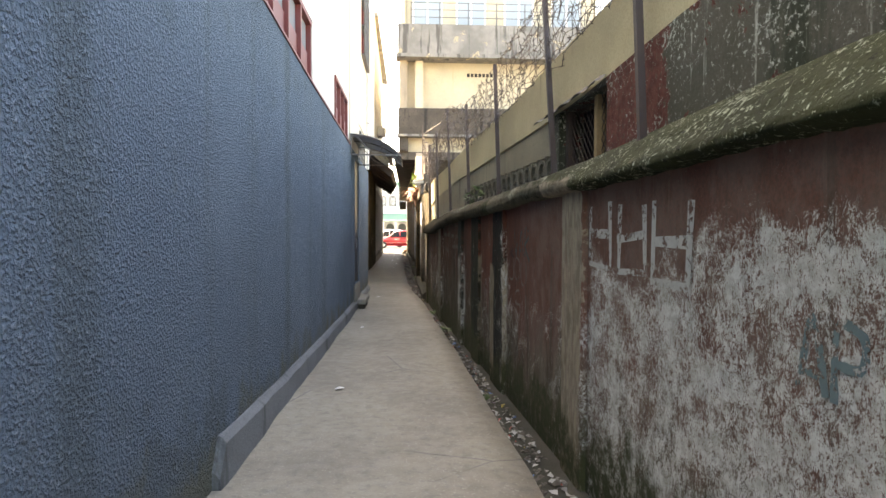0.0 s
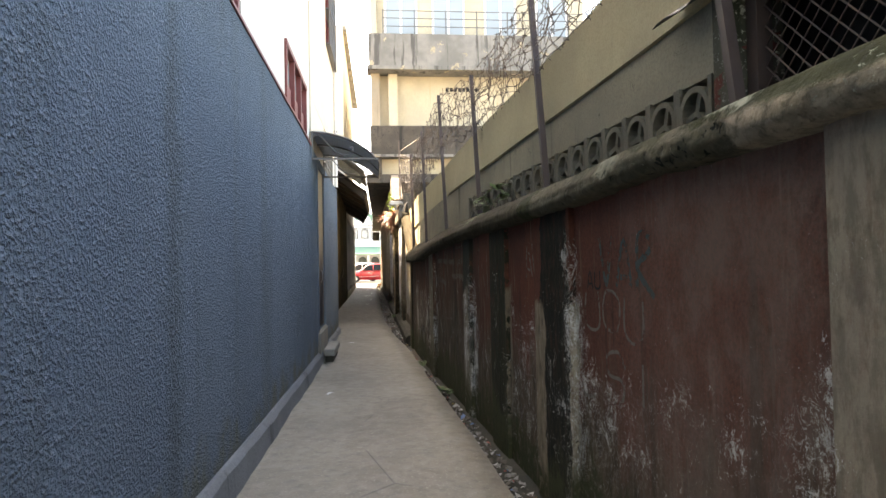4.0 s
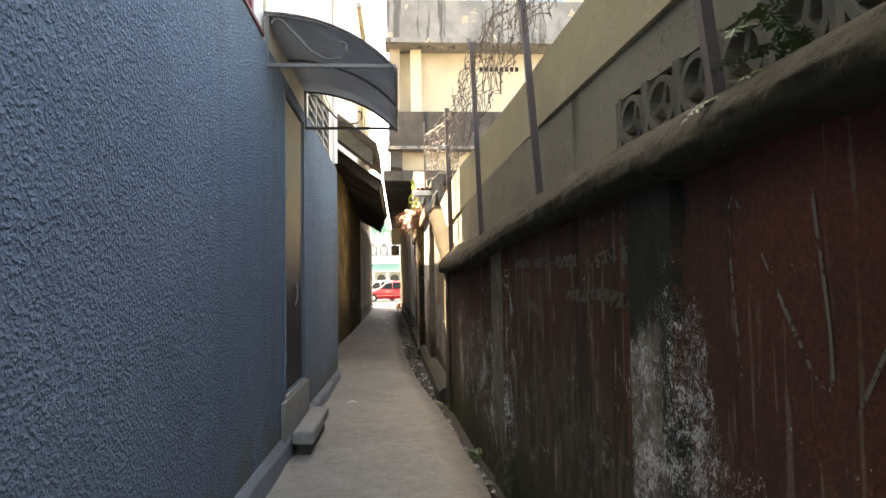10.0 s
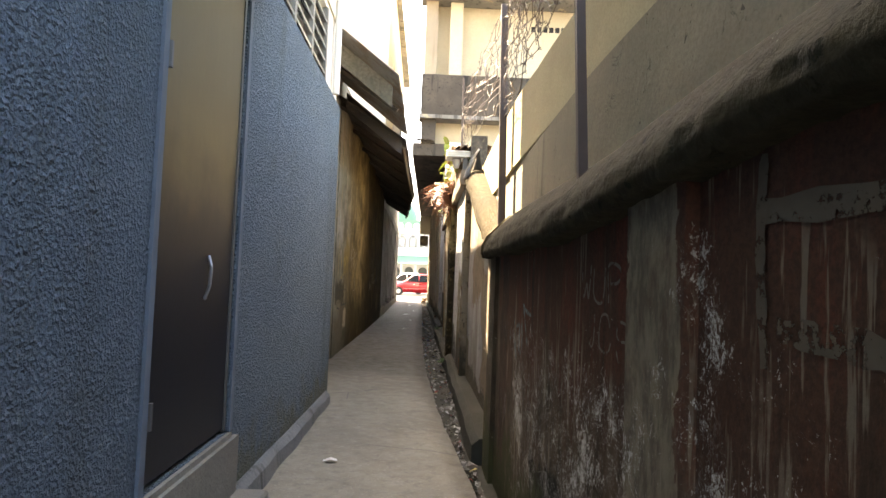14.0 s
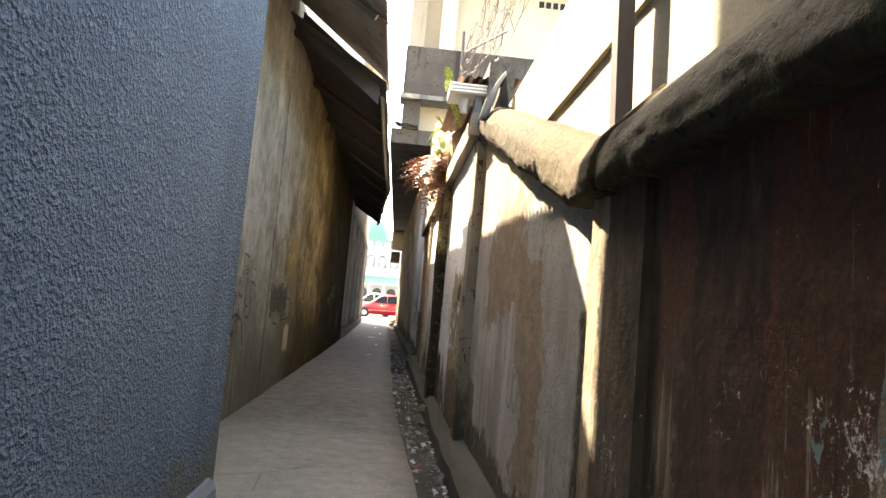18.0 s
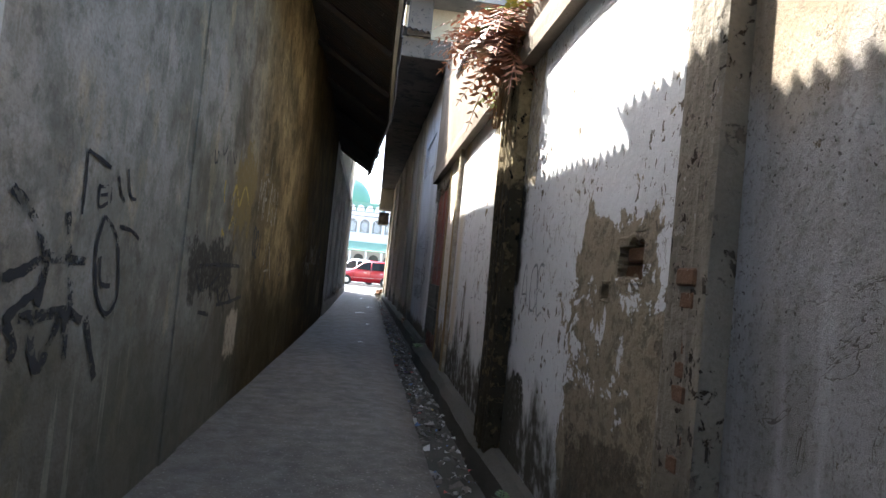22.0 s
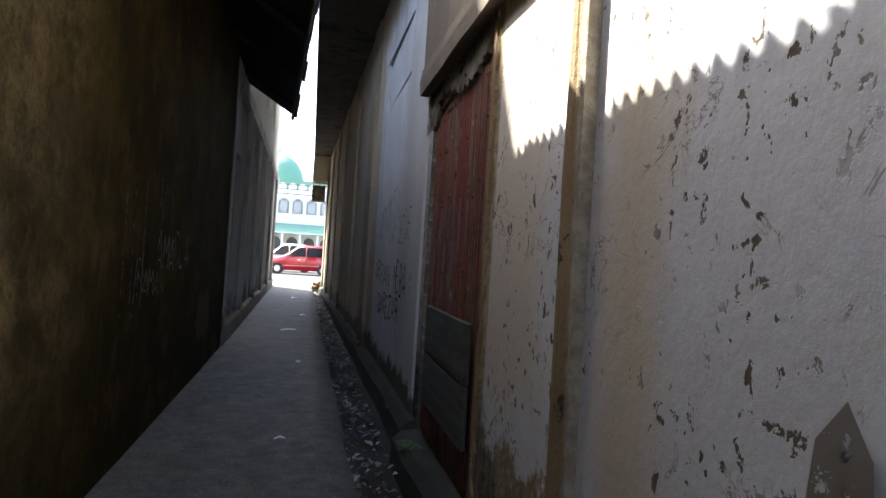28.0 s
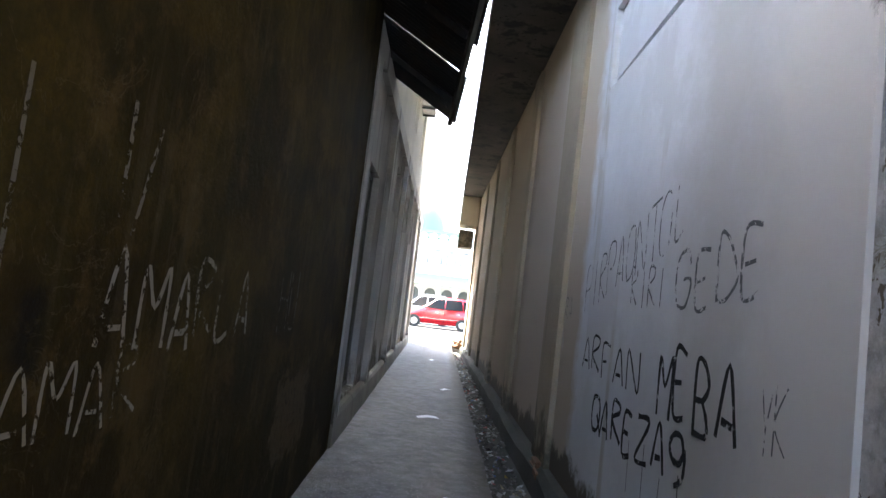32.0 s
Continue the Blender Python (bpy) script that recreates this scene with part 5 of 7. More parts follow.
def air_conditioner(x, y, z):
    a = thing("air_conditioner", "white outdoor air conditioner unit on a house wall", "air conditioner", (x, y, z), "wall units on the tall houses")
    part("case", local(box(x - 0.02, x + 0.28, y - 0.38, y + 0.38, z, z + 0.52, bevel=0.015), a), PLASTIC, a)
    b = bmesh.new()
    bmesh.ops.create_cone(b, cap_ends=True, segments=20, radius1=0.2, radius2=0.19, depth=0.03, matrix=Matrix.Translation((x + 0.29, y - 0.1, z + 0.26)) @ Matrix.Rotation(radians(90), 4, "Y"))
    part("fan_grille", local(b, a), SCROLL, a)
    for dy in (-0.28, 0.28):
        part("bracket", local(box(x - 0.05, x + 0.28, y + dy - 0.015, y + dy + 0.015, z - 0.04, z - 0.003), a), SCROLL, a)


for y, z in ((33.6, 4.4), (36.9, 6.6), (40.3, 5.4), (43.5, 7.6)):
    air_conditioner(GREY_X(y), y, z)
pipe = thing("drain_pipe", "thin grey drain pipe on a white house wall", "pipe", (-0.36, 18.6, 3.1))
part("pipe", local(tube([(-0.37, 18.6, 3.06), (-0.37, 18.6, 10.4)], 0.035, 10), pipe), PLASTIC, pipe)
for z in (4.2, 6.2, 8.2):
    part("clip", local(box(-0.43, -0.335, 18.57, 18.63, z, z + 0.04), pipe), SCROLL, pipe)

# ---------------------------------------------------------------- red boundary wall
GRILLE = (6.58, 7.58, 2.0, 2.46)
COP_LOW = line((1.85, -3), (1.83, 4.5), (1.785, 6.6), (1.765, 8.0), (1.725, 9.0), (1.70, 10.2), (1.68, 11.5), (1.64, 12.6), (1.60, 13.6), (1.47, 15.2), (1.455, 17.4))
COP_HIGH = line((2.16, -3), (2.11, 4.5), (2.04, 6.1), (2.0, 6.9), (1.975, 7.6), (1.95, 9), (1.925, 11), (1.905, 12.5), (1.86, 14), (1.80, 15.2), (1.785, 17.4))
structure(part("wall_red", loft(lambda y: [(0, -0.3), (0.28, -0.3), (0.28, COP_LOW(y) + 0.06), (0, COP_LOW(y) + 0.06)], steps(-3, 17.35, 0.5), RED_X), RED_WALL))


def COP(y):
    """The coping: a rounded ledge; at the old wall a plain mossy slope with a thin lip."""
    lo, hi = COP_LOW(y), COP_HIGH(y)
    f = float(np.interp(y, (6.35, 7.0), (0, 1)))
    slope = ((0.30, lo), (-0.02, lo - 0.01), (-0.10, lo - 0.005), (-0.125, lo + 0.015), (-0.12, lo + 0.045), (-0.07, lo + 0.10), (0.0, lo + 0.18), (0.13, hi + 0.01), (0.30, hi + 0.02))
    ledge = ((0.30, lo), (-0.02, lo), (-0.085, lo + 0.005), (-0.12, lo + 0.04), (-0.118, lo + 0.09), (-0.075, lo + 0.15), (0.0, hi - 0.035), (0.10, hi), (0.30, hi + 0.01))
    roll = ((0.30, lo), (-0.02, lo), (-0.085, lo + 0.005), (-0.105, lo + 0.04), (-0.098, lo + 0.10), (-0.06, lo + 0.17), (0.0, lo + 0.23), (0.10, hi), (0.30, hi + 0.01))
    g = float(np.interp(y, (13.2, 15.2), (0, 1)))
    ledge = [(a[0] * (1 - g) + b[0] * g, a[1] * (1 - g) + b[1] * g) for a, b in zip(ledge, roll)]
    return [(a[0] * (1 - f) + b[0] * f, a[1] * (1 - f) + b[1] * f) for a, b in zip(slope, ledge)]


structure(part("coping", loft(COP, steps(-3, 3, 0.2) + steps(3.04, 17.25, 0.04), RED_X, 0.03, pitted=0.012), MOSS, smooth=True))
for i, (y, w) in enumerate(((6.53, 0.42), (8.90, 0.66), (10.33, 0.49), (11.68, 0.34), (14.03, 0.37), (16.98, 0.36), (3.2, 0.36), (0.0, 0.36))):
    structure(part("pilaster_red_%d" % (i + 1), loft(lambda q: [(0.01, -0.28), (-0.035, -0.28), (-0.035, COP_LOW(q) + 0.02), (0.01, COP_LOW(q) + 0.02)], steps(y, y + w, 0.06), RED_X, 0.012), RED_WALL))
# upper part: old wall, barred opening, block course and panels
UPX = lambda y: RED_X(y) + 0.13
JOINT = line((2.72, -3), (2.59, 5.5), (2.48, 7.0), (2.44, 8.2), (2.40, 10.8), (2.36, 13.2), (2.32, 14.4), (2.26, 15.8), (2.18, 17.1), (2.14, 20.3))
CREAM_TOP = line((3.25, -3), (2.99, 6.2), (2.86, 9.3), (2.82, 12), (2.74, 14.2), (2.70, 17.6), (2.68, 20.3))
structure(part("wall_upper_old", pierced(UPX, 0.2, -3, 7.71, 1.9, 2.46, [GRILLE]), UPPER_OLD))
structure(part("wall_upper_old_top", loft(lambda y: [(0, 2.46), (0.2, 2.46), (0.2, max(2.464, JOINT(y))), (0, max(2.464, JOINT(y)))], steps(-3, 7.71, 0.3), UPX), UPPER_OLD))
# added black box: blocks daylight and stands in for the opening's dark inside
structure(part("wall_grille_shade_back", box(2.25, 2.3, 5.9, 8.4, 1.6, 3.0), DARK_VOID))
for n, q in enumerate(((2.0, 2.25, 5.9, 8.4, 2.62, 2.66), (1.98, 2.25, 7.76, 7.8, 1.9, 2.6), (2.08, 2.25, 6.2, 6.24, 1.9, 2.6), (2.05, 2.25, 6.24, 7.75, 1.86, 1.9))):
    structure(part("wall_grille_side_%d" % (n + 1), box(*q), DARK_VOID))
structure(part("band_grey", loft(lambda y: [(0.02, 2.16 if 7.7 <= y <= 12.5 else 1.66), (0.16, 2.16 if 7.7 <= y <= 12.5 else 1.66), (0.16, JOINT(y)), (0.02, JOINT(y))], sorted({*steps(7.715, 17.6, 0.5), 12.5, 12.51}), UPX), GREY_BAND))
CREAM_X = line((RED_X(-3) + 0.135, -3), (RED_X(5.15) + 0.135, 5.15), (RED_X(9.2) + 0.13, 9.2), (RED_X(13.3) + 0.13, 13.3), (RED_X(17.3) + 0.13, 17.3), (1.22, 20.3))
structure(part("band_cream", loft(lambda y: [(0.0, JOINT(y) + 0.004), (0.18, JOINT(y) + 0.004), (0.18, CREAM_TOP(y) - 0.01), (0.0, CREAM_TOP(y))], steps(-3, 20.2, 0.4), CREAM_X, 0.006), CREAM))
structure(part("band_tan", loft(lambda y: [(0.03, 1.5 + 0.33 * max(0, y - 17.6)), (0.2, 1.5 + 0.33 * max(0, y - 17.6)), (0.2, JOINT(y)), (0.03, JOINT(y))], steps(17.6, 20.0, 0.3), line((1.23, 17.6), (1.20, 20.3))), TAN_WALL))

block = bmesh.new()
S = 0.115


def ring(bm, r0, r1, x0, x1, n=20):
    a = [[bm.verts.new((x, r * math.cos(2 * math.pi * i / n), r * math.sin(2 * math.pi * i / n))) for i in range(n)] for x, r in ((x0, r0), (x0, r1), (x1, r1), (x1, r0))]
    for p, q in zip(a, a[1:] + a[:1]):
        for i in range(n):
            bm.faces.new((p[i], p[(i + 1) % n], q[(i + 1) % n], q[i]))


ring(block, 0.086, 0.112, -0.05, 0.05)
for i in range(3):
    b = box(-0.035, 0.035, -0.013, 0.013, 0.0, 0.092)
    b.transform(Matrix.Rotation(2 * math.pi * i / 3 + 0.3, 4, "X"))
    me = bpy.data.meshes.new("tmp"); b.to_mesh(me); b.free(); block.from_mesh(me); bpy.data.meshes.remove(me)
for y in (-0.118, 0.118):
    box(-0.05, 0.05, y - 0.014, y + 0.014, -0.13, 0.13, block)
block_mesh = mesh_of(block, "vent_block")
block_mesh.materials.append(BLOCK)
course = structure(new("wall_block_course"))
y = 7.88
while y < 12.55:
    b = new("vent_block", block_mesh)
    b.parent = course
    b.location, b.rotation_euler = (UPX(y) + 0.06, y, 2.035), (0, 0, math.atan(0.075))
    y += 0.262
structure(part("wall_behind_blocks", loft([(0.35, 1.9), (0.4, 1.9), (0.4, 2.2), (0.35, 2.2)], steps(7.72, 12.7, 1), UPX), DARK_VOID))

# barred opening with diamond mesh
gr = thing("wire_grille", "rusty diamond mesh grille in an opening over a wall", "grille", (UPX(7.1), 7.1, 2.0))
bm = bmesh.new()
a = 6.58
while a < 8.1:
    for sgn in (1, -1):
        p = [(a - (0.46 if sgn > 0 else 0), 2.0), (a - (0 if sgn > 0 else 0.46), 2.46)]
        (ya, za), (yb, zb) = p
        lo, hi = max(6.59, min(ya, yb)), min(7.57, max(ya, yb))
        if hi > lo:
            zz = lambda yy: za + (zb - za) * (yy - ya) / (yb - ya)
            tube([(UPX(lo) + 0.08, lo, zz(lo)), (UPX(hi) + 0.08, hi, zz(hi))], 0.0035, 3, bm)
    a += 0.075
part("mesh", local(bm, gr), IRON, gr)
for yy in (6.61, 6.91, 7.55):
    part("bar", local(box(UPX(yy) + 0.05, UPX(yy) + 0.11, yy - 0.035, yy + 0.035, 1.99, 2.46), gr), RUST_POST if yy == 6.91 else IRON, gr)
bd = thing("loose_eave_sheet", "torn dark sheet hanging over a barred opening", "sheet", (UPX(7), 7.0, 2.5))
part("sheet", local(corrugated((UPX(8.0) - 0.10, 8.0, 2.43), (UPX(6.6) - 0.05, 6.56, 2.49), (UPX(7.9) + 0.0, 7.9, 2.49), (UPX(6.6) - 0.01, 6.56, 2.53), 0.3, 0.010), bd), TIN_DARK, bd)

# fence posts and barbed wire on the wall
POSTS = (5.86, 7.43, 9.50, 11.52, 13.38, 15.12, 17.44)
fence = thing("barbed_wire_fence", "leaning brown iron posts strung with tangled barbed wire", "fence", (1.5, 12, 1.9))
tops = []
for i, y in enumerate(POSTS):
    x = RED_X(y) + (0.05 if y < 17 else 0.07)
    h = (3.6, 3.5, 3.42, 3.36, 3.68, 3.53, 3.55)[i]
    tx = x + 0.05 * noise.noise((i * 5.3, 1, 1)) - 0.03
    ty = y + (0.12, 0.24, 0.30, 0.24, 0.34, 0.16, 0.08)[i]
    b = bmesh.new()
    r = 0.020 if y < 16 else 0.028
    lo = [b.verts.new((x + dx, y + dy, COP_HIGH(y) - 0.09)) for dx, dy in ((-r, -r), (r, -r), (r, r), (-r, r))]
    hi = [b.verts.new((tx + dx, ty + dy, h)) for dx, dy in ((-r, -r), (r, -r), (r, r), (-r, r))]
    for k in range(4):
        b.faces.new((lo[k], lo[(k + 1) % 4], hi[(k + 1) % 4], hi[k]))
    b.faces.new(hi); b.faces.new(lo[::-1])
    part("post", local(b, fence), IRON, fence)
    tops.append(((x, y, COP_HIGH(y)), (tx, ty, h)))
ends = tops + [((1.16, 24.5, 2.5), (1.14, 24.5, 4.9))]
rnd = random.Random(5)
for (a0, a1), (b0, b1) in zip(ends, ends[1:]):
    for k in range(13):
        f = 0.56 + 0.43 * k / 12
        pa, pb = Vector(a0).lerp(Vector(a1), f), Vector(b0).lerp(Vector(b1), min(1, f + rnd.uniform(-0.1, 0.1)))
        n = 14
        ph = rnd.uniform(0, 9)
        pts = []
        for i in range(n + 1):
            p = pa.lerp(pb, i / n)
            e = 1 if 0 < i < n else 0
            p += e * Vector((0.025 * math.sin(i * 1.9 + ph) + rnd.uniform(-0.01, 0.01), 0, 0.03 * math.sin(i * 1.3 + ph * 2) + rnd.uniform(-0.015, 0.015)))
            pts.append(p)
        bm = tube(pts, 0.0034, 3)
        for i in range(1, n):
            for s in (1, -1):
                d = Vector((rnd.uniform(-1, 1), rnd.uniform(-1, 1), rnd.uniform(-1, 1))).normalized() * 0.02
                tube([pts[i] - d, pts[i] + d], 0.0028, 3, bm)
        part("wire_strand", local(bm, fence), WIRE, fence)
    for k in range(20):
        f0 = (k + rnd.random()) / 20
        p = Vector(a0).lerp(Vector(b0), f0)
        q = Vector(a1).lerp(Vector(b1), f0)
        lo, hi = p.lerp(q, 0.55), p.lerp(q, rnd.uniform(0.85, 1.02))
        hi.y += rnd.uniform(-0.35, 0.35)
        n = 7
        bm = tube([lo.lerp(hi, i / n) + Vector((rnd.uniform(-0.03, 0.03), rnd.uniform(-0.04, 0.04), 0)) for i in range(n + 1)], 0.0032, 3)
        part("wire_tie", local(bm, fence), WIRE, fence)

# ---------------------------------------------------------------- sloping coping and tan wall
SLOPE = lambda y: float(np.interp(y, (17.28, 17.76, 20.4), (1.49, 1.51, 2.49)))
OUT = lambda y: float(np.interp(y, (17.28, 17.76), (-0.13, -0.10)))
structure(part("wall_tan", loft(lambda y: [(0, -0.3), (0.25, -0.3), (0.25, SLOPE(y) + 0.05), (0, SLOPE(y) + 0.05)], steps(17.3, 20.5, 0.3), TAN_X), GREYTAN))


def slope_profile(y):
    """The red wall's coping turning into the sloping one without a break."""
    o, z = OUT(y), SLOPE(y)
    low = ((0.2, z), (o + 0.03, z), (o + 0.01, z + 0.025), (o, z + 0.05), (o + 0.01, z + 0.15), (o + 0.06, z + 0.23), (0.0, z + 0.26), (0.06, z + 0.27), (0.2, z + 0.29))
    f = float(np.interp(y, (17.2, 17.72), (0, 1)))
    f = f * f * (3 - 2 * f)
    shift = RED_X(17.3) - TAN_X(y)
    return [((a[0] + shift - 0.006) * (1 - f) + b[0] * f, a[1] * (1 - f) + b[1] * f) for a, b in zip(COP(17.2), low)]


structure(part("coping_slope", loft(slope_profile, steps(17.17, 20.4, 0.03), TAN_X, 0.014, pitted=0.007), SLOPE_COPING, smooth=True))
structure(part("ledge_tan", loft([(0, -0.28), (-0.20, -0.28), (-0.19, 0.02), (-0.13, 0.07), (0, 0.08)], steps(17.4, 28.2, 0.3), line((1.19, 17.3), (1.0, 28.2)), 0.025), GUTTER))

# ---------------------------------------------------------------- white bays
structure(part("wall_bays", pierced(WHITE_X, 0.25, 20.6, 28.44, -0.3, 2.70, [(26.72, 28.27, 0.02, 2.50), (20.90, 21.12, 1.165, 1.285), (20.90, 21.03, 1.285, 1.335), (21.18, 21.26, 1.085, 1.145)]), WHITEWASH))
structure(part("pilaster_brick", loft([(0.22, -0.28), (-0.012, -0.28), (-0.012, 2.50), (0.22, 2.50)], steps(20.47, 20.69, 0.02), WHITE_X, 0.014, pitted=0.010), BROKEN))
structure(part("column_black", loft([(0.01, -0.28), (-0.09, -0.28), (-0.085, 2.70), (0.01, 2.70)], steps(22.74, 23.16, 0.02), WHITE_X, 0.022, pitted=0.014), BLACK_COLUMN))
structure(part("post_rust", loft([(0.01, -0.28), (-0.04, -0.28), (-0.04, 2.52), (0.01, 2.52)], steps(25.60, 25.72, 0.02), WHITE_X, 0.012, pitted=0.012), RUST_POST))
structure(part("beam", loft([(0.1, 2.50), (-0.082, 2.50), (-0.088, 2.60), (-0.078, 2.69), (0.1, 2.70)], steps(20.45, 28.5, 0.25), WHITE_X, 0.012), OVERBEAM))
OVER_TOP = line((3.14, 20.45), (3.14, 24.3), (3.55, 25.2), (4.30, 26.2), (4.42, 28.5))
OVER_IN = line((0.04, 20.45), (0.04, 22.6), (-0.065, 22.75), (-0.065, 28.5))
structure(part("wall_over_beam", loft(lambda y: [(OVER_IN(y), 2.70), (0.25, 2.70), (0.25, OVER_TOP(y)), (OVER_IN(y), OVER_TOP(y))], steps(20.45, 28.5, 0.25), WHITE_X, 0.008), OVERBEAM))
structure(part("wall_smooth", pierced(lambda y: WHITE_X(y) - 0.02, 0.27, 28.44, 46.0, -0.3, 4.7, [(29.5, 31.25, 2.94, 3.55)]), SMOOTH_WHITE))
structure(part("vent_panel", box(0.980, 1.02, 29.45, 31.30, 3.02, 3.6), SMOOTH_WHITE))
# black sheet in the gap paints the shadow line along the panel's foot
structure(part("vent_shadow_line", box(1.03, 1.05, 29.45, 31.30, 2.9, 3.6), DARK_VOID))
structure(part("plinth_smooth", loft([(0, -0.28), (-0.13, -0.28), (-0.12, 0.04), (-0.07, 0.10), (0, 0.12)], steps(28.3, 46, 0.4), WHITE_X, 0.02), GUTTER))
for i, (y, w) in enumerate(((32.0, 0.60), (34.6, 0.5), (37.2, 0.5), (39.7, 0.5), (42.2, 0.5), (45.0, 0.6))):
    structure(part("pilaster_white_%d" % (i + 1), loft([(-0.01, -0.28), (-0.065, -0.28), (-0.065, 4.35), (-0.01, 4.35)], steps(y, y + w, 0.1), WHITE_X, 0.006), TAN_WALL))

# red tin door
cd = thing("corrugated_door", "dented red corrugated tin door with grey boards at its foot", "door", (1.0, 27.4, 0.0))
part("sheet", local(corrugated((WHITE_X(26.73) + 0.03, 26.73, 0.05), (WHITE_X(28.09) + 0.03, 28.26, 0.05), (WHITE_X(26.73) + 0.03, 26.73, 2.33), (WHITE_X(28.09) + 0.03, 28.26, 2.26), 0.058, 0.013), cd), TIN_RED, cd, smooth=True)
for z0, z1 in ((0.34, 0.655), (0.665, 0.975)):
    part("board", local(box(0.955, 0.985, 26.86, 27.97, z0, z1, bevel=0.006), cd), WOOD, cd, "weathered grey board")
for y in (26.715,):
    part("jamb", local(box(0.975, 1.03, y - 0.012, y + 0.03, -0.05, 2.45), cd), RUST_POST, cd, "rust-stained wooden jamb")
rnd = random.Random(8)
for k in range(26):
    y, z = rnd.uniform(26.8, 28.05), rnd.choice((0.35, 0.75, 1.2, 1.65, 2.0)) + rnd.uniform(-0.03, 0.03)
    b = bmesh.new()
    bmesh.ops.create_icosphere(b, subdivisions=1, radius=0.009, matrix=Matrix.Translation((WHITE_X(y) + 0.012, y, z)))
    part("nail_head", local(b, cd), IRON, cd)

# broken plaster edge over the tin door, loose bricks and holes in the flaked bay
brick = mesh_of(box(-0.05, 0.05, -0.105, 0.105, -0.026, 0.026, bevel=0.006), "brick")
brick.materials.append(BRICK)
holder = structure(new("wall_brick_patch"))
rnd = random.Random(3)


def bricks(y0, y1, z0, z1, x, p=1.0):
    z, r = z0, 0
    while z < z1:
        y = y0 + (0.11 if r % 2 else 0)
        while y < y1:
            if rnd.random() < p:
                o = new("brick", brick)
                o.parent = holder
                o.matrix_basis = pose(x + rnd.uniform(-0.012, 0.012), y, z, 0, rnd.uniform(-2, 2), rnd.uniform(-3, 3) + 0.6)
            y += 0.222
        z += 0.064
        r += 1


for z in np.arange(0.12, 1.22, 0.066):
    o = new("brick", brick)
    o.parent = holder
    o.matrix_basis = pose(WHITE_X(20.6) - 0.012 + 0.100 + rnd.uniform(-0.008, 0.008), 20.59 + rnd.uniform(-0.012, 0.012), z, rnd.uniform(-2, 2), 0, 90 + rnd.uniform(-2, 2))
bricks(20.86, 21.25, 1.19, 1.34, WHITE_X(21.1) + 0.078)
bricks(21.16, 21.3, 1.10, 1.14, WHITE_X(21.1) + 0.085)


def broken_lip(n, yc, zc, ry, rz, seed):
    """An uneven rim of broken plaster round a hole in the bay."""
    rnd2 = random.Random(seed)
    bm = bmesh.new()
    rows = []
    m = 30
    for i in range(m):
        a = 2 * math.pi * i / m
        c, s = math.cos(a), math.sin(a)
        q = 1 / max(abs(c), abs(s)) ** 0.75
        inner, outer = q * rnd2.uniform(0.70, 1.0), q * rnd2.uniform(1.08, 1.22)
        x = WHITE_X(yc)
        rows.append([bm.verts.new(p) for p in ((x + 0.035, yc + ry * inner * c * 0.95, zc + rz * inner * s * 0.95), (x - 0.001, yc + ry * inner * c, zc + rz * inner * s), (x - 0.004, yc + ry * (inner + outer) / 2 * c, zc + rz * (inner + outer) / 2 * s), (x + 0.002, yc + ry * outer * c, zc + rz * outer * s))])
    for i in range(m):
        a, b = rows[i], rows[(i + 1) % m]
        for k in range(3):
            bm.faces.new((a[k], b[k], b[k + 1], a[k + 1]))
    bmesh.ops.recalc_face_normals(bm, faces=bm.faces)
    structure(part("trim_hole_%d" % n, bm, WHITEWASH))


broken_lip(1, 21.01, 1.235, 0.13, 0.085, 4)
broken_lip(2, 21.22, 1.115, 0.05, 0.04, 5)
structure(part("wall_core", box(WHITE_X(21) + 0.14, WHITE_X(21) + 0.2, 20.75, 21.4, 0.95, 1.55), RUST_POST))
bricks(26.9, 28.3, 2.28, 2.50, WHITE_X(27.5) + 0.075, 0.95)


def broken_field(name, y0, y1, low, high, x, mat, seed, cell=0.045):
    """A ragged slab of broken plaster between two uneven edges."""
    rnd2 = random.Random(seed)
    bm = bmesh.new()
    cols = []
    for y in steps(y0, y1, cell):
        a = low(y) + rnd2.uniform(-0.03, 0.03)
        b = max(a + 0.02, high(y) + rnd2.uniform(-0.008, 0.008))
        xs = x(y)
        cols.append([bm.verts.new((xs + q[0] + rnd2.uniform(-0.008, 0.008), y, q[1])) for q in ((0.05, a), (-0.012, a + 0.012), (-0.016, (a + b) / 2 + rnd2.uniform(-0.01, 0.01)), (-0.010, b), (0.05, b))])
    for p, q in zip(cols, cols[1:]):
        for i in range(4):
            bm.faces.new((p[i], p[i + 1], q[i + 1], q[i]))
    bmesh.ops.recalc_face_normals(bm, faces=bm.faces)
    return structure(part(name, bm, mat))


broken_field("trim_door_head", 26.72, 28.42, lambda y: 2.33 + 0.05 * math.sin(y * 5) if y < 28.15 else 2.22, lambda y: 2.505, lambda y: WHITE_X(y) + 0.005, BROKEN, 11, 0.025)
lip = bmesh.new()
rnd3 = random.Random(14)
edge = []
for z in steps(0.0, 2.36, 0.02):
    w = 0.045 + 0.05 * noise.noise((z * 9, 4, 1)) + rnd3.uniform(-0.006, 0.006)
    edge.append([lip.verts.new(p) for p in ((WHITE_X(26.7) + 0.06, 26.745, z), (WHITE_X(26.7) - 0.008, 26.735 - 0.01 * rnd3.random(), z), (WHITE_X(26.7) - 0.012, 26.72 - w * 0.6, z), (WHITE_X(26.7) + 0.003, 26.72 - w, z))])
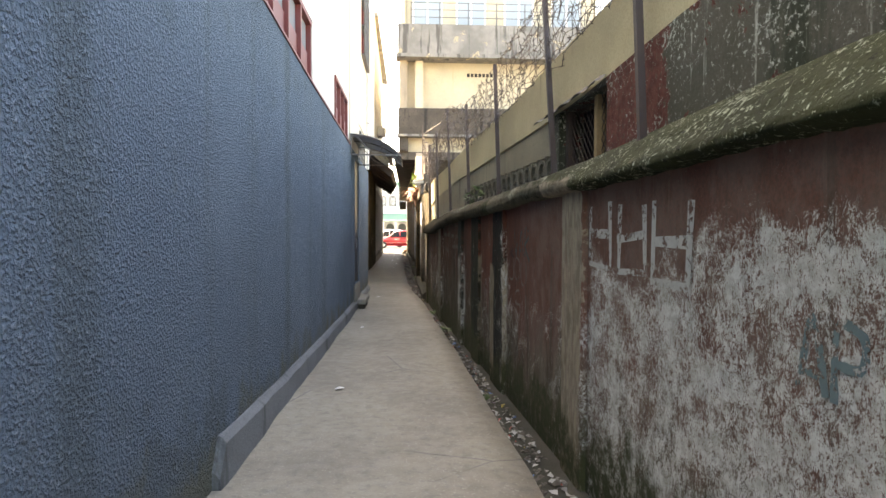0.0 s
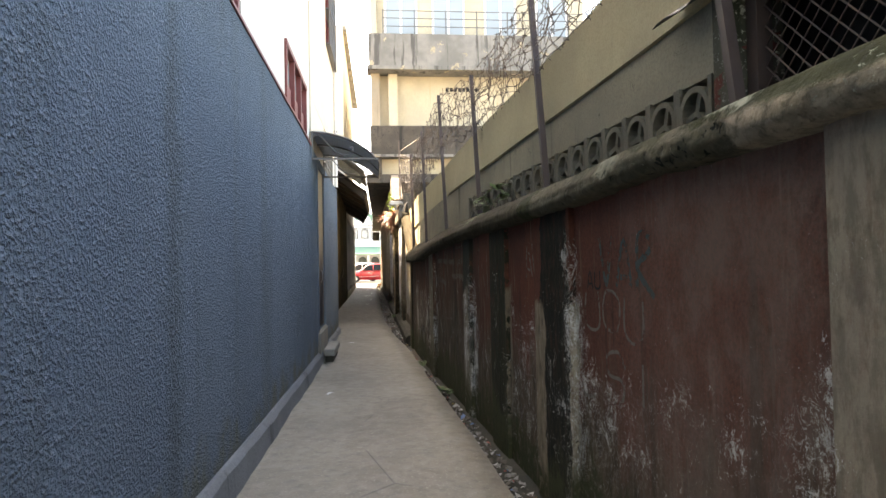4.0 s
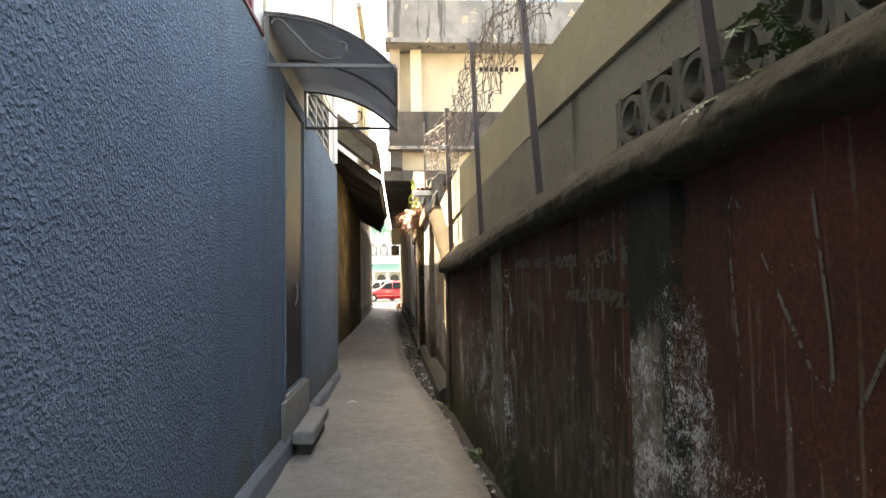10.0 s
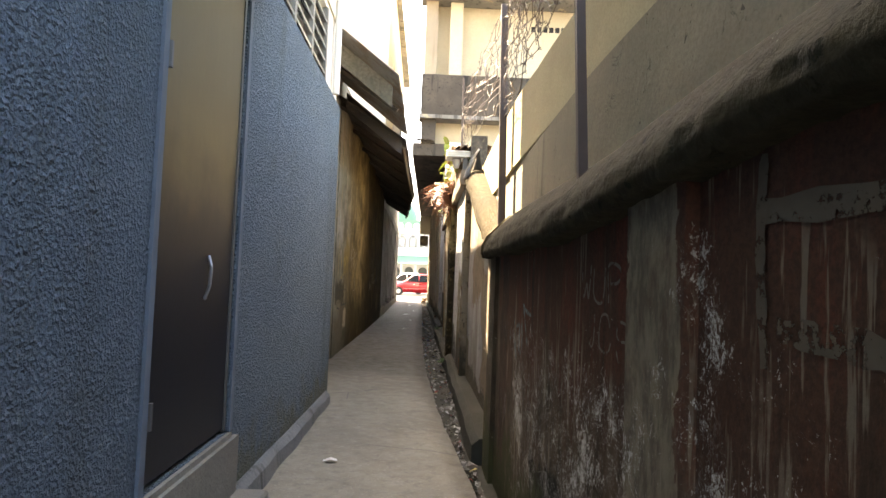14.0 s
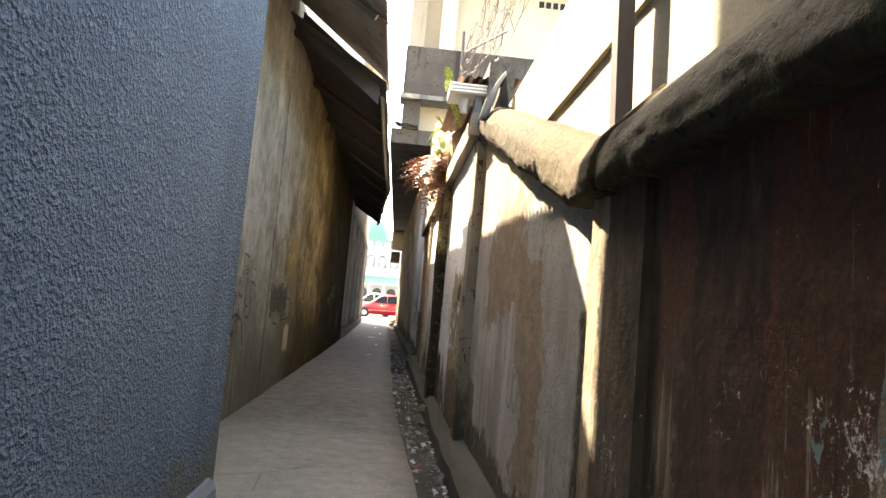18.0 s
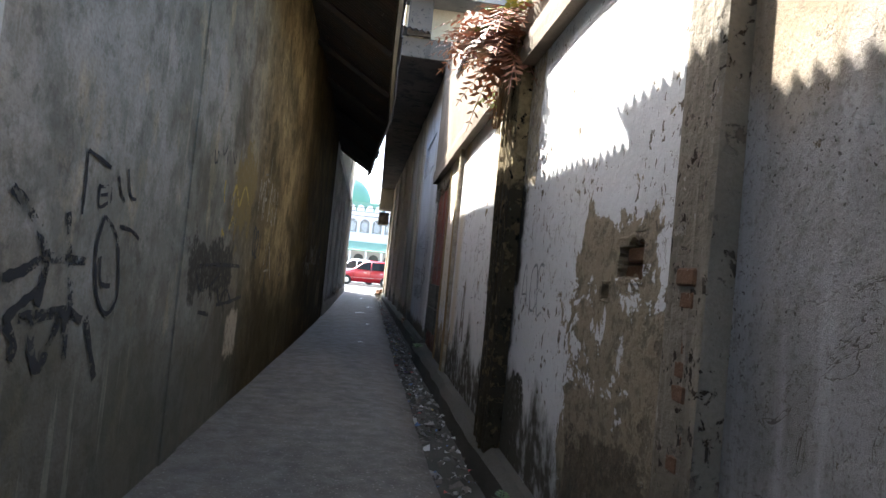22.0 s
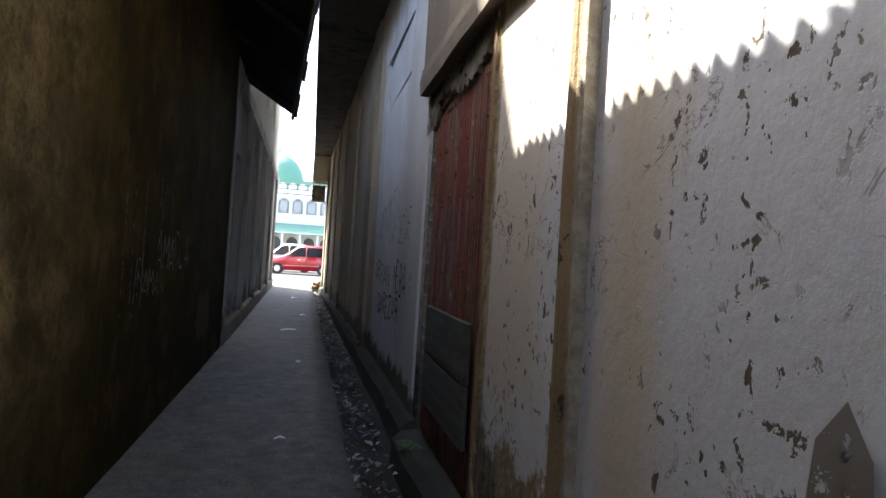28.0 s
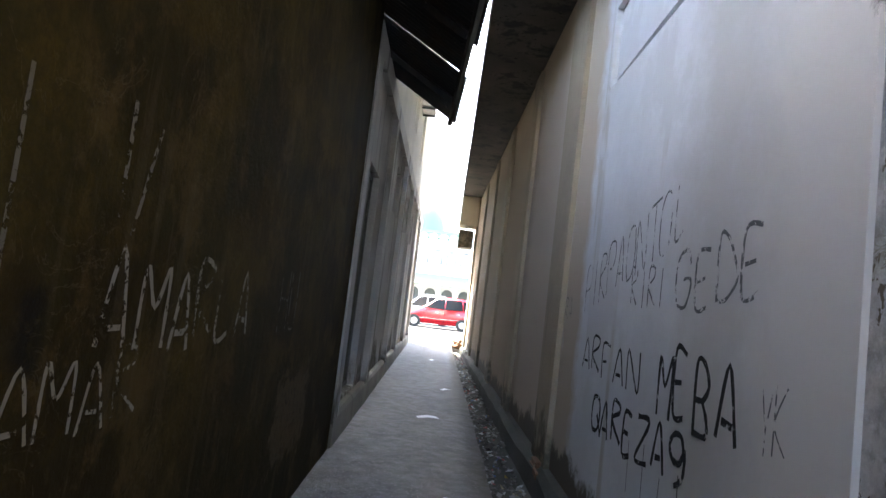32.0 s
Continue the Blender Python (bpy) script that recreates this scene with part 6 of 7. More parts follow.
for p, q in zip(edge, edge[1:]):
    for i in range(3):
        lip.faces.new((p[i], p[i + 1], q[i + 1], q[i]))
bmesh.ops.recalc_face_normals(lip, faces=lip.faces)
structure(part("trim_door_edge", lip, RUST_POST))
bricks(32.1, 32.4, 0.04, 0.16, WHITE_X(32.2) - 0.06, 1.0)

# ---------------------------------------------------------------- building over the right-hand wall
BX, BY = 0.30, 28.5
b3 = thing("corner_building", "cream concrete building with stained slabs and a railed balcony", "building", (4.5, 34, 4.6))
part("overhang_slab", local(box(0.07, 8.6, BY, 45.6, 4.43, 4.75, bevel=0.012), b3), DARK_SLAB, b3, "stained concrete overhang with shade in its colour")
part("wall", local(pierced(lambda y: BX, 0.22, BY, 45.5, 4.75, 14.5, [(31, 32.5, 6.6, 7.8), (36, 37.5, 6.6, 7.8), (41, 42.5, 6.6, 7.8), (31, 32.5, 10.2, 11.8), (36, 37.5, 10.2, 11.8), (41, 42.5, 10.2, 11.8)]), b3), BUILDING_CREAM, b3)
part("front_wall", local(box(BX + 0.23, 8.5, BY + 0.35, BY + 0.55, 4.75, 14.5), b3), BUILDING_CREAM, b3)
part("back_wall", local(box(8.3, 8.5, BY + 0.6, 45.5, 4.75, 14.5), b3), BUILDING_CREAM, b3)
part("roof_slab", local(box(0.2, 8.7, BY - 0.2, 45.7, 14.5, 14.7), b3), STAINED, b3)
part("lower_band", local(box(BX - 0.06, 8.5, BY - 0.12, BY + 0.34, 5.46, 6.52, bevel=0.01), b3), DARK_SLAB, b3, "water-stained concrete band with shade in its colour")
part("band_lip", local(box(BX - 0.1, 8.55, BY - 0.2, BY + 0.3, 5.36, 5.455), b3), STAINED, b3)
part("corner_pier", local(box(BX - 0.03, BX + 0.34, BY - 0.06, BY + 0.345, 4.755, 5.355), b3), DARK_SLAB, b3, "dark corner pier with shade in its colour")
part("column", local(box(BX - 0.02, BX + 0.30, BY - 0.05, BY + 0.33, 6.53, 8.46), b3), TAN_WALL, b3, "stained tan corner column")
part("column", local(box(BX + 0.62, BX + 0.95, BY - 0.02, BY + 0.33, 6.53, 8.46), b3), BUILDING_CREAM, b3)
part("balcony_slab", local(box(BX - 0.08, 8.6, BY - 0.5, BY + 0.34, 8.57, 9.80, bevel=0.015), b3), STAINED, b3, "stained balcony front with flaking paint")
part("slab_lip", local(box(BX - 0.14, 8.65, BY - 0.58, BY + 0.3, 8.47, 8.61), b3), STAINED, b3)
for k in range(8):
    part("vent_slot", local(box(3.08 + k * 0.16, 3.19 + k * 0.16, BY + 0.335, BY + 0.36, 7.92, 8.06), b3), DARK_VOID, b3)
for x in np.arange(0.75, 8.5, 1.15):
    part("rail_post", local(box(x - 0.02, x + 0.02, BY - 0.42, BY - 0.38, 9.80, 10.70), b3), SCROLL, b3)
for z in (10.10, 10.40, 10.68):
    part("rail", local(box(0.75, 8.5, BY - 0.412, BY - 0.388, z - 0.012, z + 0.012), b3), SCROLL, b3)
for x in (0.8, 2.6, 4.6, 6.6):
    w = part("balcony_door", local(box(x, x + 1.25, BY + 0.31, BY + 0.345, 9.85, 12.45), b3), WHITE_TRIM, b3)
    for q in (0.08, 0.68):
        part("pane", local(box(x + q, x + q + 0.5, BY + 0.295, BY + 0.308, 10.05, 12.25), b3), PANE, w)
for h in ((31, 32.5, 6.6, 7.8), (36, 37.5, 6.6, 7.8), (41, 42.5, 6.6, 7.8), (31, 32.5, 10.2, 11.8), (36, 37.5, 10.2, 11.8), (41, 42.5, 10.2, 11.8)):
    w = part("window", local(box(BX + 0.08, BX + 0.1, *h), b3), PANE, b3)
    for y in (h[0] + 0.03, (h[0] + h[1]) / 2, h[1] - 0.03):
        part("window_frame", local(box(BX + 0.05, BX + 0.13, y - 0.03, y + 0.03, h[2], h[3]), b3), WHITE_TRIM, w)
part("corbel", local(box(0.06, 0.60, 44.8, 45.55, 3.56, 4.428, bevel=0.03), b3), BUILDING_CREAM, b3, "cream plaster corbel")
sg = thing("awning_box", "small tan signboard box under a concrete overhang", "sign", (0.45, 45.3, 3.7))
part("case", local(box(0.08, 0.50, 44.9, 45.6, 2.95, 3.45, bevel=0.01), sg), TAN_WALL, sg)
part("hanger", local(box(0.28, 0.32, 45.2, 45.24, 3.45, 3.56), sg), SCROLL, sg)

# white box with a lamp socket on the sloping wall, and the leaning board beside it
lb = thing("lamp_box", "white ribbed box with a round lamp socket under it", "lamp", (0.9, 20.75, 2.9))
part("case", local(box(0.78, 1.20, 20.52, 20.84, 2.865, 2.955, bevel=0.01), lb), PLASTIC, lb)
for k in range(3):
    part("rib", local(box(0.778, 1.202, 20.50, 20.522, 2.872 + k * 0.028, 2.884 + k * 0.028), lb), WHITE_TRIM, lb)
b = bmesh.new()
bmesh.ops.create_cone(b, cap_ends=True, segments=14, radius1=0.045, radius2=0.06, depth=0.07, matrix=Matrix.Translation((0.92, 20.68, 2.828)))
bmesh.ops.create_cone(b, cap_ends=True, segments=14, radius1=0.032, radius2=0.04, depth=0.05, matrix=Matrix.Translation((0.92, 20.68, 2.775)))
part("socket", local(b, lb), PLASTIC, lb, "round white lamp socket")
part("bracket", local(box(1.0, 1.06, 20.56, 20.72, 2.70, 2.862), lb), SCROLL, lb)
rs = thing("lean_to_sheet", "rusty corrugated sheet laid on a wall top", "sheet", (1.3, 20.5, 3.0))
part("sheet", local(corrugated((0.84, 20.47, 2.985), (2.3, 20.47, 3.07), (0.84, 22.85, 3.18), (2.3, 22.85, 3.26), 0.076, 0.012), rs), TIN_RUST, rs)
fl = thing("bent_flap", "curled pale sheet at the end of a sloping coping", "sheet", (1.08, 20.0, 2.5))
bm = bmesh.new()
rows = []
for i in range(9):
    f = i / 8
    low, high = Vector((0.985, 20.02, 2.50)), Vector((1.15, 19.98, 2.87))
    mid = low.lerp(high, f) + Vector((-0.030 * math.sin(math.pi * f), -0.02 * math.sin(math.pi * f), 0))
    w = 0.085 - 0.055 * f
    rows.append([bm.verts.new(mid + Vector((w * q, 0.10 * q * q + 0.012 * math.sin(5 * f + 3 * q), 0.012 * q))) for q in (0, 0.25, 0.5, 0.75, 1.0)])
for a, b2 in zip(rows, rows[1:]):
    for i in range(4):
        bm.faces.new((a[i], a[i + 1], b2[i + 1], b2[i]))
bm.normal_update()
bmesh.ops.solidify(bm, geom=bm.faces[:], thickness=0.005)
part("sheet", local(bm, fl), TIN_GREY, fl, smooth=True)
# dark plate that stands in for the shade in the triangular opening
bm = bmesh.new()
f = bm.faces.new([bm.verts.new(p) for p in ((1.065, 20.14, 2.50), (1.23, 20.06, 2.50), (1.165, 20.02, 2.86), (1.13, 20.10, 2.80))])
bm.normal_update()
bmesh.ops.solidify(bm, geom=[f], thickness=0.006)
part("fold", local(bm, fl), DARK_SLAB, fl, "dark plate for a shaded triangular opening")
ts = thing("tin_scrap", "bent grey tin scrap on the edge of a concrete overhang", "sheet", (0.4, 28.3, 4.8))
part("sheet", local(corrugated((0.10, 28.30, 4.84), (0.62, 28.34, 4.79), (0.16, 28.9, 4.90), (0.66, 28.9, 4.84), 0.09, 0.012), ts), TIN_GREY, ts)
ip = thing("iron_pole", "thin rusty pole with a slanting brace on a wall top", "pole", (1.15, 24.5, 3.14))
part("shaft", local(tube([(1.16, 24.5, 3.0), (1.15, 24.5, 4.1), (1.14, 24.5, 5.19)], 0.022, 7), ip), WIRE, ip)
part("brace", local(tube([(1.15, 24.5, 4.85), (1.79, 24.5, 5.28)], 0.016, 6), ip), WIRE, ip)
ps = thing("plastic_scrap", "torn white plastic sheet caught on a wall", "plastic", (0.9, 26.4, 3.6))
bm = bmesh.new()
rnd = random.Random(23)
rows = []
for i in range(9):
    f = i / 8
    w = 0.10 + 0.07 * math.sin(6 * f) + rnd.uniform(-0.03, 0.03)
    y, z = 26.5 - 1.05 * f, 3.58 + 0.04 * math.sin(5 * f)
    rows.append([bm.verts.new((WHITE_X(y) - 0.09 - 0.02 * math.sin(7 * f + 5 * q), y + 0.05 * q, z + w * q + rnd.uniform(-0.02, 0.02))) for q in (-0.5, 0, 0.5, 1)])
for a, b2 in zip(rows, rows[1:]):
    for i in range(3):
        bm.faces.new((a[i], a[i + 1], b2[i + 1], b2[i]))
bm.normal_update()
bmesh.ops.solidify(bm, geom=bm.faces[:], thickness=0.002)
part("sheet", local(bm, ps), PLASTIC, ps, smooth=True)

# ---------------------------------------------------------------- ferns, weeds and litter
def frond(bm, base, out, length, droop, leaves, size, rnd, broad=0.2):
    base, out = Vector(base), Vector(out).normalized()
    side = out.cross(Vector((0, 0, 1)))
    side = side.normalized() if side.length > 0.1 else Vector((1, 0, 0))
    pts = []
    for i in range(leaves + 1):
        f = i / leaves
        pts.append(base + out * length * f + Vector((0, 0, -droop * f * f)))
    for i in range(leaves):
        a, b = pts[i], pts[i + 1]
        w = 0.0035
        v = [bm.verts.new(p) for p in (a - side * w, a + side * w, b + side * w, b - side * w)]
        bm.faces.new(v)
        f = i / leaves
        s = size * math.sin(math.pi * min(1, 0.15 + 0.85 * f)) + 0.012
        d = (b - a).normalized()
        for sg in (1, -1):
            tip = a + side * sg * s + d * s * 0.45 + Vector((0, 0, rnd.uniform(-0.4, 0.1) * s))
            mid = a + (tip - a) * 0.5
            wv = d * s * broad
            q = [bm.verts.new(p) for p in (a, mid + wv, tip, mid - wv)]
            bm.faces.new(q)


def fern(name, at, n, length, mat, label, seed, up=0.5, slim=0.16, broad=0.2):
    rnd = random.Random(seed)
    t = thing(name, label, "fern", at, "ferns on the old wall")
    for k in range(n):
        a = rnd.uniform(0, 2 * math.pi)
        out = (math.cos(a) - 0.35, math.sin(a) * 0.8 - 0.25, rnd.uniform(-0.35, up))
        bm = bmesh.new()
        frond(bm, (rnd.uniform(-0.06, 0.06), rnd.uniform(-0.1, 0.1), rnd.uniform(-0.12, 0.12)), out, length * rnd.uniform(0.6, 1.1), length * rnd.uniform(0.1, 0.6), 11, length * slim, rnd, broad)
        part("frond", bm, mat, t)
    return t


fern("dry_fern", (0.90, 23.05, 2.78), 64, 0.58, FERN_BROWN, "dry reddish fern clump hanging from a wall column", 4, 0.5)
fern("green_fern", (0.86, 22.95, 2.90), 7, 0.34, FERN_GREEN, "young bright green fern fronds on a wall column", 6, 2.6, 0.10, 0.42)
fern("green_fern", (0.84, 22.98, 3.16), 4, 0.34, FERN_GREEN, "upright bright green fern fronds on a wall column", 17, 4.0, 0.10, 0.42)
fern("green_fern", (0.80, 20.95, 3.0), 3, 0.26, FERN_GREEN, "young bright green fern fronds behind a lamp box", 18, 3.0, 0.11, 0.42)
fern("green_fern", (0.92, 23.6, 2.50), 5, 0.20, FERN_GREEN, "small green fern tuft under a beam", 27, 0.8, 0.12, 0.4)
fern("wall_fern", (RED_X(11.3) + 0.05, 11.3, 1.98), 10, 0.20, WEED, "small grey-green fern on a mossy coping", 9, 1.0)
fern("leafy_plant", (RED_X(10.7) + 0.07, 10.7, 1.97), 12, 0.15, WEED, "low green leafy plant on a mossy coping", 29, 1.2, 0.13, 0.25)
rt = thing("dry_roots", "tangle of brown hanging roots on a black column", "roots", (0.9, 23.1, 2.6))
rnd = random.Random(10)
for k in range(26):
    y, x = rnd.uniform(22.85, 23.35), WHITE_X(23) - 0.105
    pts = [Vector((x, y, 2.72))]
    for i in range(6):
        pts.append(pts[-1] + Vector((rnd.uniform(-0.012, 0.008), rnd.uniform(-0.03, 0.03), -rnd.uniform(0.05, 0.12))))
    part("root", local(tube(pts, 0.005, 3), rt), RUST_POST, rt)


def weed(x, y, z, n, h, seed):
    rnd = random.Random(seed)
    t = thing("weed", "small green weed growing at the foot of a wall", "weed", (x, y, z), "weeds along the gutter")
    for k in range(n):
        a = rnd.uniform(0, 6.3)
        bm = bmesh.new()
        frond(bm, (rnd.uniform(-0.02, 0.02), rnd.uniform(-0.03, 0.03), 0), (math.cos(a), math.sin(a), rnd.uniform(0.6, 1.8)), h * rnd.uniform(0.6, 1.1), h * 0.3, 6, h * 0.28, rnd)
        part("leaf", bm, WEED, t)


weed(FLOOR_R(12.9) + 0.12, 12.9, -0.13, 9, 0.16, 1)
weed(FLOOR_R(8.7) + 0.05, 8.7, -0.13, 8, 0.14, 2)
weed(0.86, 27.8, 0.05, 10, 0.14, 3)
weed(0.9, 29.0, 0.02, 6, 0.12, 4)
weed(FLOOR_R(15.0) + 0.1, 15.0, -0.13, 7, 0.13, 5)
weed(0.84, 21.8, 0.06, 6, 0.1, 6)

rnd = random.Random(21)
bm = bmesh.new()
for k in range(3200):
    y = rnd.uniform(4, 45)
    x = FLOOR_R(y) + rnd.uniform(-0.02, 0.30 if y > 15 else 0.22)
    x = min(x, (RED_X(y) if y < 17.3 else WHITE_X(max(y, 20.6))) - 0.12)
    s = rnd.uniform(0.006, 0.024) * (1.6 if rnd.random() < 0.06 else 1)
    z = -0.135 + rnd.uniform(0, 0.05)
    m = Matrix.Translation((x, y, z)) @ Euler((rnd.uniform(-0.6, 0.6), rnd.uniform(-0.6, 0.6), rnd.uniform(0, 6))).to_matrix().to_4x4()
    w, l = s, s * rnd.uniform(0.5, 1.6)
    q = [bm.verts.new(m @ Vector(p)) for p in ((-w, -l, 0), (w, -l * 0.8, 0.01), (w * 0.9, l, 0), (-w * 0.8, l * 0.9, 0.012), (0, 0, s * rnd.uniform(0.2, 0.7)))]
    for i in range(4):
        bm.faces.new((q[i], q[(i + 1) % 4], q[4]))
tagged(part("litter", bm, LITTER), "scraps of plastic, paper and leaves in a gutter", "litter", kind="stuff")
bm = bmesh.new()
for k in range(900):
    y = rnd.uniform(3, 45)
    x = FLOOR_R(y) + rnd.uniform(-0.03, 0.28)
    x = min(x, (RED_X(y) if y < 17.3 else WHITE_X(max(y, 20.6))) - 0.1)
    s = rnd.uniform(0.008, 0.028)
    m = Matrix.Translation((x, y, -0.135)) @ Euler((rnd.uniform(0, 6), rnd.uniform(0, 6), 0)).to_matrix().to_4x4() @ Matrix.Diagonal((1, rnd.uniform(0.6, 1.4), 0.7, 1))
    bmesh.ops.create_icosphere(bm, subdivisions=1, radius=s, matrix=m) if k < 500 else None
tagged(part("gravel", bm, KERB), "grey stones and rubble in a gutter", "gravel", kind="stuff")
for y, x, r, s in ((34.1, -0.10, 20, 0.13), (12.4, -0.05, 50, 0.05), (16.9, -0.02, 10, 0.05), (31.2, 0.12, 70, 0.06), (8.6, 0.0, 30, 0.05), (36.5, 0.1, 45, 0.09), (28.2, 0.05, 15, 0.04), (41, -0.2, 60, 0.1)):
    b = bmesh.new()
    q = [b.verts.new(p) for p in ((-s, -s * 0.4, 0.0), (0, -s * 0.45, 0.012), (s, -s * 0.3, 0.0), (s * 0.9, s * 0.4, 0.003), (0.1 * s, s * 0.45, 0.015), (-s * 0.9, s * 0.35, 0.0))]
    b.faces.new((q[0], q[1], q[4], q[5])); b.faces.new((q[1], q[2], q[3], q[4]))
    b.normal_update()
    bmesh.ops.solidify(b, geom=b.faces[:], thickness=0.002)
    o = part("paper_scrap", b, WHITE_TRIM)
    o.matrix_basis = pose(x, y, 0.016, 0, 0, r)
    tagged(o, "crumpled white paper scrap lying on concrete", "paper", "scraps on the alley floor")

# ---------------------------------------------------------------- painted words and marks on the walls
GLYPH = {"A": "00-24-40 11-31", "M": "00-04-22-44-40", "R": "00-04-34-33-02-40", "L": "04-00-30", "N": "00-04-40-44", "F": "00-04-34 02-22", "G": "43-34-14-03-01-10-30-41-42-22",
         "E": "34-04-00-30 02-22", "D": "00-04-24-42-41-20-00", "I": "20-24", "0": "10-01-03-14-34-43-41-30-10", "2": "03-14-34-43-42-00-40", "1": "20-24", "H": "00-04 40-44 02-42", "U": "04-01-10-30-41-44",
         "O": "10-01-03-14-34-43-41-30-10", "Z": "04-44-00-40", "B": "00-04-24-33-22-02 22-31-30-00", "S": "43-34-14-03-12-32-41-30-10-01", "P": "00-04-34-43-32-02", "Q": "10-01-03-14-34-43-41-30-10 32-50", "/": "00-44", "~": "04-40", "T": "04-44 24-20", "V": "04-20-44", "9": "43-34-14-03-12-32-43-41-20", "8": "00-04-44-40-00 02-42", "K": "00-04 44-02-40", "W": "04-10-22-30-44", "Y": "04-22-44 22-20", "J": "34-31-20-01", "7": "04-44-10", "-": "02-42", "|": "20-25", "=": "04-00-40-44 02-42", "C": "43-34-14-03-01-10-30-41"}


def smooth_line(p, n=5):
    """Points of a hand-drawn curve through the nodes p."""
    if len(p) < 3:
        return p
    q = [p[0]] + p + [p[-1]]
    out = []
    for a, b, c, d in zip(q, q[1:], q[2:], q[3:]):
        for i in range(n):
            t = i / n
            out.append(tuple(0.5 * (2 * b[k] + (c[k] - a[k]) * t + (2 * a[k] - 5 * b[k] + 4 * c[k] - d[k]) * t * t + (3 * b[k] - a[k] - 3 * c[k] + d[k]) * t ** 3) for k in (0, 1)))
    return out + [p[-1]]


def words(text, xf, sgn, y, z, h, mat, label, r=0.011, w=0.62, lean=0.0, rise=0.0, wob=0.12, seed=1, block=False):
    """Hand-drawn letters as thin paint strokes. sgn is the way the letters run along y; the strokes stand a few mm off the wall."""
    rnd = random.Random(seed)
    word = thing("graffiti", label, "graffiti", (xf(y), y, z), "words on the alley walls")
    for i, ch in enumerate(text):
        jy, jz = rnd.uniform(-0.05, 0.05) * h, rnd.uniform(-0.08, 0.08) * h
        bm = bmesh.new()
        for stroke in GLYPH[ch].split():
            p = []
            for node in stroke.split("-"):
                u = (int(node[0]) / 4 + rnd.uniform(-wob, wob) * 0.5) * h * w + i * h * w * 1.35
                v = (int(node[1]) / 4 + rnd.uniform(-wob, wob) * 0.4) * h
                p.append((u + lean * v + jy, v + jz + rise * u))
            p = p if block else smooth_line(p)
            off = rnd.uniform(0.004, 0.007)
            rows = []
            for k, (u, v) in enumerate(p):
                a, b = p[max(k - 1, 0)], p[min(k + 1, len(p) - 1)]
                d = Vector((b[0] - a[0], b[1] - a[1]))
                d = d.normalized() if d.length > 1e-6 else Vector((1, 0))
                n = Vector((-d.y, d.x)) * r * rnd.uniform(0.75, 1.15)
                rows.append([bm.verts.new((xf(y + sgn * (u + s * n.x)) + (off if sgn > 0 else -off), y + sgn * (u + s * n.x), v + s * n.y + z)) for s in (1, -1)])
            for a, b in zip(rows, rows[1:]):
                bm.faces.new((a[0], b[0], b[1], a[1]))
        part("letter", local(bm, word), mat, word)


def marks(xf, sgn, strokes, mat, label, r, seed):
    """Loose brush strokes along the wall, each given by its turning points (y, z)."""
    rnd = random.Random(seed)
    y0, z0 = strokes[0][0]
    word = thing("graffiti", label, "graffiti", (xf(y0), y0, z0), "words on the alley walls")
    for stroke in strokes:
        p = smooth_line(list(stroke))
        bm = bmesh.new()
        off = rnd.uniform(0.004, 0.007) * (1 if sgn > 0 else -1)
        rows = []
        for k, (y, z) in enumerate(p):
            a, b = p[max(k - 1, 0)], p[min(k + 1, len(p) - 1)]
            d = Vector((b[0] - a[0], b[1] - a[1]))
            d = d.normalized() if d.length > 1e-6 else Vector((1, 0))
            n = Vector((-d.y, d.x)) * r * rnd.uniform(0.7, 1.2)
            rows.append([bm.verts.new((xf(y + s * n.x) + off, y + s * n.x, z + s * n.y)) for s in (1, -1)])
        for a, b in zip(rows, rows[1:]):
            bm.faces.new((a[0], b[0], b[1], a[1]))
        part("stroke", local(bm, word), mat, word)


OX, WX = OCHRE_X, lambda y: WHITE_X(y) - 0.02
words("021", OX, 1, 24.05, 1.12, 0.21, BLACK_PAINT, "black painted number on a stained ochre wall", 0.014, 0.42, seed=2)
words("MFAN", OX, 1, 24.12, 1.42, 0.33, CHALK, "pale chalk letters on a stained ochre wall", 0.014, 0.52, seed=3)
words("|-|", OX, 1, 24.1, 1.66, 0.30, FAINT, "pale paint drips on a stained ochre wall", 0.010, 0.42, wob=0.3, seed=36)
words("A", OX, 1, 24.55, 0.92, 0.36, CHALK, "pale chalk letter on a stained ochre wall", 0.010, 1.3, seed=4)
words("/", OX, 1, 24.68, 0.80, 0.65, BLACK_PAINT, "long black slash on a stained ochre wall", 0.012, 0.3, seed=37)
words("1D1", OX, 1, 25.3, 0.95, 0.2, BLACK_PAINT, "small black marks on a stained ochre wall", 0.008, 0.8, seed=38)
words("AMARLA", OX, 1, 28.36, 1.10, 0.24, CHALK, "pale chalk letters on a dark ochre wall", 0.010, 0.60, seed=5)
words("MAMAR", OX, 1, 27.93, 0.93, 0.16, CHALK, "pale chalk letters on a dark ochre wall", 0.006, 0.66, seed=6)
words("HU", OX, 1, 30.0, 1.10, 0.3, FAINT, "faint chalk letters on a dark ochre wall", 0.006, 0.5, seed=7)
words("1/", OX, 1, 28.36, 1.40, 0.30, FAINT, "faint chalk strokes on a dark ochre wall", 0.010, 0.25, seed=8)
words("||/|", OX, 1, 27.58, 0.85, 0.62, FAINT, "long pale drips on a dark ochre wall", 0.007, 0.16, wob=0.2, seed=39)
words("AI", OX, 1, 27.9, 1.14, 0.10, CHALK, "small chalk letters on a dark ochre wall", 0.004, 0.7, seed=40)
